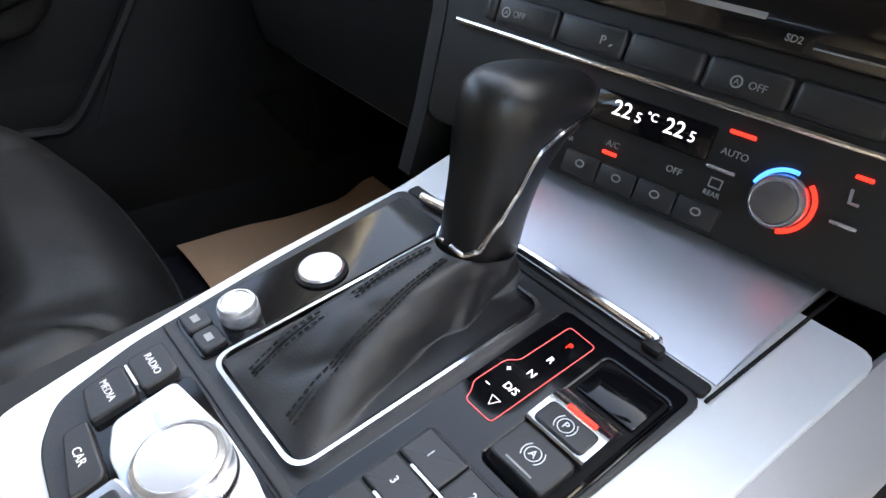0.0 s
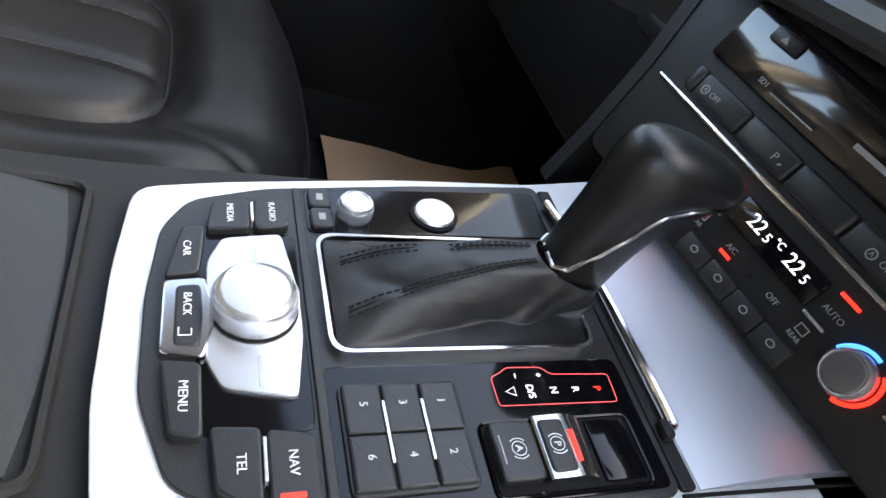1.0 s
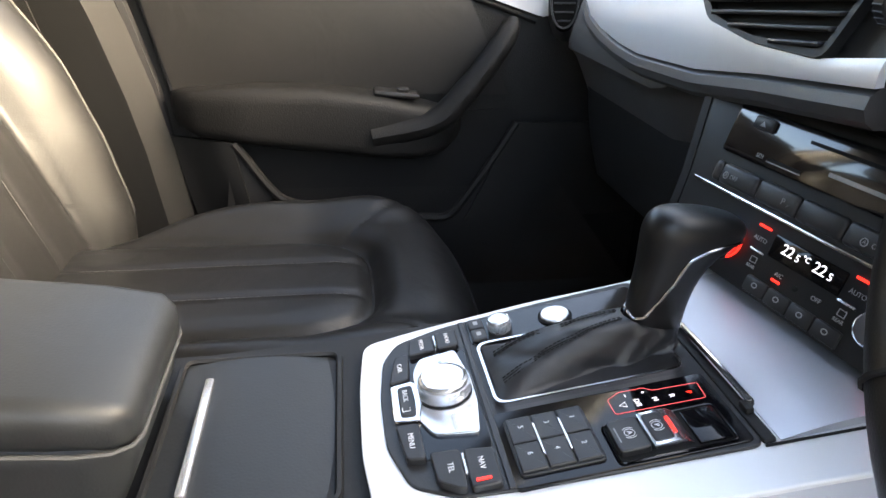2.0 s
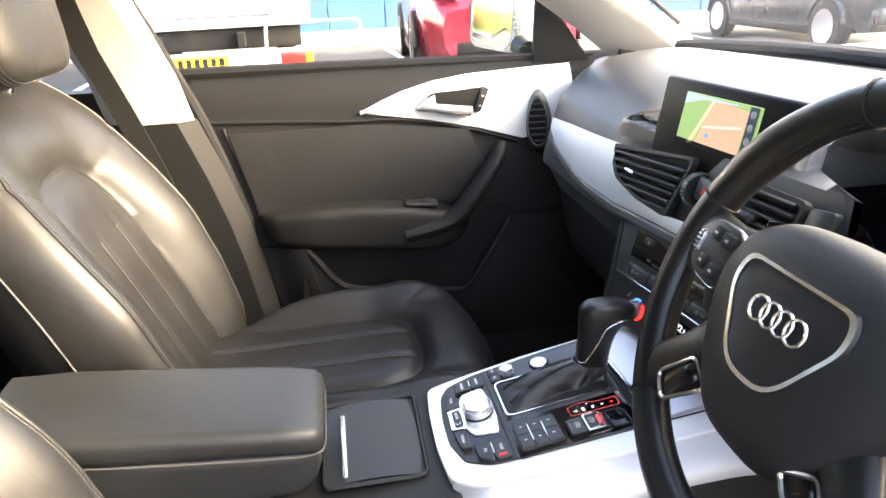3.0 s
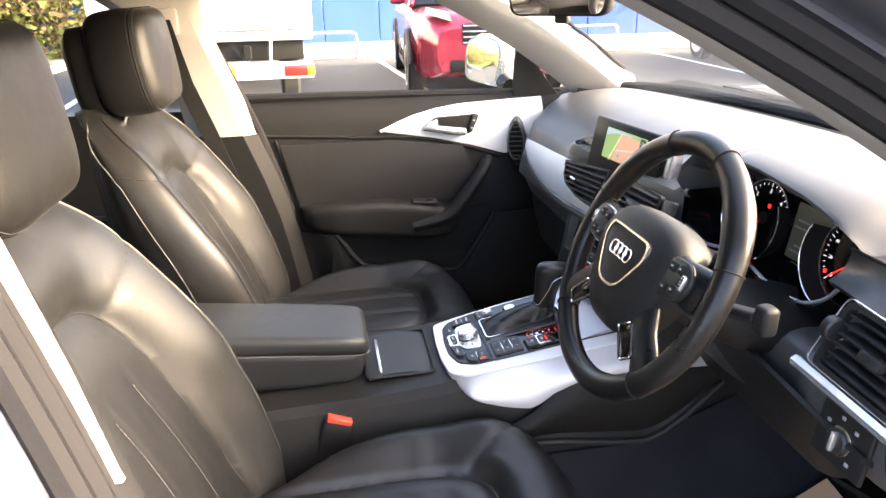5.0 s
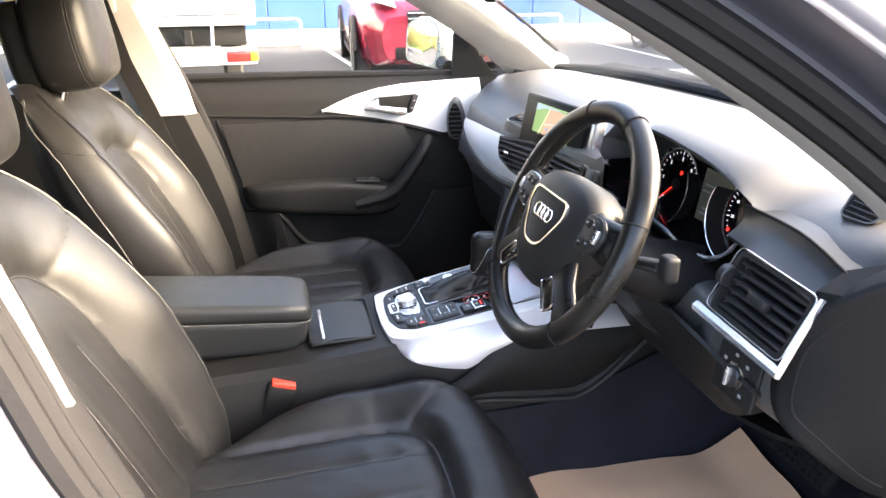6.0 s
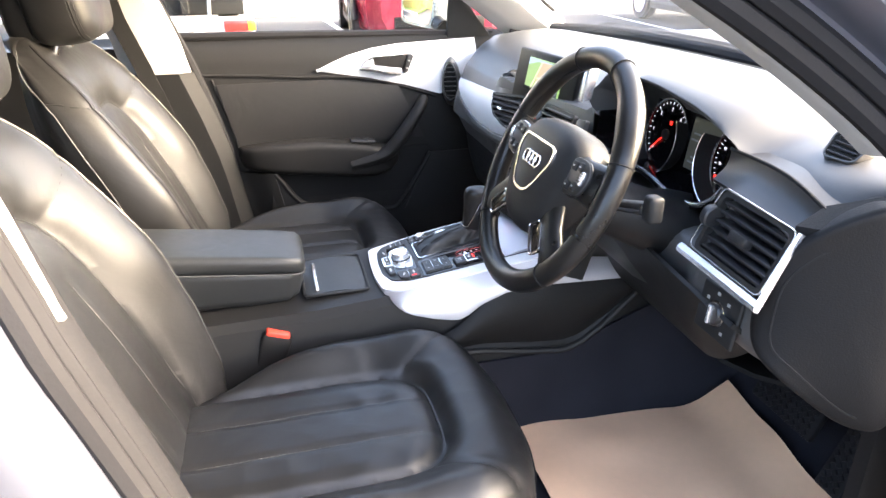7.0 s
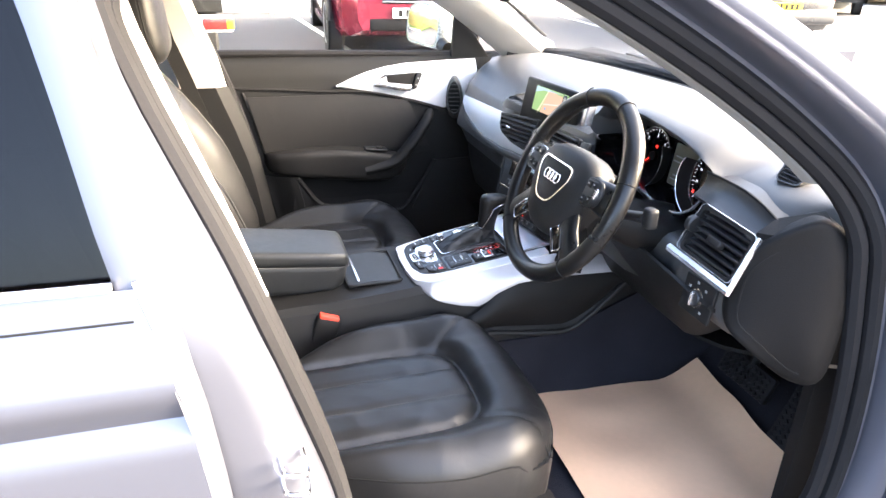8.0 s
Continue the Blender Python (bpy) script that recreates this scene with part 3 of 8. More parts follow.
# floor and tunnel
floor = part("floor", sheet(lambda u, v: (lerp(-0.70, 0.70, u), lerp(-1.9, 0.95, v), 0.285 + 0.042 * smooth(0.56, 0.60, u) * smooth(0.60, 0.66, v) + 0.36 * smooth(0.42, 0.92, lerp(-1.9, 0.95, v)) + 0.004 * noise.noise((9 * u, 9 * v, 0))), 40, 80, 0.02), M_CARPET)
tagged(floor, "dark carpeted car floor with a rising footwell", "carpet", kind="structure")
part("firewall", sheet(lambda u, v: (lerp(-0.74, 0.74, u), 0.82, lerp(0.3, 0.97, v)), 6, 6, 0.03), M_SHADOW, shell, "dark bulkhead below the dashboard")
for s in (-1, 1):
    part("kick_panel", sheet(lambda u, v: (s * lerp(0.70, 0.64, smooth(0.5, 1, u)), lerp(0.325, 0.80, u), lerp(0.30, 0.80, v)), 10, 10, 0.02), M_MATT, shell, "black footwell side panel")


def paper_mat(name, x0, x1, y0, y1, seed):
    def fn(u, v):
        x, y = lerp(x0, x1, u), lerp(y0, y1, v)
        z = 0.285 + (0.042 if seed == 2 else 0) + 0.36 * smooth(0.42, 0.92, y) + 0.014 + 0.010 * noise.noise((4 * u + seed, 3 * v, 1.7)) + 0.022 * smooth(0.75, 1.0, v) * (1 - u)
        return (x + 0.035 * (v - 0.5) * (1 - u), y - 0.03 * u * v, z)
    p = part(name, sheet(fn, 24, 24, 0.0015), M_PAPER)
    return tagged(p, "brown kraft paper protecting the footwell carpet", "floor mat", "paper mats")


paper_mat("paper_mat", 0.205, 0.632, 0.05, 0.505, 2)
paper_mat("paper_mat", -0.68, -0.165, 0.085, 0.42, 5)


# ---- seats ----
def seat(xc, leath, label, shift, rest_y):
    top = thing("car_seat", label, "car seat", "front seats")
    used = 1.0 if xc > 0 else 0.35
    hw, y_back, y_front = 0.240, -0.545, -0.022
    yc, hl = (y_back + y_front) / 2, (y_front - y_back) / 2

    # cushion: a sunken centre panel inside a horseshoe groove, side bolsters and a front roll
    def plan(u, v):
        f = max(0.0, v)
        taper = 0.40 * smooth(0.30, -1.0, v) ** 1.4
        return hw * u * (1 - 0.11 * f ** 5 - taper), yc + hl * v - 0.055 * f * abs(u) ** 3.2

    def horseshoe(dx, y):
        return ((abs(dx) / 0.122) ** 4 + (max(0.0, y + 0.32) / 0.172) ** 4) ** 0.25 - 1

    def cushion(u, v, lift=0.0):
        dx, y = plan(u, v)
        a, d = abs(dx), horseshoe(dx, y)
        z = 0.534 + 0.004 * smooth(-0.5, -0.12, y)
        z += 0.034 * smooth(0.118, 0.190, a) * (1 - 0.55 * smooth(-0.28, -0.06, y))
        z += 0.020 * smooth(-0.02, 0.20, d) * smooth(-0.24, -0.12, y)
        z += 0.006 * smooth(0.0, -0.30, d) - 0.012 * bump(d, 0.055)
        if d < 0:
            z -= 0.0030 * bump(a - 0.042, 0.006) * smooth(0, -0.08, d)
        else:
            # the joint between bolster and front roll
            z -= 0.004 * bump((a - 0.118) - 0.75 * (y + 0.178), 0.006) * smooth(0.0, 0.05, d) * smooth(-0.20, -0.165, y)
        z += used * 0.0024 * (0.20 - abs(noise.noise((13 * dx + 5, 17 * y + 5 * dx, 2.0)))) * smooth(0.235, 0.15, a)
        z += used * 0.0010 * noise.noise((30 * dx, 24 * y, 4.0)) * smooth(-0.42, -0.25, y) * smooth(0.24, 0.18, a)
        e = (abs(u) ** 7 + max(0.0, v) ** 7) ** (1 / 7)
        if e > 0.74:
            z -= 0.070 * (1 - math.sqrt(max(0, 1 - min(1.0, (e - 0.74) / 0.27) ** 2)))
        return Vector((xc + dx, y, z + lift))

    bm = sheet(lambda u, v: cushion(2 * u - 1, 2 * v - 1), 84, 90)
    for step, (dz, k) in enumerate(((-0.028, 1.006), (-0.030, 0.990))):
        ex = bmesh.ops.extrude_edge_only(bm, edges=[e for e in bm.edges if e.is_boundary])
        for v in [g for g in ex["geom"] if isinstance(g, bmesh.types.BMVert)]:
            v.co = Vector((xc + (v.co.x - xc) * k, yc + (v.co.y - yc) * k, v.co.z + dz if step == 0 else min(v.co.z + dz, 0.42)))
    bmesh.ops.edgeloop_fill(bm, edges=[e for e in bm.edges if e.is_boundary])
    cush = part("seat_cushion", bm, leath, top, "", angle=60)

    def at(dx, y, lift=0.0):
        v = (y - yc) / hl
        for _ in range(3):
            u = dx / (hw * (1 - 0.11 * max(0.0, v) ** 5 - 0.40 * smooth(0.30, -1.0, v) ** 1.4))
            v = (y + 0.055 * max(0.0, v) * abs(u) ** 3.2 - yc) / hl
        return cushion(u, v, lift)

    shoe = [(0.122 * (1 if c > 0 else -1) * abs(c) ** 0.5, -0.32 + 0.172 * abs(q) ** 0.5) for c, q in [(math.cos(t), math.sin(t)) for t in np.linspace(math.pi, 0, 60)]]
    line = [at(-0.122, y) for y in np.linspace(-0.53, -0.33, 10)] + [at(x, y) for x, y in shoe] + [at(0.122, y) for y in np.linspace(-0.33, -0.53, 10)]
    part("piping", sweep(line, 0.0020, 6), leath, cush)
    for q in (-1, 1):
        st = bmesh.new()
        row = [at(q * 0.042, y, 0.0003) for y in np.linspace(-0.50, -0.17, 120)]
        for i in range(0, 117, 3):
            sweep([row[i], row[i + 2]], 0.0007, 4, bm=st)
        part("stitching", st, M_STITCH, cush)
        part("seam", sweep([at(q * (0.120 + 0.75 * (y + 0.178)), y) for y in np.linspace(-0.176, -0.060, 16)], 0.0009, 5), M_SHADOW, cush)
    rim = [cushion(-0.992, t) for t in np.linspace(-0.9, 0.93, 24)] + [cushion(t, 0.992) for t in np.linspace(-0.93, 0.93, 24)] + [cushion(0.992, t) for t in np.linspace(0.93, -0.9, 24)]
    part("piping", sweep(rim, 0.0016, 6), M_SHADOW, cush)

    # base with covers and adjusters
    base = part("seat_base", rbox(0.40, 0.42, 0.12, 0.03, 3, (xc, yc - 0.01, 0.37)), M_PLASTIC, top)
    for q in (-1, 1):
        cov = part("side_cover", loft([[(xc + q * (0.205 + 0.02 * k), y, z0), (xc + q * (0.226 + 0.012 * k), y, z0 + 0.01), (xc + q * (0.232 + 0.010 * k), y, z1 - 0.008), (xc + q * (0.226 + 0.010 * k), y, z1), (xc + q * 0.20, y, z1)] for y, z0, z1, k in ((-0.56, 0.36, 0.44, 0), (-0.48, 0.335, 0.458, 1), (-0.30, 0.33, 0.462, 1), (-0.16, 0.335, 0.456, 1), (-0.09, 0.36, 0.440, 0.6), (-0.06, 0.38, 0.425, 0))]), M_PLASTIC, base)
        part("adjuster", rbox(0.014, 0.09, 0.022, 0.006, 3, (xc + q * 0.248, -0.25, 0.412)), M_SHADOW, cov)
        part("adjuster", rbox(0.014, 0.022, 0.050, 0.006, 3, (xc + q * 0.248, -0.345, 0.415)), M_SHADOW, cov)
        part("seat_rail", rbox(0.045, 0.60, 0.035, 0.006, 2, (xc + q * 0.16, -0.24, 0.30)), M_SHADOW, base)

    # backrest: level sections with bolsters ahead, rounded sides and a steeper back
    ZS = (0.47, 0.55, 0.65, 0.75, 0.85, 0.92, 0.97, 1.005, 1.03, 1.045)
    HALF = (0.205, 0.232, 0.248, 0.252, 0.246, 0.232, 0.214, 0.193, 0.168, 0.130)
    MID = (-0.510, -0.527, -0.563, -0.606, -0.652, -0.686, -0.710, -0.729, -0.747, -0.764)
    RISE = (0.040, 0.056, 0.062, 0.056, 0.040, 0.026, 0.014, 0.008, 0.003, 0.0)
    REAR = (-0.640, -0.662, -0.694, -0.726, -0.754, -0.768, -0.775, -0.779, -0.780, -0.776)
    TOP = 1.045

    def row(z, table):
        # smoothed look-up
        return sum(float(np.interp(min(TOP, max(0.47, z + dz)), ZS, table)) for dz in (-0.018, -0.009, 0, 0.009, 0.018)) / 5 if z < 1.02 else float(np.interp(z, ZS, table))

    def front(u, z, lift=0.0):
        a, half = abs(u), row(z, HALF)
        dx = half * u
        y = row(z, MID) + row(z, RISE) * smooth(0.40, 0.84, a)
        d = ((abs(dx) / 0.128) ** 3 + (max(0.0, z - 0.70) / 0.195) ** 3) ** (1 / 3) - 1
        y += 0.016 * smooth(-0.04, 0.28, d) * smooth(0.62, 0.80, z) * (1 - smooth(0.95, 1.03, z))
        y += 0.006 * smooth(0, -0.30, d) - 0.009 * bump(d, 0.055)
        if d < 0:
            y -= 0.0030 * bump(abs(dx) - 0.042, 0.006) * smooth(0.83, 0.78, z)
        else:
            y -= 0.0035 * bump(z - (0.868 + 0.55 * max(0.0, abs(dx) - 0.10)), 0.006) * smooth(0.0, 0.06, d) * smooth(0.08, 0.11, abs(dx))
        y += used * 0.003 * noise.noise((9 * dx, 9 * z, 1.0))
        if a > 0.84:
            y -= 0.036 * (1 - math.sqrt(max(0, 1 - ((a - 0.84) / 0.16) ** 2)))
        return Vector((xc + dx, y + lift, z + 0.3 * lift))

    def section(z):
        half, rear = row(z, HALF), row(z, REAR)
        ring = [front(u, z) for u in np.linspace(-1, 1, 61)]
        y1 = ring[-1].y
        right = [Vector((xc + half * (1 + 0.035 * math.sin(math.pi * t)) - 0.035 * t ** 4, lerp(y1, rear + 0.012, t), z)) for t in (0.15, 0.3, 0.45, 0.6, 0.75, 0.88, 0.96)]
        back_ = [Vector((xc + (half - 0.045) * t, rear - 0.010 * (1 - t * t), z)) for t in (1, 0.6, 0.2, -0.2, -0.6, -1)]
        left = [Vector((2 * xc - p.x, p.y, z)) for p in reversed(right)]
        return ring + right + back_ + left

    levels = list(np.linspace(0.47, 1.0, 76)) + [1.010, 1.019, 1.027, 1.034, 1.039, 1.043, 1.045]
    rings = [section(z) for z in levels]
    ctr = sum(rings[-1], Vector()) / len(rings[-1])
    for k, dz in ((0.90, 0.003), (0.6, 0.005), (0.1, 0.006)):
        rings.append([ctr.lerp(p, k) + Vector((0, 0, dz)) for p in rings[len(levels) - 1]])
    bk = part("backrest", loft(rings), leath, top, "", angle=70)

    arch = [(0.128 * (1 if c > 0 else -1) * abs(c) ** (2 / 3), 0.70 + 0.195 * abs(q) ** (2 / 3)) for c, q in [(math.cos(t), math.sin(t)) for t in np.linspace(math.pi, 0, 60)]]
    line = [front(-0.128 / row(z, HALF), z) for z in np.linspace(0.53, 0.69, 10)] + [front(x / row(z, HALF), z) for x, z in arch] + [front(0.128 / row(z, HALF), z) for z in np.linspace(0.69, 0.53, 10)]
    part("piping", sweep(line, 0.0018, 6), leath, bk)
    for q in (-1, 1):
        edge = [front(q * 0.90, z, 0.0004) for z in np.linspace(0.55, 1.035, 60)]
        part("piping", sweep(edge, 0.0017, 6), leath, bk)
        part("seam", sweep([front(q * 0.875, z, 0.0002) for z in np.linspace(0.55, 1.03, 60)], 0.0008, 4), M_STITCH, bk)
        st = bmesh.new()
        lo = [front(q * 0.042 / row(z, HALF), z, 0.0003) for z in np.linspace(0.54, 0.80, 120)]
        for i in range(0, 117, 3):
            sweep([lo[i], lo[i + 2]], 0.0007, 4, bm=st)
        part("stitching", st, M_STITCH, bk)
        part("seam", sweep([front(q * x / row(z, HALF), z) for x, z in [(x, 0.868 + 0.55 * (x - 0.10)) for x in np.linspace(0.098, 0.225, 20)]], 0.0009, 5), M_SHADOW, bk)

        def flank_pt(z, t):
            half = row(z, HALF)
            return Vector((xc + q * (half * (1 + 0.035 * math.sin(math.pi * t)) + 0.0004), lerp(front(q, z).y, row(z, REAR) + 0.012, t), z))
        part("piping", sweep([flank_pt(z, 0.40 + 0.5 * smooth(0.92, 1.03, z)) for z in np.linspace(0.52, 1.03, 50)], 0.0015, 6), M_STITCH, bk)
        part("seam", sweep([flank_pt(0.940 + 0.01 * t, t) for t in np.linspace(0.0, 0.52, 12)], 0.0010, 5), M_SHADOW, bk)

    # headrest on two posts, a front pad and a shell behind it
    ctr_h = Vector((xc, rest_y, 1.124))
    tilt = Matrix.Rotation(radians(6), 4, "X")

    def pad_ring(y, k, h=0.096, w=0.130):
        pts = rounded([(-w * 0.90, -h), (w * 0.90, -h), (w, h * 0.10), (w * 0.84, h), (-w * 0.84, h), (-w, h * 0.10)], 0.060, 14)
        return [ctr_h + tilt @ Vector((p[0] * k, y - 0.10 * (p[0] * k) ** 2 / w, p[1] * k)) for p in pts]

    pad = part("headrest", loft([pad_ring(p.x, p.y) for p in spline([(-0.044, 0.10, 0), (-0.045, 0.60, 0), (-0.044, 0.84, 0), (-0.038, 0.94, 0), (-0.022, 1.0, 0), (0.008, 1.02, 0), (0.034, 1.005, 0), (0.049, 0.97, 0), (0.058, 0.92, 0), (0.066, 0.80, 0), (0.070, 0.55, 0), (0.072, 0.05, 0)], 4)]), leath, top, "", angle=70)
    part("seam", sweep(pad_ring(0.044, 0.989), 0.0012, 5, True), M_SHADOW, pad)
    for k in (0.972, 1.000):
        part("seam", sweep(pad_ring(0.044 + 0.35 * (0.989 - k), k), 0.0006, 4, True), M_STITCH, pad)
    part("headrest_shell", loft([[ctr_h + tilt @ Vector((x, y, z)) for x, z in rounded(rect(-w, -h, w, h - 0.014), r, 6)] for y, w, h, r in ((-0.046, 0.10, 0.082, 0.03), (-0.052, 0.112, 0.090, 0.04), (-0.080, 0.112, 0.090, 0.04), (-0.094, 0.100, 0.078, 0.04), (-0.100, 0.06, 0.05, 0.03))]), leath, top, "", angle=60)
    for q in (-1, 1):
        part("post", sweep([(xc + q * 0.06, rest_y - 0.030, 0.99), (xc + q * 0.06, rest_y - 0.004, 1.06)], 0.007, 10), M_CHROME, pad, "chrome headrest post")
        part("collar", disc(0.013, 0.008, 16, 0.003, m=Matrix.Translation((xc + q * 0.06, rest_y - 0.024, 1.048)) @ Matrix.Rotation(radians(20), 4, "X")), M_SILVER, pad)
    top.location = shift
    return top


driver = seat(0.37, M_LEATHER_DRV, "black leather driver's seat with creased cushion and bolsters", (0, 0.006, 0.002), -0.712)
passenger = seat(-0.37, M_LEATHER, "black leather passenger seat with stitched centre panel", (0, -0.008, 0.0), -0.712)


def buckle(x, y, z):
    b = thing("seat_belt_buckle", "black seat belt buckle with a red release button", "belt buckle")
    m = Matrix.Translation((x, y, z)) @ Matrix.Rotation(radians(-18), 4, "X")
    part("housing", loft([[(sx, sy, h) for sx, sy in rounded(rect(-0.017 * k, -0.026 * k, 0.017 * k, 0.026 * k), 0.006, 3)] for h, k in ((-0.10, 0.8), (-0.02, 1.0), (-0.004, 1.0), (0.0, 0.93))]), M_PLASTIC, b, m=m)
    part("release_button", rbox(0.024, 0.042, 0.012, 0.003, 2, (0.004, 0, 0.001)), mat("red_release_button", (0.75, 0.06, 0.03), 0.45), b, "bright red push button", m=m)
    part("strap", rbox(0.012, 0.03, 0.10, 0.004, 2, (0, 0, -0.14)), M_PLASTIC, b, m=m)


buckle(0.128, -0.372, 0.576)


# rear bench with headrests
def rear_bench():
    b = thing("rear_bench", "black leather rear bench seat in shade", "rear seat")
    part("seat_cushion", rbox(1.25, 0.50, 0.16, 0.06, 4, (0, -1.35, 0.46)), M_LEATHER, b)
    part("backrest", rbox(1.25, 0.16, 0.58, 0.06, 4, (0, -1.66, 0.78), rot=Matrix.Rotation(radians(20), 4, "X")), M_LEATHER, b)
    for x in (-0.37, 0.37):
        part("headrest", rbox(0.25, 0.11, 0.15, 0.045, 4, (x, -1.72, 1.12)), M_LEATHER, b)


rear_bench()


# ---- dashboard ----
dash = thing("dashboard", "black soft-touch dashboard with aluminium inlay and hooded dials", "dashboard")
P_PASS = [(0.74, 0.955), (0.55, 0.985), (0.40, 0.995), (0.30, 0.985), (0.232, 0.955), (0.195, 0.915), (0.180, 0.893), (0.150, 0.790), (0.165, 0.765), (0.205, 0.68), (0.24, 0.57), (0.36, 0.52), (0.60, 0.51)]
P_MID = [(0.74, 0.955), (0.55, 0.985), (0.40, 0.995), (0.30, 0.985), (0.24, 0.965), (0.190, 0.952), (0.162, 0.944), (0.152, 0.835), (0.165, 0.815), (0.19, 0.72), (0.22, 0.60), (0.36, 0.55), (0.60, 0.52)]
P_DIAL = [(0.74, 0.955), (0.55, 0.992), (0.40, 1.012), (0.27, 1.026), (0.215, 1.020), (0.222, 1.008), (0.285, 0.985), (0.300, 0.845), (0.205, 0.832), (0.185, 0.79), (0.21, 0.70), (0.34, 0.64), (0.60, 0.60)]
P_END = [(0.74, 0.950), (0.55, 0.980), (0.40, 0.988), (0.31, 0.983), (0.252, 0.966), (0.226, 0.944), (0.206, 0.925), (0.165, 0.835), (0.162, 0.815), (0.165, 0.775), (0.21, 0.735), (0.32, 0.70), (0.60, 0.66)]


def dash_profile(x):
    a = smooth(-0.34, -0.20, x)
    b = smooth(0.108, 0.142, x)
    c = smooth(0.47, 0.535, x)
    hood = smooth(0.12, 0.26, x) * (1 - smooth(0.44, 0.58, x))
    end = smooth(0.60, 0.72, abs(x))
    out = []
    for k in range(13):
        p = Vector(P_PASS[k]).lerp(Vector(P_MID[k]), a)
        q = Vector(P_DIAL[k]) if k > 4 else Vector(P_END[k]).lerp(Vector(P_DIAL[k]), hood)
        if 2 < k < 7:
            fall = float(np.interp(x, (0.20, 0.31, 0.40, 0.47, 0.54), (0, 0.004, 0.014, 0.030, 0.046)))
            q = q - Vector((0, fall * (0, 0, 0, 0.55, 0.9, 1.0, 0.85)[k]))
        p = p.lerp(q, b).lerp(Vector(P_END[k]), c)
        y = p.x - (0.16 * (x / 0.72) ** 2 if k == 0 else 0.08 * (x / 0.72) ** 2 if k == 1 else 0)
        if 3 < k < 12:
            y += 0.05 * end ** 2
        out.append((x, y, p.y - (0.015 * end if k < 4 else 0)))
    return spline(out, 4)


xs = sorted(set([-0.715, -0.70, -0.68] + list(np.linspace(-0.66, 0.08, 26)) + list(np.linspace(0.10, 0.20, 16)) + list(np.linspace(0.22, 0.46, 12)) + list(np.linspace(0.47, 0.54, 8)) + list(np.linspace(0.56, 0.66, 6)) + [0.68, 0.70, 0.715]))
bm = loft([dash_profile(x) for x in xs], False, False)
dash_skin = part("dash_skin", bm, M_DASH, dash, "black soft-touch moulding", angle=40)
part("defroster_slot", sweep(spline([(x, 0.60 - 0.20 * x * x, 0.975) for x in (-0.62, -0.3, 0, 0.3, 0.62)], 8), 0.010, 8, flat=0.6), M_SHADOW, dash, "dark defroster slot along the windscreen")
part("dash_edge", sweep(spline([(-0.690, 0.33, 0.978), (-0.680, 0.40, 0.985), (-0.635, 0.49, 0.988), (-0.53, 0.565, 0.988), (-0.40, 0.605, 0.986), (0, 0.635, 0.984), (0.40, 0.605, 0.986), (0.53, 0.565, 0.988), (0.635, 0.49, 0.986), (0.675, 0.42, 0.980)], 8), 0.018, 10, flat=0.9), M_RUBBER, dash, "black seal below the windscreen")

# aluminium inlay on the passenger's side
# edges of the band: it runs from the side vent, broadens and thins out below the centre vent
IN_TOP = ((-0.602, -0.595, -0.487, -0.404, -0.300, -0.232, -0.206, -0.178, -0.117, -0.042, 0.025), (0.160, 0.160, 0.157, 0.153, 0.147, 0.144, 0.138, 0.128, 0.121, 0.119, 0.119), (0.858, 0.877, 0.885, 0.891, 0.900, 0.906, 0.892, 0.873, 0.862, 0.861, 0.872))
IN_LOW = ((-0.602, -0.584, -0.556, -0.505, -0.426, -0.353, -0.207, -0.091, -0.004, 0.04), (0.158, 0.155, 0.152, 0.149, 0.144, 0.138, 0.128, 0.120, 0.117, 0.117), (0.853, 0.848, 0.834, 0.823, 0.815, 0.814, 0.824, 0.841, 0.851, 0.856))


def inlay(u, v):
    x = lerp(-0.602, 0.025, u)
    a, b = [(float(np.interp(x, e[0], e[1])), float(np.interp(x, e[0], e[2]))) for e in (IN_LOW, IN_TOP)]
    return (x, lerp(a[0], b[0], v) - 0.3 * (b[1] - a[1]) * v * (1 - v), lerp(a[1], b[1], v))


part("inlay", sheet(inlay, 110, 12, 0.006), M_ALU, dash, "brushed aluminium dashboard inlay")
part("inlay_lower_lip", sweep([Vector(inlay(u, 0)) + Vector((0, 0.010, -0.012)) for u in np.linspace(0, 1, 40)], 0.013, 10), M_DASH, dash, "soft lip below the inlay")


def dash_face(x, z):
    """Depth of the dashboard's face at a height."""
    q = [p for p in dash_profile(x) if p.y < 0.32 and p.z > 0.84]
    q.sort(key=lambda p: p.z)
    return float(np.interp(z, [p.z for p in q], [p.y for p in q]))


def face_patch(name, x0, x1, low, top, out, material, label):
    def fn(u, v):
        x = lerp(x0, x1, u)
        z = lerp(float(np.interp(u, *low)), float(np.interp(u, *top)), v)
        return (x, dash_face(x, z) - out, z)
    return part(name, sheet(fn, 24, 8, 0.006), material, dash, label)


face_patch("tray_slot", -0.275, -0.112, ((0, 0.2, 1), (0.934, 0.940, 0.956)), ((0, 0.12, 0.4, 1), (0.935, 0.947, 0.953, 0.964)), 0.011, M_SHADOW, "dark tray slot beside the screen")
face_patch("tray_ledge", -0.285, -0.112, ((0, 1), (0.913, 0.930)), ((0, 0.08, 1), (0.922, 0.936, 0.956)), 0.015, M_KEY, "dark grey tray ledge beside the screen")
part("glovebox_lid", sheet(lambda u, v: (lerp(-0.62, -0.19, u), lerp(0.225, 0.190, v) - 0.006 * math.sin(math.pi * v), lerp(0.585, 0.745, v)), 16, 10, 0.006), M_PLASTIC, dash, "black glovebox lid")
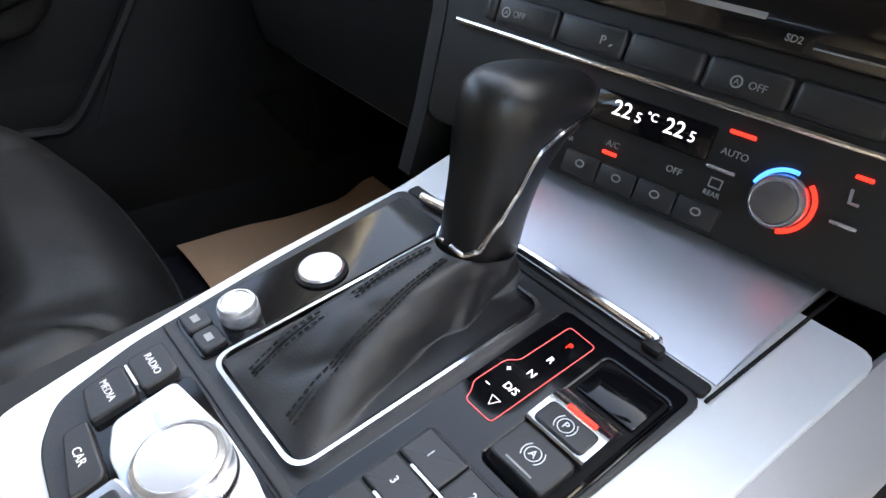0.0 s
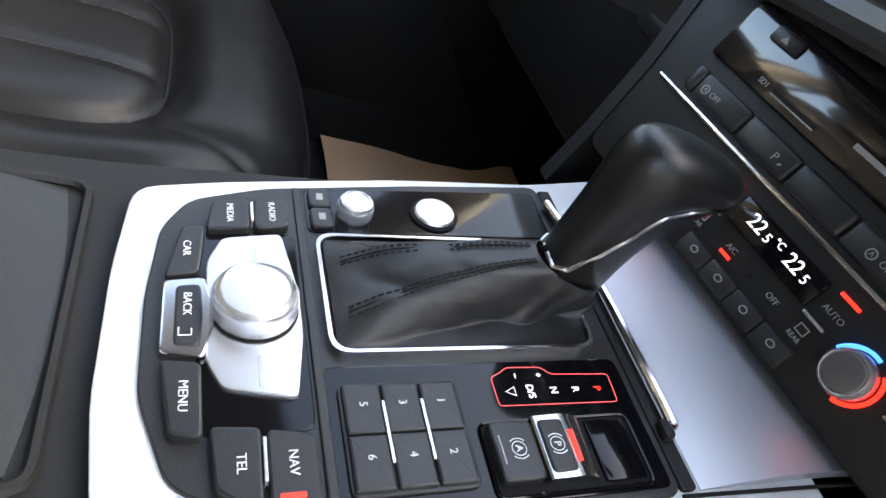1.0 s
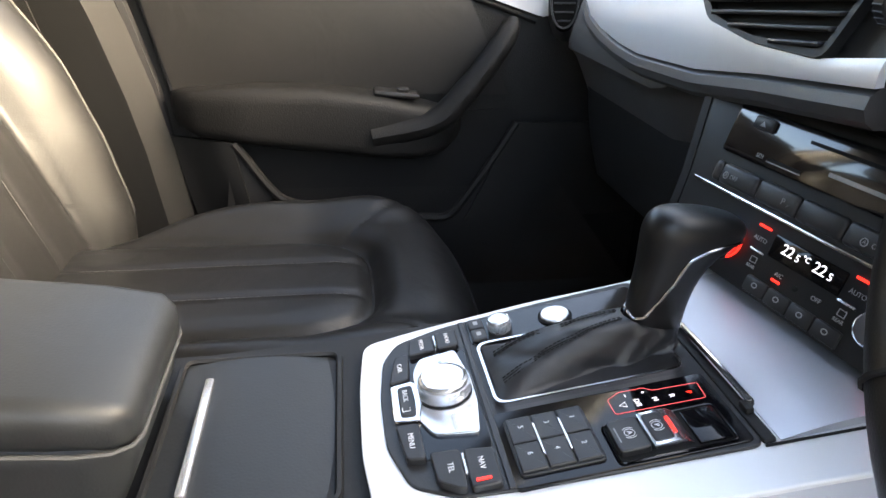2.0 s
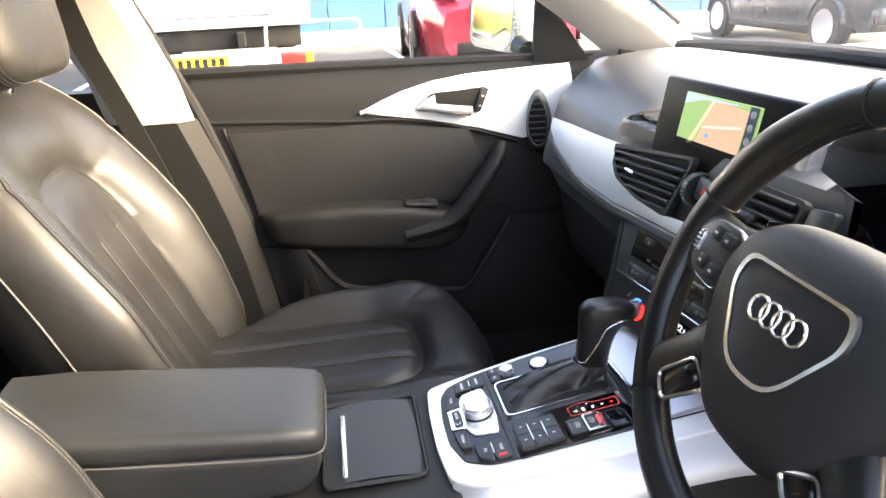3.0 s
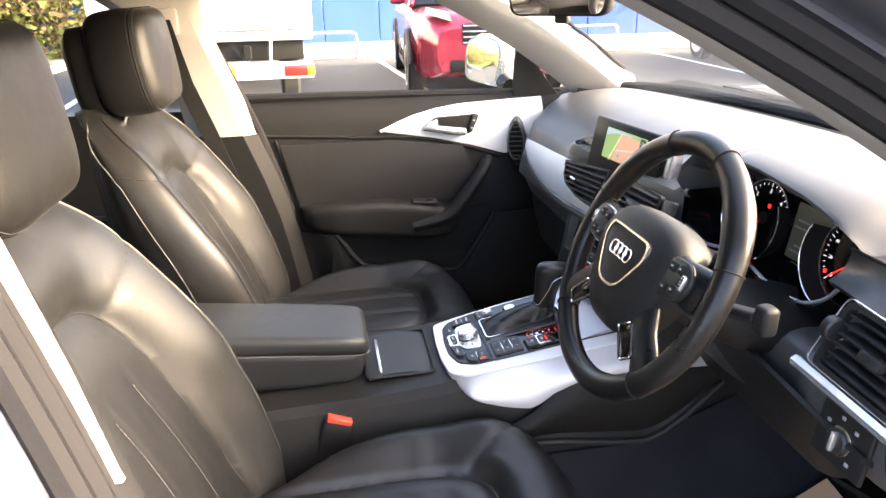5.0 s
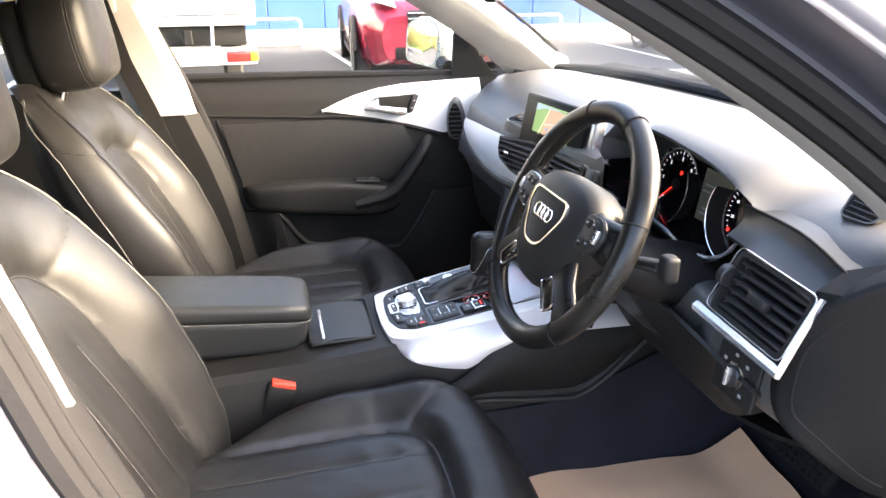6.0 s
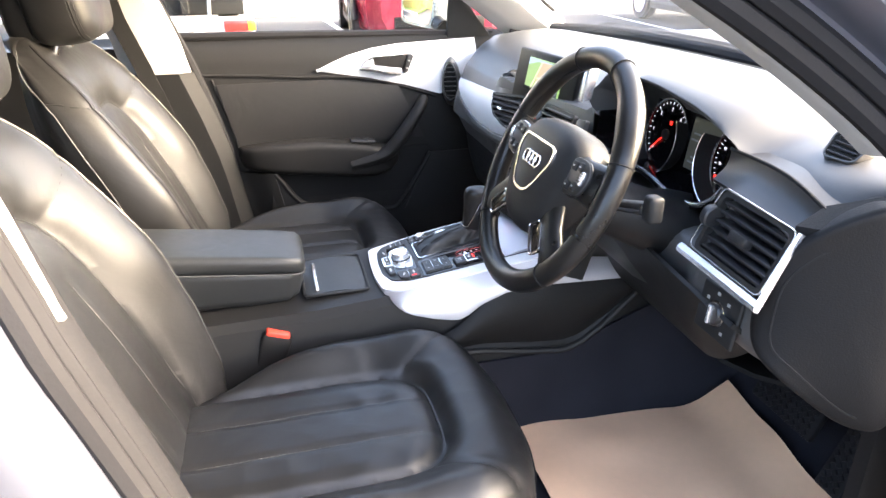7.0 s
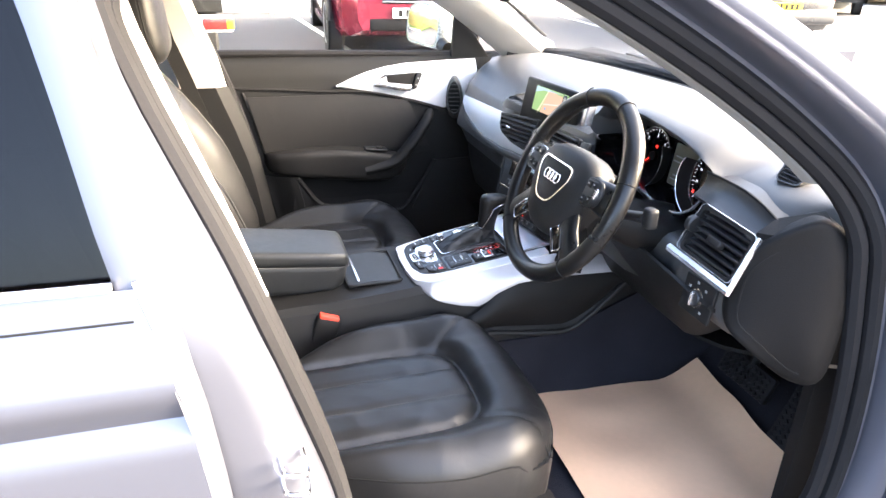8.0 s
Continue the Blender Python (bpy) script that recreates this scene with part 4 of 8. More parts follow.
part("glovebox_catch", rbox(0.05, 0.012, 0.02, 0.005, 2, (-0.26, 0.188, 0.735)), M_KEY, dash)


def vent(name, m, w, h, slats, parent, label, frame_mat=None, lamella=True):
    """An air vent in its own plane: width w, height h, slats across, behind a frame."""
    v = part(name, rbox(w, h, 0.004, 0.002, 1, (0, 0, -0.018)), M_SHADOW, parent, label, m=m)
    o, i = rounded(rect(-w / 2 - 0.006, -h / 2 - 0.006, w / 2 + 0.006, h / 2 + 0.006), 0.010, 4), rounded(rect(-w / 2, -h / 2, w / 2, h / 2), 0.008, 4)
    part("vent_frame", frame_ring(o, i, 0.010, m @ Matrix.Translation((0, 0, -0.006))), frame_mat or M_PLASTIC, v)
    for k in range(slats):
        yy = -h / 2 + h * (k + 0.5) / slats
        part("slat", rbox(w - 0.004, 0.0035, 0.016, 0.0012, 2, (0, yy, -0.006), rot=Matrix.Rotation(radians(18), 4, "X")), M_KEY, v, m=m)
    if lamella:
        part("thumb_slider", rbox(0.030, h / slats * 1.1, 0.014, 0.003, 2, (0, 0, 0.004)), M_KEY, v, m=m)
    return v


def plane(origin, right, up):
    """A frame with x to the right, y up and z towards the viewer."""
    r, u = Vector(right).normalized(), Vector(up).normalized()
    n = r.cross(u).normalized()
    u = n.cross(r)
    return Matrix(((r.x, u.x, n.x, origin[0]), (r.y, u.y, n.y, origin[1]), (r.z, u.z, n.z, origin[2]), (0, 0, 0, 1)))


# central vents, the passenger's one with a rounded outer end
def shaped_vent(outline, z_rows, slope, label):
    """A vent on the dashboard face with slats that follow its outline."""
    pl = plane((0, 0.121, 0.862), (1, 0, 0), (0, 0.32, 1)) @ Matrix.Translation((0, -0.862, 0))
    o = rounded(outline, 0.010, 4)
    cx, cz = sum(p[0] for p in o) / len(o), sum(p[1] for p in o) / len(o)
    v = part("air_vent", prism(o, 0.003, 0.0, m=pl @ Matrix.Translation((0, 0, -0.004))), M_SHADOW, dash, label)
    wide = [(p[0] + 0.005 * (1 if p[0] > cx else -1), p[1] + 0.005 * (1 if p[1] > cz else -1)) for p in o]
    part("vent_frame", frame_ring(wide, o, 0.008, pl @ Matrix.Translation((0, 0, -0.002))), M_PLASTIC, v)
    for z in z_rows:
        cut = []
        for p, q in zip(o, o[1:] + o[:1]):
            e, f = p[1] - slope * p[0] - z, q[1] - slope * q[0] - z
            if e * f < 0:
                cut.append(lerp(p[0], q[0], e / (e - f)))
        x0, x1 = min(cut) + 0.002, max(cut) - 0.002
        m = pl @ Matrix.Translation(((x0 + x1) / 2, z + slope * (x0 + x1) / 2, 0.003)) @ Matrix.Rotation(math.atan(slope), 4, "Z") @ Matrix.Rotation(radians(18), 4, "X")
        part("slat", rbox(x1 - x0, 0.0034, 0.013, 0.0012, 2), M_KEY, v, m=m)
    return v, pl


lv, pl = shaped_vent([(-0.213, 0.906), (-0.203, 0.892), (-0.176, 0.874), (-0.115, 0.865), (-0.030, 0.866), (-0.012, 0.936)], [0.924, 0.914, 0.904, 0.894, 0.884, 0.874], 0.10, "black centre air vent with slats")
part("chrome_tab", rbox(0.022, 0.006, 0.008, 0.0028, 3, (-0.135, 0.889, 0.012)), M_CHROME, lv, "chrome slider tab", m=pl)
WR = plane((0.004, 0.140, 0.904), (0, 1, 0.2), (0, 0, 1))
wr = part("vent_wheel", turned([(0.020, -0.004), (0.020, 0.004), (0.019, 0.005)], 28, WR), M_KEY, lv, "ribbed vent wheel")
for k in range(9):
    t = 2.3 + 0.22 * k
    part("wheel_rib", sweep([WR @ Vector((0.0202 * math.cos(t), 0.0202 * math.sin(t), h)) for h in (-0.004, 0.004)], 0.0009, 5), M_KEY, wr)
rv_, pl = shaped_vent([(0.062, 0.938), (0.062, 0.884), (0.172, 0.892), (0.182, 0.942)], [0.934, 0.924, 0.914, 0.904, 0.894, 0.885], 0.04, "black centre air vent with slats")
part("thumb_slider", rbox(0.034, 0.010, 0.014, 0.003, 2, (0.118, 0.912, 0.010)), M_KEY, rv_, m=pl)
part("vent_panel", prism(rounded([(0.190, 0.892), (0.222, 0.900), (0.220, 0.948), (0.190, 0.944)], 0.004), 0.008, 0.001, m=pl @ Matrix.Translation((0, 0, -0.004))), M_KEY, rv_, "black panel beside the vent")
part("print", rbox(0.008, 0.006, 0.0005, 0, 1, (0.205, 0.916, 0.0044)), M_PRINT_DIM, rv_, m=pl)
hz = part("hazard_switch", rbox(0.040, 0.026, 0.008, 0.003, 2, (0.034, 0.912, 0.002)), M_KEY, dash, "black hazard switch with a red triangle", m=pl)
part("symbol", prism([(0.028, 0.908), (0.040, 0.908), (0.034, 0.918)], 0.001, m=pl @ Matrix.Translation((0, 0, 0.0062))), M_REDLENS, hz)
# body behind the vents and the inlay's tail
part("vent_carrier", loft([[(x, y0, z0), (x, y0 + 0.03, z0 + 0.09), (x, y1, z0 + 0.095), (x, y1, z0 - 0.03), (x, y0 + 0.018, z0 - 0.028), (x, y0 + 0.004, z0 - 0.018)] for x, y0, y1, z0 in ((-0.23, 0.150, 0.19, 0.850), (-0.17, 0.137, 0.19, 0.848), (-0.06, 0.128, 0.19, 0.848), (0.05, 0.126, 0.19, 0.856), (0.13, 0.127, 0.19, 0.862), (0.180, 0.132, 0.172, 0.862), (0.222, 0.136, 0.156, 0.862))]), M_DASH, dash, "black carrier round the centre vents", angle=40)
# side vent on the passenger's end, facing the cabin
SV = plane((-0.688, 0.157, 0.849), (0.35, 1, 0.05), (-0.05, 0.12, 1))
oval = [(0.019 * math.cos(t) * (1 - 0.15 * math.sin(t)), 0.048 * math.sin(t)) for t in np.linspace(0, 2 * math.pi, 33)[:-1]]
sv = part("side_vent", prism(oval, 0.003, 0.0, m=SV @ Matrix.Translation((0, 0, -0.008))), M_SHADOW, dash, "narrow oval air vent at the dashboard end")
part("vent_frame", frame_ring([(x * 1.14, z * 1.06) for x, z in oval], oval, 0.010, SV @ Matrix.Translation((0, 0, -0.008))), M_DASH, sv, "black vent frame")
for k in range(7):
    z = -0.039 + 0.013 * k
    w = 0.035 * math.sqrt(1 - (z / 0.048) ** 2)
    part("slat", rbox(w, 0.0032, 0.010, 0.001, 1, (0, z, -0.002)), M_KEY, sv, m=SV)
part("vent_body", loft([[SV @ Vector((x * k, z * k, h)) for x, z in oval] for k, h in ((1.16, 0.0), (1.35, -0.02), (1.7, -0.07))], True, False), M_DASH, sv)
# driver's vent with chrome trim
DV = plane((0.6055, 0.162, 0.893), (1, -0.007, -0.045), (0.12, 0.42, 1))
dv = vent("driver_vent", DV, 0.114, 0.068, 6, dash, "black driver's air vent with slats")
part("chrome_trim", loft([[(a, b, 0.0) for a, b in ((x, -0.055), (x, -0.043))] + [(x, -0.043, 0.006), (x, -0.049, 0.010), (x, -0.055, 0.007)] for x in (-0.082, -0.03, 0.03, 0.072)]), M_SILVER, dv, "satin chrome lower trim", m=DV)
part("chrome_trim", loft([[(0.065, y, 0.0), (0.065 + w, y, 0.0), (0.065 + w, y, 0.005), (0.065 + w / 2, y, 0.007), (0.065, y, 0.005)] for y, w in ((-0.050, 0.007), (0.0, 0.005), (0.040, 0.004))]), M_SILVER, dv, "satin chrome side trim", m=DV)
part("vent_line", sweep([DV @ Vector((a, b, 0.005)) for a, b in rounded([(-0.070, -0.040), (0.064, -0.040), (0.064, 0.040), (-0.064, 0.042)], 0.010, 5)], 0.0009, 5, True), M_SILVER, dv, "thin silver line round the vent")
part("wheel_ring", turned([(0.014, -0.003), (0.014, 0.006), (0.012, 0.008)], 20, DV @ Matrix.Translation((-0.064, 0.004, 0.002)) @ Matrix.Rotation(radians(90), 4, "Y")), M_KEY, dv)
# smooth ledge between the dashboard top and the vent
LEDGE_TOP = spline([(0.478, 0.224, 0.960), (0.53, 0.222, 0.961), (0.58, 0.219, 0.960), (0.62, 0.217, 0.953), (0.668, 0.213, 0.940)], 6)
LEDGE_LOW = spline([(0.472, 0.207, 0.922), (0.54, 0.186, 0.931), (0.58, 0.183, 0.929), (0.62, 0.180, 0.922), (0.668, 0.176, 0.912)], 6)
part("vent_ledge", loft([[p + Vector((0, 0.030, 0.004)) for p in LEDGE_TOP], LEDGE_TOP] + [[a.lerp(b, v) + Vector((0, 0.007 * math.sin(math.pi * v), -0.002 * math.sin(math.pi * v))) for a, b in zip(LEDGE_TOP, LEDGE_LOW)] for v in (0.1, 0.3, 0.5, 0.7, 0.9)] + [LEDGE_LOW, [p + Vector((0, 0.004, -0.006)) for p in LEDGE_LOW], [p + Vector((0, 0.03, -0.012)) for p in LEDGE_LOW]], False, False), M_KEY, dash, "smooth dark ledge above the driver's vent", angle=40)
part("ledge_groove", sweep([p + Vector((0, -0.001, 0.0025)) for p in LEDGE_TOP], 0.0022, 6), M_SHADOW, dash)
# top side vent
TV = plane((0.592, 0.289, 0.990), (0.9, 0.20, -0.10), (0.22, 0.72, 0.62))
cut = rounded([(-0.021, 0.013), (-0.016, -0.020), (0.019, -0.017), (0.023, 0.008), (0.013, 0.019)], 0.008, 4)
tv = part("demister_vent", prism(cut, 0.003, 0.0, m=TV @ Matrix.Translation((0, 0, -0.001))), M_SHADOW, dash, "small demister vent on the dashboard top")
part("vent_frame", frame_ring([(x * 1.10, y * 1.10) for x, y in cut], cut, 0.006, TV @ Matrix.Translation((0, 0, -0.002))), M_DASH, tv)
part("vent_body", loft([[TV @ Vector((x * q, y * q, h)) for x, y in cut] for q, h in ((1.10, 0.003), (1.13, -0.012), (1.16, -0.04))], True, False), M_DASH, tv)
for k in range(5):
    yy = -0.014 + 0.0072 * k
    part("slat", rbox(0.032, 0.0028, 0.004, 0.001, 1, (0.001, yy, 0.003)), M_KEY, tv, m=TV)
part("speaker_perforation", rbox(0.045, 0.010, 0.002, 0.001, 1, (-0.60, 0.33, 0.9825), rot=Matrix.Rotation(radians(8), 4, "X")), M_SHADOW, dash)

# light switch
LS = plane((0.592, 0.156, 0.792), (1, 0, 0), (0, 0.12, 1))
ls = part("light_switch", rbox(0.075, 0.064, 0.006, 0.003, 3, (0, 0, -0.002)), M_PLASTIC, dash, "rotary light switch in a black panel", m=LS)
part("dial", turned([(0.014, 0.0), (0.014, 0.007), (0.012, 0.009), (0.0, 0.009)], 28, LS), M_KEY, ls)
part("dial_ring", turned([(0.016, 0.0), (0.0165, 0.003), (0.0145, 0.004)], 28, LS), M_CHROME, ls, "chrome ring")
part("dial_grip", rbox(0.005, 0.024, 0.008, 0.002, 2, (0, 0, 0.011)), M_SILVER, ls, m=LS)
for k in range(5):
    a = radians(150 - 50 * k)
    part("print", rbox(0.005, 0.004, 0.0006, 0, 1, (0.025 * math.cos(a), 0.025 * math.sin(a), 0.0012)), M_PRINT_DIM, ls, m=LS)
part("knee_panel", sheet(lambda u, v: (lerp(0.19, 0.63, u), lerp(0.205, 0.150 + 0.04 * (1 - u), v) + 0.05 * (1 - v) ** 2, lerp(lerp(0.645, 0.755, smooth(0.62, 1.0, u)), 0.80, v)), 16, 10, 0.006), M_PLASTIC, dash, "black knee panel under the wheel")
part("under_panel", sheet(lambda u, v: (lerp(0.17, 0.70, u), lerp(0.25, 0.62, v), lerp(0.655, 0.60, v) + 0.06 * smooth(0.6, 1.0, u)), 8, 8, 0.006), M_SHADOW, dash)
END = spline([(0.648, 0.158, 0.830), (0.657, 0.160, 0.885), (0.684, 0.180, 0.930), (0.705, 0.215, 0.958), (0.714, 0.248, 0.964), (0.722, 0.285, 0.935), (0.725, 0.298, 0.883), (0.724, 0.314, 0.803), (0.716, 0.312, 0.695), (0.705, 0.262, 0.692), (0.690, 0.178, 0.755), (0.660, 0.156, 0.785)], 5, True)
END_C = sum(END, Vector()) / len(END)
END_N = Vector((0.83, -0.55, 0.05)).normalized()


def end_pt(k, q, h):
    r = END[k % len(END)] - END_C
    return END_C + (r - END_N * r.dot(END_N)).lerp(r, q ** 4) * q + END_N * h


part("end_panel", loft([[end_pt(k, q, h) for k in range(len(END))] for q, h in ((0.98, -0.045), (1.0, -0.004), (0.985, 0.005), (0.95, 0.010), (0.90, 0.0135), (0.80, 0.018), (0.60, 0.023), (0.35, 0.026), (0.03, 0.027))]), M_MATT, dash, "large rounded black panel at the dashboard's end", angle=60)
part("panel_groove", sweep([end_pt(k, 0.80 - 0.004 * (k - 55) ** 2 / 30, 0.0182) for k in range(44, 60)] + [end_pt(k, 0.80 - 0.004 * (k + 5) ** 2 / 30, 0.0182) for k in range(0, 14)], 0.0014, 5), M_SHADOW, dash)
part("side_flap", rbox(0.012, 0.050, 0.060, 0.005, 3, (0.690, 0.365, 0.545)), M_PLASTIC, dash, "grey flap in the footwell side panel")
part("corner_trim", loft([[(0.662, 0.176, z0), (0.690, 0.190, z0 + 0.004), (0.716, 0.250, z1), (0.690, 0.262, z1 + 0.006), (0.655, 0.215, z0 + 0.016)] for z0, z1 in ((0.915, 0.945), (0.932, 0.962))]), M_MATT, dash, "dark trim piece beside the vent")

# instrument cluster
DI = plane((0.335, 0.284, 0.917), (1, 0, 0), (0, 0.14, 1))
cl = part("dial_panel", prism(rounded(rect(-0.150, -0.068, 0.150, 0.070), 0.03, 6), 0.004, m=DI @ Matrix.Translation((0, 0, -0.004))), M_PIANO, dash, "dark instrument panel with two dials")
LIP = spline([(0.158, 0.196, 0.945), (0.142, 0.186, 0.905), (0.152, 0.192, 0.878), (0.185, 0.215, 0.866), (0.235, 0.235, 0.866), (0.290, 0.235, 0.862), (0.344, 0.235, 0.853), (0.400, 0.235, 0.858), (0.440, 0.235, 0.880), (0.465, 0.235, 0.912), (0.480, 0.235, 0.938)], 6)
part("chrome_rim", sweep(LIP, 0.0030, 8), M_SILVER, cl, "bright rim below the dials")
part("surround", loft([[p + Vector((0, -0.004, -0.006)) for p in LIP], [p + Vector((0, 0.002, 0.0)) for p in LIP], [Vector((lerp(p.x, 0.335, 0.06), 0.282, p.z + 0.004)) for p in LIP]], False, False), M_PIANO, cl, "gloss black wall round the dials")


def dial(xc, r, marks, red_from, parent):
    d = part("dial", turned([(r, 0), (r, 0.004), (r - 0.003, 0.006), (r - 0.004, 0.003), (0.0, 0.003)], 48, DI @ Matrix.Translation((xc, 0, 0))), M_PIANO, parent, "black round dial with white figures")
    part("ring", frame_ring([(r * math.cos(2 * math.pi * k / 48), r * math.sin(2 * math.pi * k / 48)) for k in range(48)], [((r - 0.002) * math.cos(2 * math.pi * k / 48), (r - 0.002) * math.sin(2 * math.pi * k / 48)) for k in range(48)], 0.001, DI @ Matrix.Translation((xc, 0, 0.006))), M_SILVER, d)
    n = len(marks)
    for k, text in enumerate(marks):
        a = radians(222 - 264 * k / (n - 1))
        c, s = math.cos(a), math.sin(a)
        words("figure", text, 0.0085 if len(text) < 2 else 0.0062, M_FIGURE, d, DI @ Matrix.Translation((xc + (r - 0.017) * c, (r - 0.017) * s, 0.0036)))
    bm2 = bmesh.new()
    for k in range(4 * (n - 1) + 1):
        a = radians(222 - 264 * k / (4 * (n - 1)))
        rbox(0.0055 if k % 4 == 0 else 0.003, 0.0009, 0.0004, 0, 1, (0, 0, 0), bm2, Matrix.Translation((xc + (r - 0.007) * math.cos(a), (r - 0.007) * math.sin(a), 0.0036)) @ Matrix.Rotation(a, 4, "Z"))
    part("scale", bm2, M_FIGURE, d, m=DI)
    if red_from is not None:
        pts = [(xc + (r - 0.009) * math.cos(radians(t)), (r - 0.009) * math.sin(radians(t)), 0.004) for t in np.linspace(red_from, -42, 12)]
        part("red_band", sweep([DI @ Vector(p) for p in pts], 0.0012, 5), M_DIAL_RED, d)
    part("needle", sweep([DI @ Vector((xc, 0, 0.006)), DI @ Vector((xc + (r - 0.013) * math.cos(radians(222)), (r - 0.013) * math.sin(radians(222)), 0.006))], [0.0013, 0.0007], 6), M_DIAL_RED, d, "red lit needle")
    part("rim", sweep([DI @ Vector((xc + 0.066 * math.cos(radians(t)), 0.066 * math.sin(radians(t)), 0.030)) for t in range(150, 391, 8)], 0.0009, 6), M_CHROME, d, "bright dial rim")
    part("tube", loft([[DI @ Vector((xc + q * math.cos(t), q * math.sin(t), h)) for t in np.linspace(math.radians(150), math.radians(390), 31)] for q, h in ((0.0585, 0.004), (0.066, 0.030))], False, False), M_SHADOW, d)
    part("hub", disc(0.009, 0.004, 20, 0.001, m=DI @ Matrix.Translation((xc, 0, 0.004))), M_SHADOW, d)
    return d


dial(-0.098, 0.058, ["0", "1", "2", "3", "4", "5", "6"], 12, cl)
dial(0.090, 0.058, ["0", "20", "40", "60", "80", "100", "120", "140", "160"], None, cl)
part("warning_lamp", rbox(0.006, 0.006, 0.001, 0.001, 1, (-0.092, 0.020, 0.004)), M_DIAL_RED, cl, m=DI)
part("warning_lamp", rbox(0.006, 0.005, 0.001, 0.001, 1, (0.048, -0.026, 0.004)), M_DIAL_RED, cl, m=DI)
disp = part("info_display", rbox(0.072, 0.080, 0.003, 0.002, 1, (0, 0.004, 0.001)), mat("dim_display", (0.15, 0.142, 0.105), 0.4, vary=0.1, spec=0.2), cl, "dim grey driver display", m=DI)
for k, (w, yy) in enumerate(((0.05, 0.020), (0.058, 0.010), (0.040, -0.016), (0.052, -0.024))):
    part("print", rbox(w, 0.0028, 0.0004, 0, 1, (-0.002, yy, 0.0029)), M_PRINT_DIM, disp, "", m=DI)
part("column_shroud", loft([[(0.352 + w * math.cos(t), y, z + h * math.sin(t)) for t in np.linspace(0, 2 * math.pi, 20, endpoint=False)] for y, z, w, h in ((0.06, 0.876, 0.048, 0.042), (0.12, 0.852, 0.062, 0.046), (0.20, 0.815, 0.080, 0.050), (0.30, 0.79, 0.10, 0.06))]), M_PLASTIC, dash, "black steering column shroud")


def stalk(s, ends):
    st = part("stalk", sweep(spline([(0.352 + s * 0.042, 0.085, 0.872), ends[0], ends[1]], 5), [0.009 + 0.0003 * k for k in range(11)], 12, flat=0.8), M_KEY, dash, "black column stalk")
    tip = Vector(ends[1]) + (Vector(ends[1]) - Vector(ends[0])).normalized() * 0.010
    part("stalk_tip", rbox(0.022, 0.020, 0.034, 0.006, 3, tip), M_PLASTIC, st)


stalk(1, ((0.468, 0.090, 0.893), (0.523, 0.088, 0.909)))
stalk(-1, ((0.252, 0.070, 0.872), (0.207, 0.060, 0.868)))

# screen on its stand
SC = plane((-0.005, 0.158, 0.972), (1, 0.11, 0.0), (0, 0.20, 1))
scr = thing("dashboard_screen", "dashboard screen showing a green and orange map", "screen")
part("housing", rbox(0.235, 0.106, 0.022, 0.006, 3, (0, -0.006, -0.012)), mat("satin_black_bezel", (0.004, 0.004, 0.004), 0.45, vary=0.1, spec=0.12), scr, m=SC)
LIT = 0.052
face = part("display", rbox(0.132, 0.060, 0.003, 0.001, 1, (0.001, 0.003, 0.000)), glow("map_green", (0.36, 0.58, 0.20), LIT), scr, m=SC)
part("map_area", prism([(-0.028, -0.024), (0.048, -0.024), (0.050, 0.024), (-0.010, 0.028)], 0.0004, m=SC @ Matrix.Translation((0.0, 0.002, 0.0016))), glow("map_orange", (0.90, 0.52, 0.34), LIT), face)
part("map_area", prism([(-0.062, 0.018), (-0.030, 0.026), (0.046, 0.029), (-0.062, 0.031)], 0.0004, m=SC @ Matrix.Translation((0.0, 0.001, 0.0021))), glow("map_sky", (0.55, 0.72, 0.90), LIT), face)
part("map_road", prism([(-0.040, -0.026), (-0.034, -0.026), (-0.008, 0.026), (-0.012, 0.026)], 0.0005, m=SC @ Matrix.Translation((0, 0.002, 0.0026))), glow("map_road", (0.92, 0.86, 0.55), LIT), face)
part("map_road", prism([(-0.020, -0.006), (0.046, 0.004), (0.046, 0.007), (-0.020, -0.003)], 0.0005, m=SC @ Matrix.Translation((0, 0.002, 0.0026))), glow("map_side_road", (0.92, 0.80, 0.70), LIT), face)
part("side_bar", rbox(0.014, 0.058, 0.0006, 0, 1, (0.058, 0.003, 0.0026)), glow("map_bar", (0.03, 0.05, 0.07), LIT), face, m=SC)
for k in range(4):
    part("print", disc(0.004, 0.0005, 14, 0.0001, m=SC @ Matrix.Translation((0.058, 0.024 - 0.014 * k, 0.0030))), M_PRINT_DIM, face)
part("print", rbox(0.114, 0.006, 0.0006, 0, 1, (-0.007, -0.024, 0.0028)), M_SHADOW, face, m=SC)
part("position_mark", disc(0.003, 0.0006, 14, 0.0001, m=SC @ Matrix.Translation((-0.008, -0.010, 0.0032))), glow("map_mark", (0.2, 0.45, 0.9), LIT), face)
part("stand", rbox(0.16, 0.035, 0.03, 0.006, 2, (0, -0.055, -0.022)), M_PLASTIC, scr, m=SC)
part("side_trim", rbox(0.020, 0.090, 0.02, 0.004, 2, (0.128, -0.002, -0.016)), M_SILVER, scr, "silver trim beside the screen", m=SC)

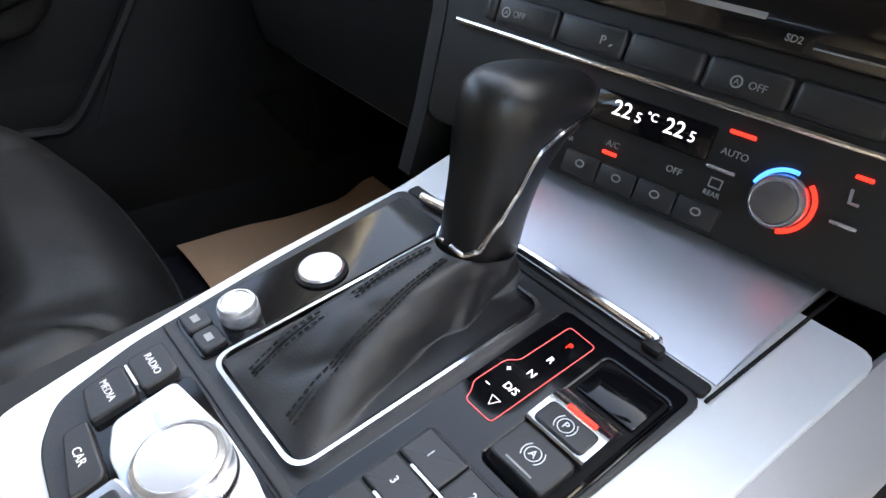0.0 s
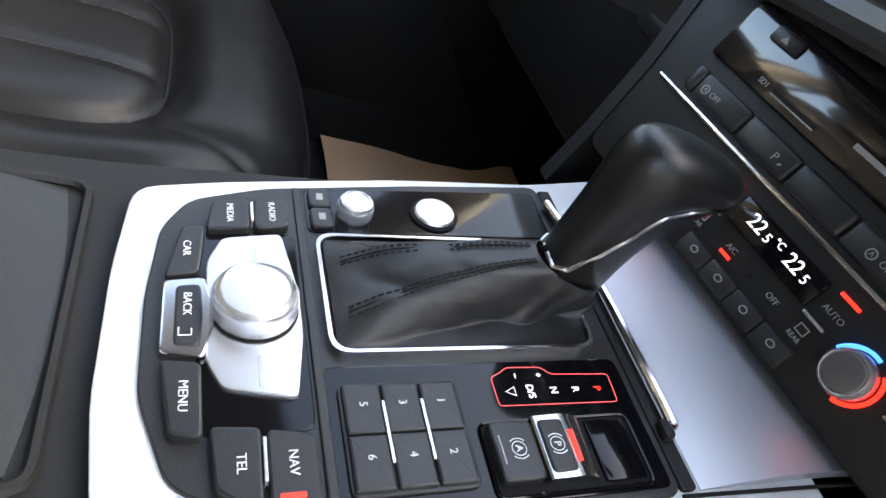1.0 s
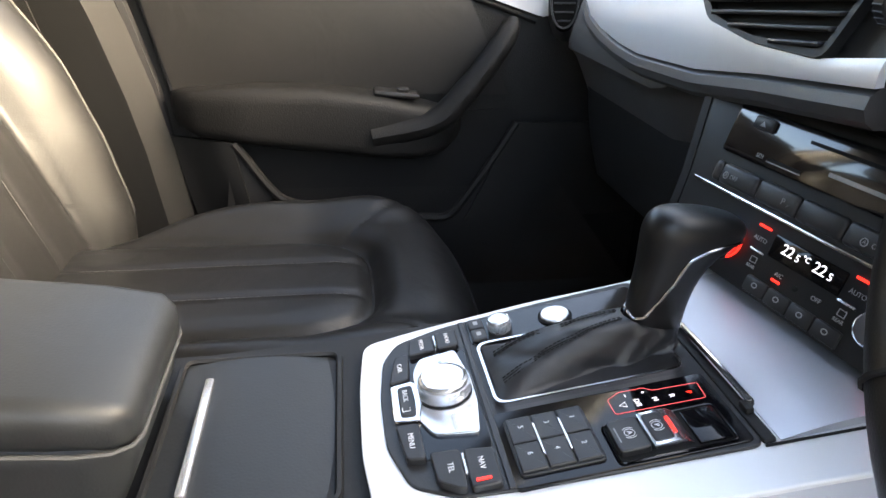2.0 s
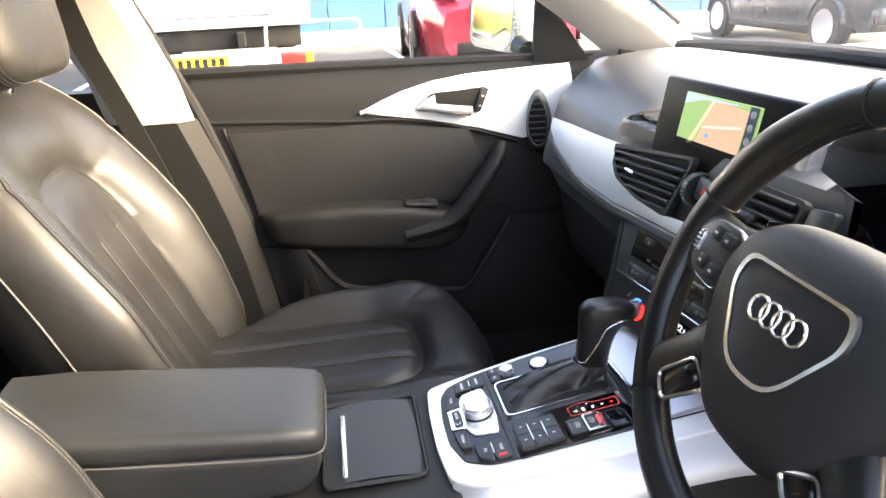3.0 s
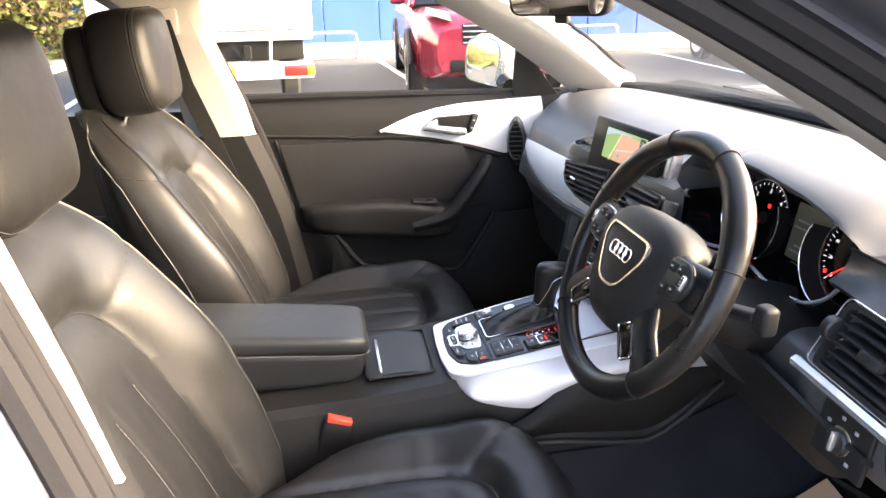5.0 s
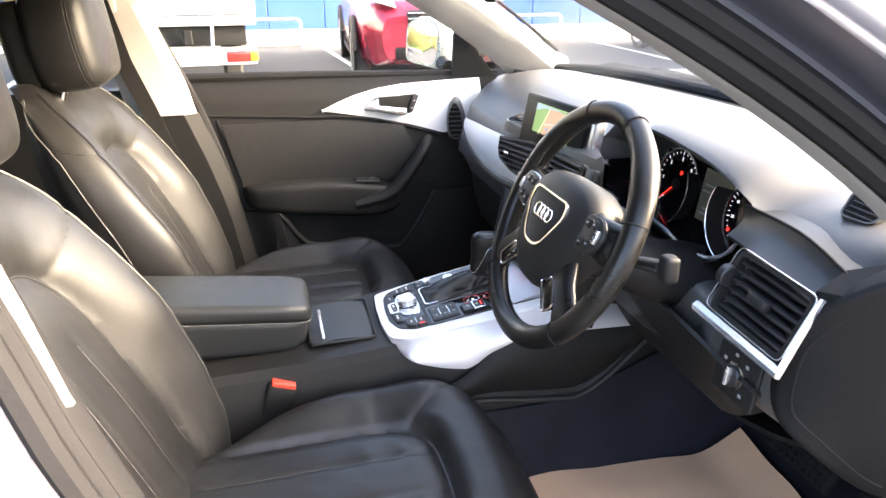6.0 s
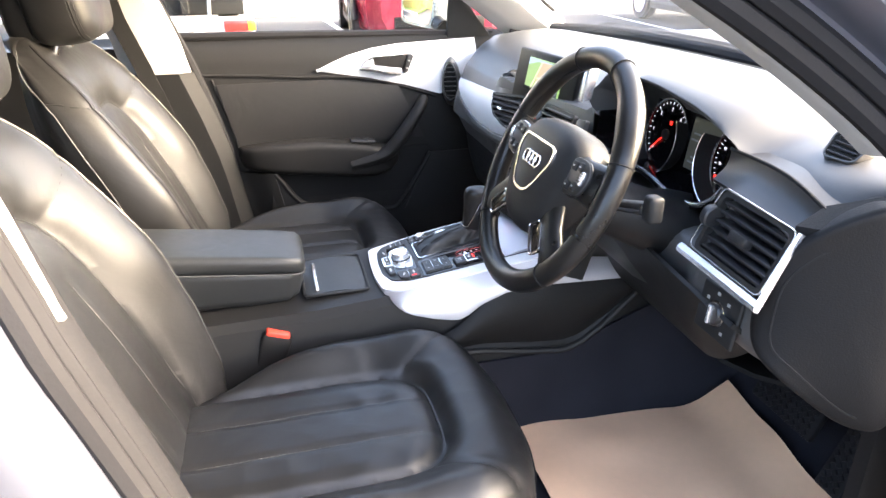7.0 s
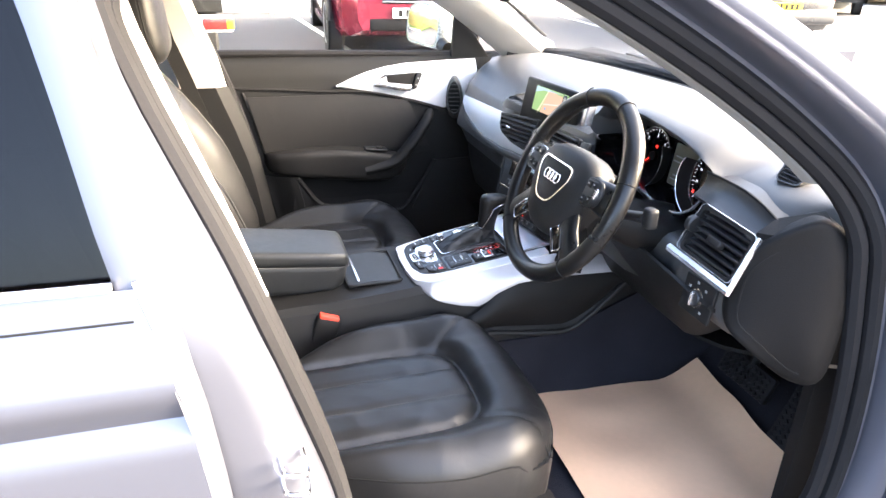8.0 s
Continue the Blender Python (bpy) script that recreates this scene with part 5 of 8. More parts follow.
# ---- centre stack ----
stack = thing("centre_stack", "black centre stack with climate controls and disc slot", "control panel")
ST = plane((0, 0.1295, 0.728), (1, 0.158, 0), (0, 0.32, 1))
part("panel", prism(rounded([(-0.146, -0.0445), (0.146, -0.0445), (0.152, 0.018), (0.168, 0.094), (-0.168, 0.094), (-0.152, 0.018)], 0.010), 0.02, 0.003, m=ST @ Matrix.Translation((0, 0, -0.020))), M_PLASTIC, stack, "matt black panel")
part("chrome_bar", rbox(0.286, 0.0032, 0.005, 0.0012, 2, (0.002, 0.0176, 0.001)), M_CHROME, stack, "slim satin chrome bar", m=ST)
disc_unit = part("disc_player", rbox(0.256, 0.040, 0.006, 0.003, 2, (0.002, 0.0665, 0.0)), mat("dark_disc_front", (0.006, 0.006, 0.007), 0.12, vary=0.03, rvary=0.01, scale=2500, coat=0.5), stack, "gloss black disc player front", m=ST)
part("slot", rbox(0.13, 0.0025, 0.001, 0, 1, (0.02, 0.076, 0.0033)), M_SHADOW, disc_unit, m=ST)
for xx in (-0.058, 0.072):
    part("slot", rbox(0.034, 0.002, 0.001, 0, 1, (xx, 0.0535, 0.0033)), M_SHADOW, disc_unit, m=ST)
    part("slot_edge", rbox(0.034, 0.0007, 0.001, 0, 1, (xx, 0.0517, 0.0034)), M_PRINT_DIM, disc_unit, m=ST)
part("eject_key", rbox(0.022, 0.010, 0.004, 0.002, 2, (-0.092, 0.077, 0.0035)), M_KEY, disc_unit, m=ST)
part("print", prism([(-0.095, 0.0745), (-0.089, 0.0745), (-0.092, 0.0785)], 0.0003, m=ST @ Matrix.Translation((0, 0, 0.0056))), M_PRINT_DIM, disc_unit)
part("print", rbox(0.050, 0.0030, 0.0004, 0, 1, (0.006, 0.0600, 0.0033)), M_PRINT_DIM, disc_unit, m=ST)
words("print", "SD1", 0.0046, M_PRINT_DIM, disc_unit, ST @ Matrix.Translation((-0.083, 0.0535, 0.0033)))
words("print", "SD2", 0.0046, M_PRINT_DIM, disc_unit, ST @ Matrix.Translation((0.046, 0.0535, 0.0033)))
for k in range(5):
    xx = -0.0928 + 0.0423 * k
    key = part("button", rbox(0.0416, 0.0170, 0.008, 0.0035, 3, (xx, 0.0305, 0.0)), M_KEY, stack, m=ST)
    if k in (0, 3):
        words("print", "OFF", 0.0050, M_PRINT_DIM, key, ST @ Matrix.Translation((xx + 0.006 if k else xx - 0.004, 0.0295, 0.0042)))
        cx_ = xx - 0.004 if k else xx - 0.013
        part("print", frame_ring([(0.003 * math.cos(t), 0.003 * math.sin(t)) for t in np.linspace(0, 6.28, 17)[:-1]], [(0.0022 * math.cos(t), 0.0022 * math.sin(t)) for t in np.linspace(0, 6.28, 17)[:-1]], 0.0003, ST @ Matrix.Translation((cx_, 0.0295, 0.0042))), M_PRINT_DIM, key)
        words("print", "A", 0.0036, M_PRINT_DIM, key, ST @ Matrix.Translation((cx_, 0.0295, 0.0042)))
    if k == 1:
        words("print", "P", 0.0068, M_PRINT_DIM, key, ST @ Matrix.Translation((xx + 0.008, 0.0300, 0.0042)))
        part("print", sweep([ST @ Vector((xx + 0.0125 + 0.0015 * j, 0.0280 + 0.0012 * j, 0.0042)) for j in (0, 1)], 0.0004, 4), M_PRINT_DIM, key)
for xx in (-0.1185, 0.1035):
    part("button_end", rbox(0.009 if xx < 0 else 0.012, 0.0170, 0.008, 0.0035, 3, (xx, 0.0305, 0.0)), M_KEY, stack, m=ST)
climate = part("climate_display", rbox(0.066, 0.0175, 0.003, 0.0015, 2, (-0.0025, -0.0012, 0.001)), M_PIANO, stack, "dark display reading the cabin temperatures", m=ST)
for xx in (-0.0190, 0.0105):
    words("figure", "22", 0.0112, M_DISPLAY, climate, ST @ Matrix.Translation((xx, 0.0, 0.0027)))
    words("figure", "5", 0.0076, M_DISPLAY, climate, ST @ Matrix.Translation((xx + 0.0098, -0.0012, 0.0027)))
words("figure", "\u00b0C", 0.0058, M_DISPLAY, climate, ST @ Matrix.Translation((-0.0022, 0.0015, 0.0027)))


def knob(xc):
    yk = -0.0144
    k = part("temperature_knob", turned([(0.0122, 0.0), (0.0122, 0.010), (0.0114, 0.0145), (0.0104, 0.0160), (0.0096, 0.0152), (0.0, 0.0152)], 40, ST @ Matrix.Translation((xc, yk, 0.0))), M_SILVER, stack, "silver rotary temperature knob")
    part("knob_cap", disc(0.0094, 0.001, 32, 0.0004, m=ST @ Matrix.Translation((xc, yk, 0.0152))), mat("dark_knob_cap", (0.16, 0.16, 0.17), 0.35, 0.7), k)
    bm = bmesh.new()
    for j in range(60):
        a = 2 * math.pi * j / 60
        rbox(0.0006, 0.0005, 0.008, 0, 1, (0, 0, 0), bm, Matrix.Translation((0.0122 * math.cos(a), 0.0122 * math.sin(a), 0.006)) @ Matrix.Rotation(a, 4, "Z"))
    part("knurl", bm, M_SILVER, k, m=ST @ Matrix.Translation((xc, yk, 0)), smooth=False)
    for m_, a0, a1 in ((M_BLUE, 165, 80), (M_LED, 50, -75)):
        part("light_arc", sweep([ST @ Vector((xc + 0.0142 * math.cos(radians(t)), yk + 0.0142 * math.sin(radians(t)), 0.002)) for t in np.linspace(a0, a1, 14)], 0.0011, 6), m_, k, "glowing scale")


knob(0.0695)
knob(-0.0755)
for xx, yy, w in ((0.042, 0.0078, 0.0127), (-0.048, 0.0078, 0.0127), (-0.018, -0.0233, 0.0085), (0.0965, 0.0067, 0.0075)):
    part("led", rbox(w, 0.0019, 0.001, 0.0004, 1, (xx, yy, 0.0012)), M_LED, stack, "glowing red light", m=ST)
for s in (-1, 1):
    xx = -0.003 + s * 0.045
    words("print", "AUTO", 0.0048, M_PRINT_DIM, stack, ST @ Matrix.Translation((xx, -0.0022, 0.0006)))
    part("rocker", rbox(0.0150, 0.0022, 0.003, 0.001, 2, (xx - s * 0.003, -0.0110, 0.001)), M_SILVER, stack, m=ST)
    words("print", "REAR", 0.0036, M_PRINT_DIM, stack, ST @ Matrix.Translation((xx - s * 0.003, -0.0235, 0.0006)))
    part("print", frame_ring(rect(xx - s * 0.003 - 0.0032, -0.0205, xx - s * 0.003 + 0.0032, -0.0155), rect(xx - s * 0.003 - 0.0026, -0.0199, xx - s * 0.003 + 0.0026, -0.0161), 0.0003, ST @ Matrix.Translation((0, 0, 0.0004))), M_PRINT_DIM, stack)
    part("rocker", rbox(0.012, 0.0022, 0.003, 0.001, 2, (-0.003 + s * 0.1, -0.0150, 0.001)), M_SILVER, stack, m=ST)
    part("print", sweep([ST @ Vector((-0.003 + s * (0.099 + dx_), dy_, 0.0006)) for dx_, dy_ in ((-0.002, 0.001), (-0.001, -0.005), (0.003, -0.005))], 0.0008, 4), M_PRINT_DIM, stack)
words("print", "A/C", 0.0046, M_PRINT_DIM, stack, ST @ Matrix.Translation((-0.018, -0.0185, 0.0006)))
words("print", "OFF", 0.0048, M_PRINT_DIM, stack, ST @ Matrix.Translation((0.0175, -0.0195, 0.0006)))
part("sensor", disc(0.0022, 0.001, 12, 0.0003, m=ST @ Matrix.Translation((-0.001, -0.0205, 0.0))), M_SHADOW, stack)
for k in range(4):
    xx = -0.0314 + 0.0225 * k
    key = part("button", rbox(0.0218, 0.0125, 0.004, 0.0015, 2, (xx, -0.0350, 0.0005)), M_KEY, stack, m=ST)
    part("print", frame_ring([(0.0028 * math.cos(t), 0.0022 * math.sin(t)) for t in np.linspace(0, 6.28, 13)[:-1]], [(0.0020 * math.cos(t), 0.0014 * math.sin(t)) for t in np.linspace(0, 6.28, 13)[:-1]], 0.0003, ST @ Matrix.Translation((xx, -0.0340, 0.0026))), M_PRINT_DIM, key)
for s in (-1, 1):
    part("stack_cheek", loft([[ST @ Vector((s * (x + dx), y, h)) for dx, h in ((0.0, 0.0), (0.014, -0.004), (0.030, -0.060), (-0.002, -0.050))] for x, y in ((0.145, -0.085), (0.146, -0.04), (0.152, 0.018), (0.168, 0.095))]), M_PLASTIC, stack, "black cheek beside the panel")


# ---- steering wheel ----
wheel = thing("steering_wheel", "black leather steering wheel with a silver-edged badge", "steering wheel")
WH = plane((0.355, 0.029, 0.914), (1, 0, 0), (0, 0.4297, 0.903))
RIM = 0.1645


def ring_pt(a, r, h=0.0):
    return WH @ Vector((r * math.cos(a), r * math.sin(a), h))


rings = []
for k in range(96):
    a = 2 * math.pi * k / 96
    g = 0.0162 + 0.0022 * sum(bump(((math.degrees(a) - c + 180) % 360 - 180), 13) for c in (38, 142))
    rings.append([WH @ Vector(((RIM + g * math.cos(t)) * math.cos(a), (RIM + g * math.cos(t)) * math.sin(a), g * 0.92 * math.sin(t))) for t in np.linspace(0, 2 * math.pi, 16, endpoint=False)])
rings.append(rings[0])
bm = loft(rings, True, False)
bmesh.ops.remove_doubles(bm, verts=bm.verts, dist=1e-6)
rim = part("rim", bm, M_RIM, wheel, "worn black leather rim", angle=80)
for d in (18, 70, 110, 162, 225, 315):
    a = radians(d)
    part("seam", sweep([WH @ Vector(((RIM + 0.0168 * math.cos(t)) * math.cos(a), (RIM + 0.0168 * math.cos(t)) * math.sin(a), 0.0158 * math.sin(t))) for t in np.linspace(0, 2 * math.pi, 17)[:-1]], 0.0011, 5, True), M_SHADOW, rim)
for a0, a1 in ((112, 160), (20, 68), (168, 222)):
    part("stitching", sweep([ring_pt(radians(t), RIM - 0.0165, 0.004 + 0.0014 * (k % 2)) for k, t in enumerate(np.linspace(a0, a1, 70))], 0.0009, 5), M_SHADOW, rim)

# airbag pad
def pad_outline(a):
    c, s = math.cos(a), math.sin(a)
    sg = lambda q, p: abs(q) ** p * (1 if q >= 0 else -1)
    y = 0.066 * sg(s, 0.72) if s > 0 else 0.092 * sg(s, 0.90)
    x = (0.097 - 0.022 * smooth(0.02, -0.08, y)) * sg(c, 0.72)
    return x, y


rings = []
for k, h in ((1.0, -0.030), (1.03, -0.012), (1.02, 0.006), (0.96, 0.016), (0.86, 0.023), (0.6, 0.029), (0.3, 0.031), (0.03, 0.0315)):
    rings.append([WH @ Vector((pad_outline(a)[0] * k, pad_outline(a)[1] * k, h)) for a in np.linspace(0, 2 * math.pi, 64, endpoint=False)])
part("airbag_pad", loft(rings), M_PLASTIC, wheel, "grained black airbag cover", angle=50)
shield = rounded([(-0.053, 0.034), (0.053, 0.034), (0.057, 0.012), (0.024, -0.042), (-0.024, -0.042), (-0.057, 0.012)], 0.020, 5)
shield_in = [(p[0] * 0.925, p[1] * 0.92) for p in shield]
badge = part("badge", frame_ring(shield, shield_in, 0.004, WH @ Matrix.Translation((0, 0.0, 0.030))), M_CHROME, wheel, "chrome shield-shaped badge frame")
part("badge_face", prism(shield_in, 0.002, 0.0005, m=WH @ Matrix.Translation((0, 0.0, 0.030))), M_PLASTIC, badge)
for k in range(4):
    c = Vector((-0.0186 + 0.0124 * k, 0.004, 0.0340))
    part("badge_ring", sweep([WH @ (c + Vector((0.0086 * math.cos(t), 0.0086 * math.sin(t), 0))) for t in np.linspace(0, 2 * math.pi, 25)[:-1]], 0.0013, 6, True), M_CHROME, badge)


def spoke(points, widths, thick, material, name, label=""):
    pts = spline([(*p, 0) for p in points], 6)
    ws = np.interp(np.linspace(0, 1, len(pts)), np.linspace(0, 1, len(widths)), widths)
    hs = np.interp(np.linspace(0, 1, len(pts)), np.linspace(0, 1, len(thick)), thick)
    rr = []
    for i, p in enumerate(pts):
        d = (pts[min(i + 1, len(pts) - 1)] - pts[max(i - 1, 0)]).normalized()
        s = Vector((-d.y, d.x, 0))
        rr.append([WH @ (p + s * ws[i] * math.cos(t) + Vector((0, 0, hs[i] + 0.011 * math.sin(t)))) for t in np.linspace(0, 2 * math.pi, 14, endpoint=False)])
    return part(name, loft(rr), material, wheel, label, angle=60)


for s in (-1, 1):
    sp = spoke([(s * 0.070, 0.012), (s * 0.105, 0.016), (s * 0.150, 0.016)], [0.034, 0.026, 0.030], [0.004, 0.006, 0.0], M_RIM, "spoke", "black spoke with switches")
    cell = [(s * x, y) for x, y in ((0.082, 0.038), (0.122, 0.040), (0.138, 0.022), (0.128, -0.006), (0.086, -0.012))]
    cell = rounded(cell if s > 0 else cell[::-1], 0.012, 4)
    pod = part("switch_pod", prism(cell, 0.006, 0.002, m=WH @ Matrix.Translation((0, 0, 0.014))), M_KEY, sp, "multifunction switch cluster")
    part("pod_ring", sweep([WH @ Vector((p[0], p[1], 0.017)) for p in cell], 0.0010, 6, True), M_CHROME if s < 0 else M_PLASTIC, pod)
    for dx, dy, w, h in ((0.095, 0.027, 0.014, 0.012), (0.111, 0.029, 0.011, 0.012), (0.096, 0.001, 0.014, 0.012), (0.113, 0.004, 0.011, 0.012)):
        key = part("switch", rbox(w, h, 0.005, 0.002, 2, (s * dx, dy, 0.0205)), M_PLASTIC, pod, m=WH)
        part("print", rbox(0.004, 0.002, 0.0004, 0, 1, (s * dx, dy, 0.0232)), M_PRINT_DIM, key, m=WH)
    roller = part("thumb_roller", rbox(0.007, 0.019, 0.009, 0.003, 2, (s * 0.125, 0.017, 0.021)), M_SILVER, pod, m=WH)
    for j in range(5):
        part("notch", rbox(0.0075, 0.0012, 0.0012, 0, 1, (s * 0.125, 0.010 + 0.0035 * j, 0.0256)), M_SHADOW, roller, m=WH)
    # lower arm with a chrome-lined gloss window on its inner side
    spoke([(s * 0.056, -0.034), (s * 0.090, -0.068), (s * 0.128, -0.108)], [0.030, 0.021, 0.028], [0.002, 0.003, 0.0], M_RIM, "spoke", "black lower spoke")
    win = [(s * x, y) for x, y in ((0.045, -0.074), (0.070, -0.060), (0.100, -0.092), (0.082, -0.107))]
    win = rounded(win if s > 0 else win[::-1], 0.006, 4)
    wp = part("window_plate", prism(win, 0.004, 0.001, m=WH @ Matrix.Translation((0, 0, 0.010))), M_PIANO, wheel, "gloss black plate in the lower spoke")
    part("window_trim", sweep([WH @ Vector((p[0], p[1], 0.0145)) for p in win], 0.0018, 6, True), M_CHROME, wp, "chrome line round the plate")
    part("paddle", prism([(s * 0.085, 0.060), (s * 0.125, 0.052), (s * 0.130, 0.010), (s * 0.090, 0.010)][::s], 0.005, 0.0015, m=WH @ Matrix.Translation((0, 0, -0.030))), M_PIANO, wheel, "black shift paddle")
part("hub", turned([(0.05, -0.09), (0.055, -0.03), (0.045, 0.0)], 28, WH), M_PLASTIC, wheel)

# ---- centre console ----
console = thing("centre_console", "centre console with aluminium surround and control buttons", "console")
CON = plane((0, 0, 0.6514), (1, 0, 0), (0, math.cos(radians(9.604)), math.sin(radians(9.604))))
CV = 1.0142


def cp(points):
    return [(x, y * CV) for x, y in points]


def plate(name, pts, h0, h1, material, parent, label="", r=0.001, corner=0.003, n=3):
    return part(name, prism(rounded(cp(pts), corner, n), h1 - h0, r, m=CON @ Matrix.Translation((0, 0, h0))), material, parent, label, angle=18)


def cbox(x0, y0, x1, y1):
    return [(x0, y0), (x1, y0), (x1, y1), (x0, y1)]


def con_z(y):
    return 0.6514 + 0.1692 * y


# tunnel body
def tunnel(y, top):
    return [(-0.150, y, 0.28), (-0.146, y, top - 0.09), (-0.128, y, top - 0.012), (-0.115, y, top), (0.112, y, top), (0.128, y, top - 0.012), (0.146, y, top - 0.09), (0.150, y, 0.28)]


part("tunnel", loft([tunnel(y, t) for y, t in ((-1.15, 0.56), (-0.70, 0.585), (-0.45, 0.597), (-0.30, 0.602), (-0.19, 0.612), (-0.05, 0.632), (0.06, 0.645), (0.12, 0.655), (0.30, 0.64), (0.60, 0.60), (0.80, 0.60))]), M_PLASTIC, console, "black console body", angle=30)
# surround
plate("surround", [(-0.086, -0.178), (-0.030, -0.183), (0.040, -0.184), (0.098, -0.178), (0.121, -0.150), (0.130, -0.05), (0.134, 0.060), (0.137, 0.125), (-0.122, 0.125), (-0.109, 0.050), (-0.105, -0.04), (-0.094, -0.135)], -0.010, 0.0015, M_ALU, console, "brushed aluminium console surround", 0.0012, 0.012, 4)


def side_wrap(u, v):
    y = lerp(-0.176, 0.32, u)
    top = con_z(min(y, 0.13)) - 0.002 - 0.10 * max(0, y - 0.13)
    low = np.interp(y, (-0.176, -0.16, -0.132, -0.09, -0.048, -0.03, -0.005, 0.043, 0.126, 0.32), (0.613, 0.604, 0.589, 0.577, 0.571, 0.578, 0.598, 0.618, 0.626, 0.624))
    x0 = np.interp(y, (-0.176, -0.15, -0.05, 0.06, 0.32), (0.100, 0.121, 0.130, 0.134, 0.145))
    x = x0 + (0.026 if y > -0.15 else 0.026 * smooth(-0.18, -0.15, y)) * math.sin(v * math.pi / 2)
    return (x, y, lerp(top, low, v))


# same aluminium as the surround; its darker colour stands in for shade
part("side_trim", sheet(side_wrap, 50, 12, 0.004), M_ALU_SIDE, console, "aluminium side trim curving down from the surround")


def side_pad(u, v):
    y = lerp(-0.20, 0.46, u)
    top = np.interp(y, (-0.20, -0.10, -0.055, -0.03, -0.005, 0.043, 0.126, 0.46), (0.51, 0.535, 0.555, 0.574, 0.596, 0.618, 0.627, 0.624))
    low = np.interp(y, (-0.20, 0.0, 0.093, 0.165, 0.20, 0.243, 0.319, 0.46), (0.505, 0.497, 0.482, 0.474, 0.485, 0.517, 0.590, 0.615))
    return (0.150 + 0.020 * math.sin(math.pi * min(1, 0.12 + v)) + 0.006 * bump(v - 0.96, 0.05), y, lerp(top, min(low, top - 0.004), v))


part("knee_pad", sheet(side_pad, 40, 16, 0.006), M_DOORPAD, console, "padded black side panel of the console")
part("pad_edge", sweep([Vector(side_pad(u, 1.0)) + Vector((0.002, 0, 0)) for u in np.linspace(0.2, 1, 30)], 0.007, 8), M_PLASTIC, console)

part("tunnel_carpet", sheet(lambda u, v: (0.156 + 0.055 * v ** 2.2, lerp(-0.25, 0.66, u), lerp(0.47 + 0.10 * smooth(0.10, 0.45, lerp(-0.25, 0.66, u)), 0.322 + 0.30 * smooth(0.45, 0.92, lerp(-0.25, 0.66, u)), v)), 40, 12, 0.006), M_CARPET, console, "dark carpet on the tunnel's side")

# black panel with the controls
panel = plate("control_panel", [(-0.076, -0.152), (-0.055, -0.164), (-0.010, -0.1685), (0.040, -0.168), (0.078, -0.156), (0.094, -0.128), (0.098, -0.08), (0.102, 0.050), (-0.104, 0.050), (-0.098, -0.03), (-0.088, -0.115)], 0.0, 0.0035, M_KEY, console, "satin black control panel", 0.001, 0.008, 4)
gloss = plate("gloss_insert", cbox(0.030, -0.097, 0.098, 0.046), 0.0, 0.0045, M_PIANO, console, "gloss black insert", 0.0006, 0.004)
plate("gloss_insert", [(-0.088, -0.095), (-0.054, -0.095), (-0.056, 0.044), (-0.096, 0.044)], 0.0, 0.0045, M_PIANO, console, "gloss black insert with start button", 0.0006, 0.004)
plate("gloss_insert", cbox(-0.052, -0.147, 0.060, -0.102), 0.0, 0.0042, M_PIANO, console, "gloss black insert round the rotary control", 0.0006, 0.006)
plate("divider", cbox(-0.088, -0.1008, 0.096, -0.0965), 0.0035, 0.0052, M_KEY, console, "", 0.0008, 0.001)


def ckey(name, pts, text="", size=0.006, at=None, h=0.0085, label="", parent=None, corner=0.003, tm=None):
    k = plate(name, pts, 0.003, h, M_KEY, parent or panel, label, 0.0012, corner)
    if text:
        c = at or (sum(p[0] for p in pts) / len(pts), sum(p[1] for p in pts) / len(pts))
        words("print", text, size, tm or M_PRINT, k, CON @ Matrix.Translation((c[0], c[1] * CV, h + 0.0001)))
    return k


ckey("button", [(-0.0735, -0.1235), (-0.0700, -0.1415), (-0.0495, -0.1440), (-0.0515, -0.1235)], "MEDIA", 0.0046, (-0.0615, -0.1330))
ckey("button", [(-0.0750, -0.1045), (-0.0735, -0.1215), (-0.0515, -0.1215), (-0.0535, -0.1050)], "RADIO", 0.0046, (-0.0635, -0.1130))
plate("light_bar", cbox(-0.0700, -0.1232, -0.0560, -0.1218), 0.004, 0.0092, M_SILVER, panel, "slim silver divider", 0.0003, 0.0003, 2)
ckey("button", [(-0.0515, -0.1545), (-0.0190, -0.1610), (-0.0210, -0.1465), (-0.0530, -0.1440)], "CAR", 0.0050, (-0.0360, -0.1520))
ckey("button", [(0.0262, -0.1605), (0.0600, -0.1560), (0.0620, -0.1440), (0.0282, -0.1450)], "MENU", 0.0052, (0.0440, -0.1515))
back = plate("back_key", [(-0.0170, -0.1610), (0.0225, -0.1610), (0.0255, -0.1440), (0.0035, -0.1392), (-0.0192, -0.1440)], 0.003, 0.0078, M_CHROME, panel, "chrome-framed back key", 0.001, 0.003)
ckey("button", [(-0.0130, -0.1560), (0.0195, -0.1560), (0.0205, -0.1455), (0.0035, -0.1445), (-0.0140, -0.1455)], "BACK", 0.0050, (-0.002, -0.1510), 0.0088, parent=back)
part("print", sweep([CON @ Vector((x, y * CV, 0.009)) for x, y in ((0.0110, -0.1540), (0.0150, -0.1540), (0.0150, -0.1490), (0.0115, -0.1490))], 0.0004, 4), M_PRINT, back)
ckey("button", [(0.0575, -0.1420), (0.0830, -0.1400), (0.0920, -0.1280), (0.0920, -0.1235), (0.0590, -0.1235)], "TEL", 0.0052, (0.0740, -0.1310))
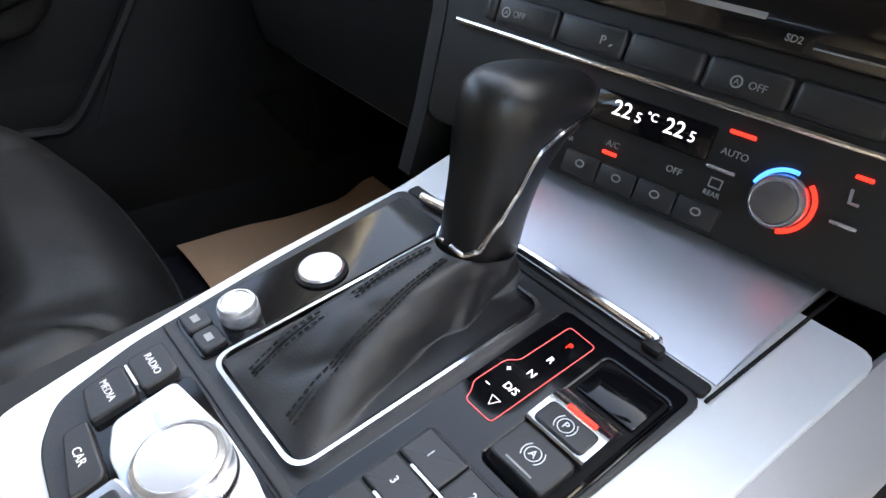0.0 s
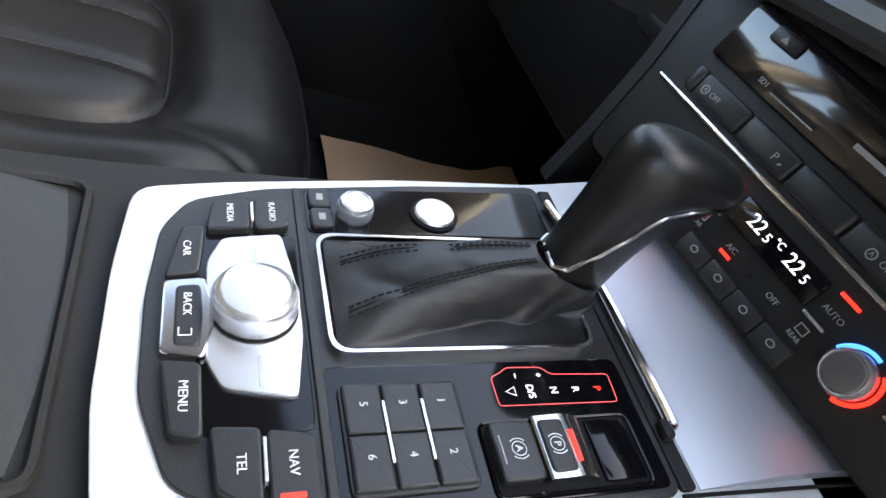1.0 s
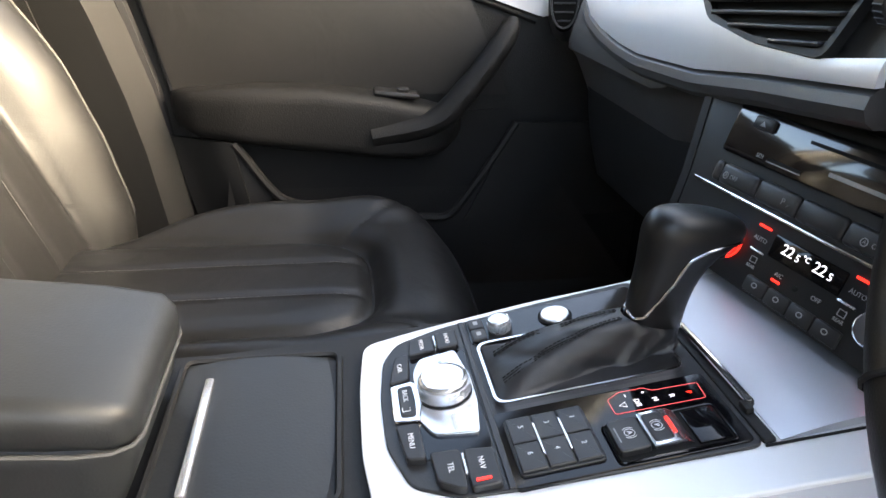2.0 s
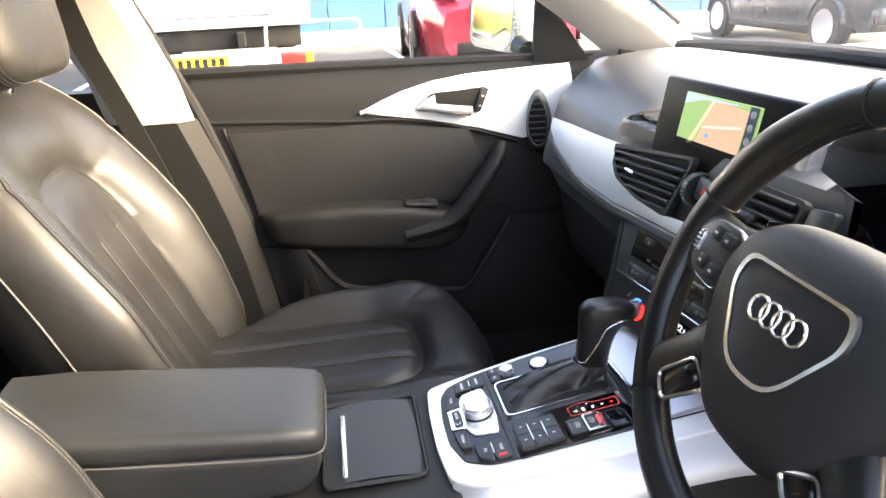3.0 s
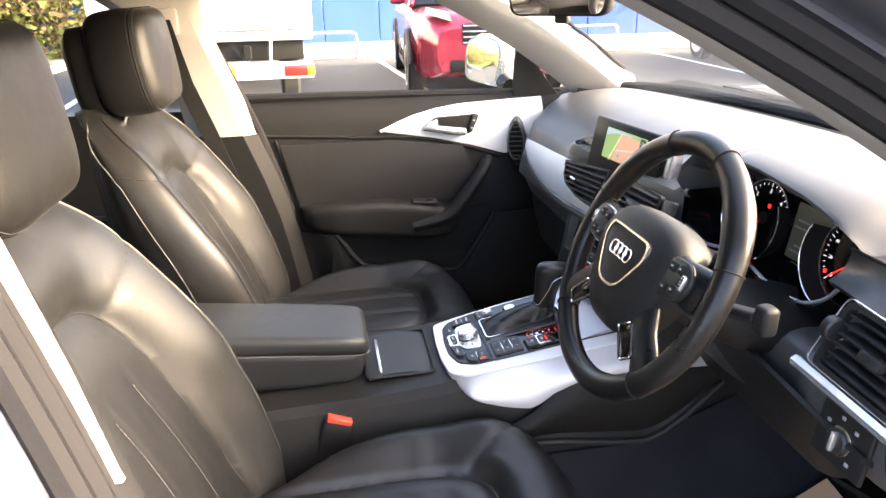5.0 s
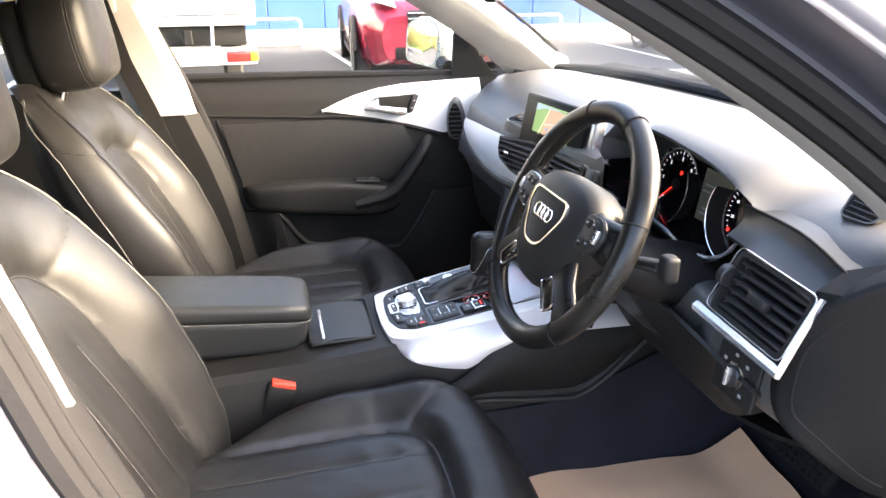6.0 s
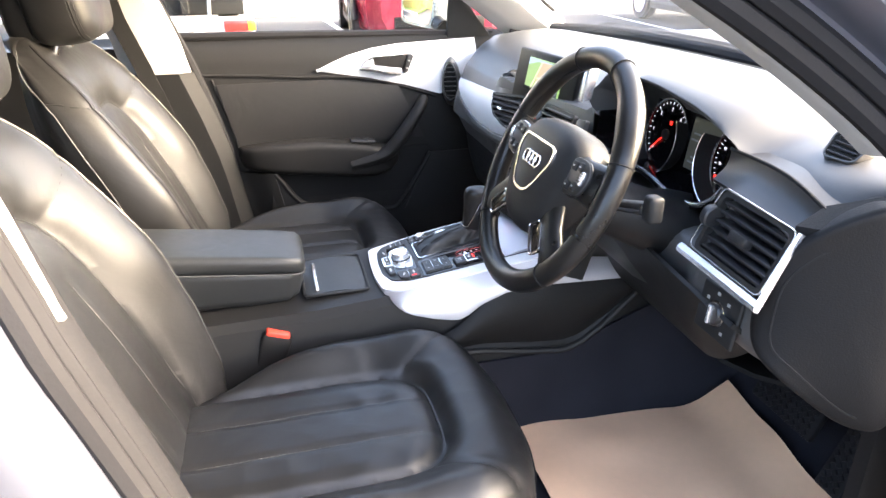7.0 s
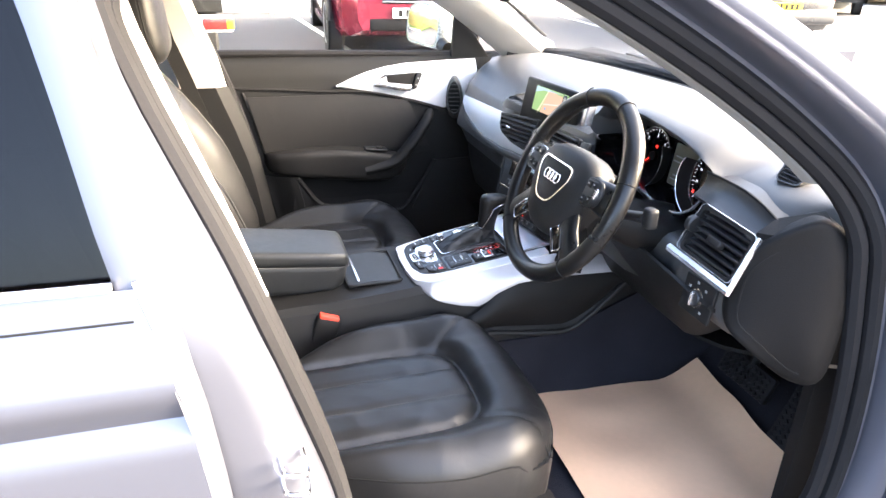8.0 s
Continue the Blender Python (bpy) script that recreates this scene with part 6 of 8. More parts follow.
ckey("button", [(0.0600, -0.1215), (0.0930, -0.1215), (0.0930, -0.1030), (0.0630, -0.1030)], "NAV", 0.0052, (0.0750, -0.1125))
plate("light_bar", cbox(0.0640, -0.1232, 0.0820, -0.1218), 0.004, 0.0092, M_SILVER, panel, "slim silver divider", 0.0003, 0.0003, 2)
plate("led", cbox(0.0870, -0.1180, 0.0892, -0.1090), 0.008, 0.0091, M_LED, panel, "glowing red light", 0.0002, 0.0003, 2)
# rotary control on a silver plate
ro = plate("rotary_plate", [(-0.046, -0.137), (-0.050, -0.109), (-0.012, -0.1035), (0.014, -0.1035), (0.046, -0.108), (0.040, -0.137), (0.026, -0.1435), (-0.030, -0.1435)], 0.003, 0.0065, M_SILVER, panel, "silver plate with four soft keys", 0.0008, 0.004)
for x in (-0.030, 0.032):
    plate("groove", cbox(x - 0.008, -0.1232, x + 0.008, -0.1205), 0.006, 0.0068, M_GALV, ro, "", 0.0002, 0.001, 2)
rk = CON @ Matrix.Translation((-0.001, -0.1235 * CV, 0.0065))
dialk = part("rotary_knob", turned([(0.0170, 0.0), (0.0178, 0.002), (0.0178, 0.010), (0.0170, 0.0125), (0.0150, 0.0140), (0.0142, 0.0134), (0.0, 0.0136)], 56, rk), M_SILVER, panel, "knurled silver rotary knob")
bm = bmesh.new()
for k in range(90):
    a = 2 * math.pi * k / 90
    rbox(0.0008, 0.0006, 0.008, 0, 1, (0, 0, 0), bm, Matrix.Translation((0.0183 * math.cos(a), 0.0183 * math.sin(a), 0.006)) @ Matrix.Rotation(a, 4, "Z"))
part("knurl", bm, M_SILVER, dialk, m=rk, smooth=False)
part("shadow_ring", turned([(0.0192, -0.001), (0.0192, 0.0008), (0.0165, 0.001)], 48, rk), M_SHADOW, dialk)
# volume knob, skip keys and start button
vk = CON @ Matrix.Translation((-0.068, -0.070 * CV, 0.0045))
vol = part("volume_knob", turned([(0.0088, 0), (0.0092, 0.001), (0.0092, 0.0085), (0.0084, 0.0105), (0.0072, 0.0108), (0.0068, 0.0102), (0, 0.0103)], 40, vk), M_SILVER, panel, "knurled silver volume knob")
bm = bmesh.new()
for k in range(54):
    a = 2 * math.pi * k / 54
    rbox(0.0006, 0.0005, 0.006, 0, 1, (0, 0, 0), bm, Matrix.Translation((0.0093 * math.cos(a), 0.0093 * math.sin(a), 0.0048)) @ Matrix.Rotation(a, 4, "Z"))
part("knurl", bm, M_SILVER, vol, m=vk, smooth=False)
for x0, x1 in ((-0.086, -0.0715), (-0.0705, -0.056)):
    k = ckey("button", cbox(x0, -0.0935, x1, -0.0815), h=0.0072)
    part("print", rbox(0.005, 0.0035, 0.0002, 0, 1, ((x0 + x1) / 2, -0.0875 * CV, 0.0074)), M_PRINT_DIM, k, m=CON)
sb = CON @ Matrix.Translation((-0.0708, -0.0247 * CV, 0.0045))
start = part("start_button", turned([(0.0118, 0), (0.0118, 0.0022), (0.0108, 0.0034), (0.0, 0.0038)], 40, sb), M_SILVER, panel, "round silver start button")
part("collar", turned([(0.0136, 0), (0.0136, 0.0012), (0.0119, 0.0016)], 40, sb), M_SHADOW, start)
# keypad
pad = plate("keypad", cbox(0.0400, -0.0925, 0.0905, -0.0405), 0.0045, 0.0062, M_KEY, panel, "six-key preset pad", 0.0006, 0.004)
digits = (("5", "3", "1"), ("6", "4", "2"))
for c in range(3):
    for r in range(2):
        x0, y0 = 0.0415 + 0.0239 * r, -0.0912 + 0.0166 * c
        ckey("button", cbox(x0, y0, x0 + 0.0234, y0 + 0.0161), digits[r][c], 0.0050, (x0 + 0.0100, y0 + 0.0080), 0.0082, parent=pad, corner=0.0012)
for c in (1, 2):
    y = -0.0912 + 0.0166 * c - 0.0003
    plate("light_bar", cbox(0.0505, y - 0.0007, 0.0785, y + 0.0007), 0.008, 0.0089, M_SILVER, pad, "slim silver divider", 0.0002, 0.0003, 2)
# gear display
GATE = [(0.0385, -0.0222), (0.0365, -0.0170), (0.0336, -0.0137), (0.0340, 0.0042), (0.0382, 0.0085), (0.0392, 0.0385), (0.0548, 0.0375), (0.0538, -0.0222)]
gate = rounded(cp(GATE), 0.002, 3)
gear = plate("gear_display", GATE, 0.0040, 0.0047, M_PIANO, panel, "lit gear position display", 0.0001, 0.002)
part("outline", sweep([CON @ Vector((*p, 0.0048)) for p in gate], 0.00018, 4, True), M_LED_SOFT, gear, "thin pink lit outline")
for text, y, m_ in (("P", 0.0295, M_LED), ("R", 0.0180, M_DISPLAY), ("N", 0.0068, M_DISPLAY), ("D/S", -0.0050, M_DISPLAY)):
    words("letter", text, 0.0050, m_, gear, CON @ Matrix.Translation((0.0470, y * CV, 0.0048)))
for text, x, y in (("+", 0.0384, 0.0017), ("\u2013", 0.0384, -0.0098)):
    words("letter", text, 0.0048, M_DISPLAY, gear, CON @ Matrix.Translation((x, y * CV, 0.0048)))
part("arrow", sweep([CON @ Vector((x, y * CV, 0.0048)) for x, y in ((0.0442, -0.0125), (0.0490, -0.0125), (0.0466, -0.0170))], 0.00025, 4, True), M_DISPLAY, gear)
# parking brake keys in their tray
plate("recess", cbox(0.0625, -0.0345, 0.0955, 0.0365), 0.0040, 0.0052, M_SHADOW, panel, "dark tray", 0.0005, 0.004)
part("recess_rim", sweep([CON @ Vector((*p, 0.0055)) for p in rounded(cp(cbox(0.0620, -0.0350, 0.0960, 0.0372)), 0.004, 3)], 0.0008, 5, True), M_PIANO, panel)
part("inner_tray", rbox(0.029, 0.021, 0.002, 0.001, 2, (0.079, 0.0245 * CV, 0.0058)), M_PIANO, panel, "gloss tray lined in black", m=CON)
ka = ckey("button", cbox(0.0640, -0.0330, 0.0912, -0.0135), h=0.0100, label="auto-hold key")
part("bar", rbox(0.013, 0.0008, 0.0003, 0, 1, (0.0775, -0.0300 * CV, 0.0101)), M_PRINT_DIM, ka, m=CON)
kp = part("brake_key", loft([[CON @ Vector((x, y * CV, h)) for y, h in ((-0.0128, 0.003), (-0.0128, 0.0100), (-0.0115, 0.0106), (0.0020, 0.0112), (0.0050, 0.0106), (0.0110, 0.0070), (0.0116, 0.003))] for x in (0.0632, 0.0640, 0.0915, 0.0923)]), M_CHROME, panel, "chrome-edged parking brake switch with a sloping front", angle=30)
ckey("button", cbox(0.0652, -0.0115, 0.0902, 0.0008), h=0.0116, parent=kp)
part("led", rbox(0.0145, 0.0022, 0.0012, 0.0003, 1, (0.0785, 0.0027 * CV, 0.0112)), M_LED, kp, "glowing red light", m=CON)
for yc2, t in ((-0.0225, "A"), (-0.0055, "P")):
    h = 0.0102 if t == "A" else 0.0118
    tgt = ka if t == "A" else kp
    words("print", t, 0.0045, M_PRINT, tgt, CON @ Matrix.Translation((0.0775, yc2 * CV, h)))
    part("print", sweep([CON @ Vector((0.0775 + 0.0032 * math.cos(a), yc2 * CV + 0.0032 * math.sin(a), h)) for a in np.linspace(0, 2 * math.pi, 25)[:-1]], 0.00025, 4, True), M_PRINT, tgt)
    for s in (-1, 1):
        part("print", sweep([CON @ Vector((0.0775 + s * 0.0046 * math.cos(a), yc2 * CV + 0.0046 * math.sin(a), h)) for a in np.linspace(-0.8, 0.8, 9)], 0.00025, 4), M_PRINT, tgt)
# ribbed tray cover ahead of the controls, rising to the stack
def cover(u, v):
    y = lerp(0.060, 0.165, v)
    return (lerp(-0.085, 0.100, u), y, con_z(y) + 0.0022 + 0.006 * math.sin(math.pi * v) * (1 - 0.3 * v))


part("tray_cover", sheet(cover, 12, 16, 0.006), M_ALU_WEAVE, console, "ribbed aluminium sliding tray cover")
part("cover_handle", sweep(spline([CON @ Vector((x, y * CV, 0.008)) for x, y in ((-0.084, 0.049), (-0.03, 0.0565), (0.03, 0.0585), (0.066, 0.0585), (0.072, 0.057))], 6), 0.0024, 8), M_CHROME, console, "chrome edge of the sliding cover")
part("cover_stop", rbox(0.010, 0.006, 0.006, 0.002, 2, (0.072, 0.0545 * CV, 0.006)), M_PLASTIC, console, m=CON)
plate("front_strip", cbox(-0.100, 0.050, 0.100, 0.058), 0.0, 0.0040, M_PLASTIC, console, "", 0.001, 0.002)
part("joint", sweep([CON @ Vector((0.102 + 0.004 * t, (0.05 + 0.11 * t) * CV, 0.0022)) for t in np.linspace(0, 1, 8)], 0.0010, 5), M_SHADOW, console)

# rear part: cup holder lid and armrest
part("lid_bed", prism(rounded([(-0.105, -0.330), (0.088, -0.330), (0.090, -0.190), (-0.103, -0.188)], 0.01), 0.014, 0.004, m=Matrix.Translation((0, 0, 0.5965)) @ Matrix.Rotation(radians(2), 4, "X")), M_PLASTIC, console, "black frame round the lid")
part("lid_rim", sweep([(x, y, 0.611 + 0.02 * (y + 0.3)) for x, y in rounded([(-0.094, -0.318), (0.069, -0.318), (0.071, -0.199), (-0.093, -0.197)], 0.01, 4)], 0.0028, 6, True), M_PLASTIC, console)
lid = part("cup_holder_lid", sheet(lambda u, v: (lerp(-0.090, 0.065, u), lerp(-0.316, -0.201 - 0.006 * (2 * u - 1) ** 2, v), 0.609 + 0.0045 * math.sin(math.pi * v) + 0.02 * (lerp(-0.316, -0.201, v) + 0.3)), 16, 12, 0.006), M_LEATHER_LID, console, "smooth black cup holder lid")
part("lid_strip", rbox(0.120, 0.0065, 0.006, 0.002, 2, (-0.002, -0.294, 0.614)), M_SILVER, lid, "satin silver grip strip")

armrest = thing("armrest", "padded black leather centre armrest with a stitched edge", "armrest")
AR = Matrix.Translation((-0.012, -0.312, 0.66)) @ Matrix.Rotation(radians(-6.0), 4, "X") @ Matrix.Translation((0, 0, -0.66))


def arm_ring(y, w, zb, zt, r):
    return [(a, y, b) for a, b in rounded(rect(-w, zb, w, zt), r, 5)]


part("cushion", loft([arm_ring(y, w, zb, zt, r) for y, w, zb, zt, r in ((0.0, 0.056, 0.652, 0.668, 0.007), (-0.004, 0.066, 0.651, 0.675, 0.010), (-0.014, 0.073, 0.650, 0.681, 0.013), (-0.05, 0.076, 0.650, 0.684, 0.014), (-0.15, 0.077, 0.650, 0.685, 0.014), (-0.30, 0.078, 0.650, 0.685, 0.014), (-0.37, 0.076, 0.650, 0.680, 0.013))]), M_LEATHER_LID, armrest, m=AR, angle=70)
part("base", loft([arm_ring(y, w, zb, zt, r) for y, w, zb, zt, r in ((-0.003, 0.052, 0.628, 0.656, 0.010), (-0.010, 0.066, 0.606, 0.656, 0.014), (-0.030, 0.072, 0.593, 0.656, 0.016), (-0.10, 0.0745, 0.585, 0.656, 0.016), (-0.30, 0.0755, 0.575, 0.656, 0.016), (-0.37, 0.0735, 0.57, 0.656, 0.016))]), M_LEATHER_LID, armrest, m=AR, angle=70)
part("stitching", sweep([AR @ Vector((x, y, 0.653)) for x, y in ((0.0785, -0.36), (0.0785, -0.20), (0.0780, -0.10), (0.0765, -0.030), (0.073, -0.012), (0.066, -0.003), (0.056, 0.0005), (-0.056, 0.0005), (-0.066, -0.003), (-0.073, -0.012), (-0.0765, -0.03), (-0.078, -0.2), (-0.078, -0.36))], 0.0015, 5), M_STITCH, armrest)
part("riser", rbox(0.12, 0.26, 0.06, 0.01, 2, (-0.012, -0.50, 0.60)), M_PLASTIC, armrest)

# ---- gear lever ----
lever = thing("gear_lever", "black leather gear lever with a chrome strip and soft gaiter", "gear lever")
GX = -0.013
SEC = [(0.0255, 0.666, 0.0130, 0.0205), (0.0260, 0.680, 0.0140, 0.0205), (0.0275, 0.700, 0.0150, 0.0208), (0.0305, 0.718, 0.0165, 0.0222), (0.0350, 0.734, 0.0185, 0.0265), (0.0410, 0.746, 0.0202, 0.0325), (0.0448, 0.754, 0.0205, 0.0345), (0.0460, 0.7600, 0.0184, 0.0322), (0.0460, 0.7640, 0.0140, 0.0258), (0.0460, 0.7660, 0.0070, 0.0140)]
secs = spline([(a, b, c) for a, b, c, d in SEC], 4), spline([(d, 0, 0) for a, b, c, d in SEC], 4)


def lever_pt(i, t, grow=0.0):
    yc, z, hx = secs[0][i]
    hy = secs[1][i].x
    c, s = math.cos(t), math.sin(t)
    sg = lambda q, p: abs(q) ** p * (1 if q >= 0 else -1)
    return Vector((GX + (hx + grow) * sg(c, 0.75), yc + (hy + grow) * sg(s, 0.85), z - 0.09 * (hy * sg(s, 0.85)) - (0.001 * max(0, s) if z > 0.74 else 0)))


part("grip", loft([[lever_pt(i, t) for t in np.linspace(0, 2 * math.pi, 32, endpoint=False)] for i in range(len(secs[0]))]), M_RIM, lever, "smooth black leather grip", angle=70)
def lever_at(q, t, grow):
    i = min(int(q), len(secs[0]) - 2)
    return lever_pt(i, t, grow).lerp(lever_pt(i + 1, t, grow), q - i)


STRIP = [(5.6, -1.50), (5.2, -1.05), (5.8, -0.62), (8.8, -0.25), (12, -0.05), (16.8, 0.0), (19, 0.15), (20.5, 0.40), (21.5, 0.80), (21.8, 1.35)]
for s in (-1, 1):
    way = [(lerp(a[0], b[0], k / 6), lerp(a[1], b[1], k / 6)) for a, b in zip(STRIP, STRIP[1:]) for k in range(6)]
    part("chrome_strip", sweep([lever_at(q, t if s > 0 else math.pi - t, 0.0003) for q, t in way], 0.0014, 8), M_DARK_CHROME, lever, "slim dark chrome strip")
part("release_button", rbox(0.018, 0.008, 0.012, 0.003, 3, (GX, 0.064, 0.737)), M_KEY, lever)
# frame and gaiter
fr_o = rounded(cp(cbox(-0.0500, -0.0930, 0.0250, 0.0385)), 0.010, 6)
fr_i = [(lerp(-0.0125, x, 0.955), lerp(-0.0276, y, 0.972)) for x, y in fr_o]
part("frame", frame_ring(fr_o, fr_i, 0.0045, CON @ Matrix.Translation((0, 0, 0.0035))), M_CHROME, lever, "satin chrome frame round the gaiter")


def gaiter(k, t):
    a = 2 * math.pi * k / 96
    # a point on the frame at that angle
    d = Vector((math.cos(a), math.sin(a) * 1.6))
    hx, hy = 0.0345, 0.0628
    q = max(abs(d.x) / hx, abs(d.y) / hy)
    base = Vector((-0.0125 + d.x / q, -0.0276 + d.y / q))
    p0 = CON @ Vector((base.x, base.y, 0.006))
    neck = Vector((GX + 0.0165 * math.cos(a), 0.0240 + 0.0215 * math.sin(a), 0.683 - 0.004 * math.sin(a)))
    rear = max(0.0, -math.sin(a))
    ridge = smooth(0.58, 0.92, rear)
    over = max(0.0, math.sin(a))
    flat = p0.lerp(neck, lerp(t, 1 - (1 - t) ** 1.9, 1 - ridge))
    rise = lerp(0.10 * t + 0.90 * smooth(0.26, 1.02, t) ** 1.1, t ** 0.88, ridge)
    p = Vector((flat.x, flat.y, lerp(p0.z, neck.z, rise)))
    swell = math.sin(math.pi * t)
    fold = 0.0028 * noise.noise((2.2 * math.cos(a), 2.2 * math.sin(a), 2.6 * t)) + 0.0022 * math.sin(4 * a + 7 * t) * (1 - ridge)
    crease = -0.0028 * bump(t - 0.30 - 0.18 * math.sin(2.5 * a), 0.07) - 0.0012 * bump(t - 0.66 + 0.10 * math.sin(3 * a), 0.05)
    out = Vector((math.cos(a), math.sin(a), 0.6)).normalized()
    q = p + Vector((0, 0, 0.0045 * ridge * swell)) + out * (fold + crease + 0.0025 * ridge) * swell
    q.z = max(q.z, con_z(q.y) + 0.0055)
    return q


bm = loft([[gaiter(k, t) for k in range(96)] for t in np.linspace(0, 1, 40)], True, False)
g = part("gaiter", bm, M_BOOT, lever, "creased soft leather gaiter", angle=80)
for a0, turn in ((-1.95, 0.10), (-1.15, -0.10)):
    for off in (-0.06, 0.06):
        line = [gaiter(96 * ((a0 + off + turn * t) / (2 * math.pi)), t) + Vector((0.0002, 0, 0.0008)) for t in np.linspace(0.06, 0.97, 85)]
        st = bmesh.new()
        for i in range(0, 82, 3):
            sweep([line[i], line[i + 2]], 0.00055, 4, bm=st)
        part("stitching", st, M_SHADOW, g, "dark double stitching")
    part("seam", sweep([gaiter(96 * ((a0 + turn * t) / (2 * math.pi)), t) + Vector((0, 0, 0.0002)) for t in np.linspace(0.06, 0.97, 50)], 0.0005, 4), M_SHADOW, g)

# ---- passenger door ----
door = thing("passenger_door", "closed passenger door with black padded panel and silver trim", "car door")
DZ = (0.36, 0.45, 0.60, 0.72, 0.87, 0.93, 0.955, 0.975, 0.988)
DX = (-0.700, -0.700, -0.708, -0.716, -0.725, -0.732, -0.742, -0.756, -0.775)


def door_x(z):
    return float(np.interp(z, DZ, DX))


def door_rear(z):
    return float(np.interp(z, (0.36, 0.50, 0.70, 0.91, 0.99), (-0.425, -0.452, -0.492, -0.557, -0.590)))


part("panel", sheet(lambda u, v: (door_x(lerp(0.36, 0.988, v)), lerp(door_rear(lerp(0.36, 0.988, v)), 0.34, u), lerp(0.36, 0.988, v)), 30, 60, 0.03), M_DOORPAD, door, "black padded upper panel", m=LEFT)
part("sill_strip", sweep(spline([(-0.772, y, z) for y, z in ((-0.60, 0.992), (-0.3, 0.988), (0.0, 0.982), (0.27, 0.975))], 6), 0.012, 8), M_RUBBER, door, "black window sill seal", m=LEFT)


def trim_top(y):
    return float(np.interp(y, (-0.245, -0.20, -0.157, -0.09, -0.02, 0.118, 0.24), (0.899, 0.919, 0.935, 0.951, 0.960, 0.966, 0.970)))


def trim_low(y):
    return float(np.interp(y, (-0.245, -0.18, -0.10, 0.0, 0.10, 0.16, 0.24), (0.896, 0.886, 0.873, 0.850, 0.820, 0.835, 0.90)))


trim = part("trim", sheet(lambda u, v: (door_x(lerp(trim_low(lerp(-0.245, 0.21, u)), trim_top(lerp(-0.245, 0.21, u)), v)) + 0.005 + 0.006 * math.sin(math.pi * v), lerp(-0.245, 0.21, u), lerp(trim_low(lerp(-0.245, 0.21, u)), trim_top(lerp(-0.245, 0.21, u)), v)), 50, 12, 0.006), M_ALU, door, "brushed aluminium trim sweeping forward", m=LEFT)
SIDE = plane((-0.720, 0, 0), (0, 1, 0), (0, 0, 1))
hole = rounded([(-0.131, 0.899), (0.001, 0.881), (0.026, 0.936), (-0.097, 0.931)], 0.012, 5)
rc = part("handle_recess", prism(hole, 0.003, 0.001, m=LEFT @ SIDE @ Matrix.Translation((0, 0, 0.002))), M_SHADOW, door, "dark recess behind the door handle")
part("recess_edge", sweep([LEFT @ SIDE @ Vector((*p, 0.005)) for p in hole], 0.0022, 6, True), M_SILVER, rc)
part("door_handle", sweep(spline([LEFT @ SIDE @ Vector(p) for p in ((-0.128, 0.899, 0.004), (-0.095, 0.900, 0.014), (-0.05, 0.893, 0.018), (-0.015, 0.888, 0.012))], 6), [0.004 + 0.0005 * min(k, 10) for k in range(19)], 10, flat=1.2), M_SILVER, door, "satin chrome door handle")
part("handle_web", prism([(-0.128, 0.900), (-0.085, 0.893), (-0.090, 0.926), (-0.108, 0.918)], 0.004, 0.001, m=LEFT @ SIDE @ Matrix.Translation((0, 0, 0.006))), M_SILVER, door)
sw = part("lock_switch", prism(rounded([(-0.008, 0.884), (0.006, 0.884), (0.026, 0.932), (0.008, 0.932)], 0.004), 0.006, 0.0015, m=LEFT @ SIDE @ Matrix.Translation((0, 0, 0.004))), M_KEY, door, "black lock switch")
for z in (0.897, 0.917):
    part("print", rbox(0.006, 0.004, 0.0005, 0, 1, (0.006 + 0.3 * (z - 0.9), z, 0.0105)), M_PRINT_DIM, sw, m=LEFT @ SIDE)
part("crease", sweep([(door_x(z) + 0.003, y, z) for y, z in [(p.y, p.z) for p in spline([(0, -0.545, 0.898), (0, -0.40, 0.890), (0, -0.28, 0.882), (0, -0.18, 0.879), (0, -0.09, 0.866), (0, 0.0, 0.843), (0, 0.09, 0.813)], 6)]], 0.0042, 8), M_SHADOW, door, m=LEFT)
part("insert", sheet(lambda u, v: (door_x(lerp(0.70, 0.872, v)) + 0.004 + 0.004 * math.sin(math.pi * v), lerp(lerp(-0.470, -0.512, v), lerp(0.05, -0.02, v), u), lerp(0.70, 0.872 - 0.06 * max(0, u - 0.6), v)), 20, 14, 0.005), leather("grained_door_leather", (0.012, 0.0116, 0.0112), 0.5, 0.1, 500, 0.28), door, "grained dark leather door insert", m=LEFT)
part("side_seam", sweep([(door_x(z) + 0.004, y, z) for y, z in ((-0.522, 0.885), (-0.495, 0.79), (-0.474, 0.70))], 0.0035, 6), M_PLASTIC, door, m=LEFT)
# armrest with grab handle
ar = []
for y, x1, z0, z1 in ((-0.475, -0.700, 0.668, 0.702), (-0.462, -0.672, 0.650, 0.706), (-0.43, -0.655, 0.640, 0.710), (-0.35, -0.648, 0.628, 0.716), (-0.25, -0.645, 0.618, 0.716), (-0.16, -0.645, 0.608, 0.706), (-0.10, -0.648, 0.606, 0.694), (-0.06, -0.658, 0.614, 0.684), (-0.035, -0.685, 0.628, 0.678), (-0.02, -0.718, 0.642, 0.668)):
    ar.append([(a, y, b) for a, b in rounded([(-0.73, z0), (x1, z0), (x1, z1), (-0.73, z1)], 0.022, 5)])
part("armrest", loft(ar), M_DOORPAD, door, "padded black armrest", m=LEFT, angle=70)
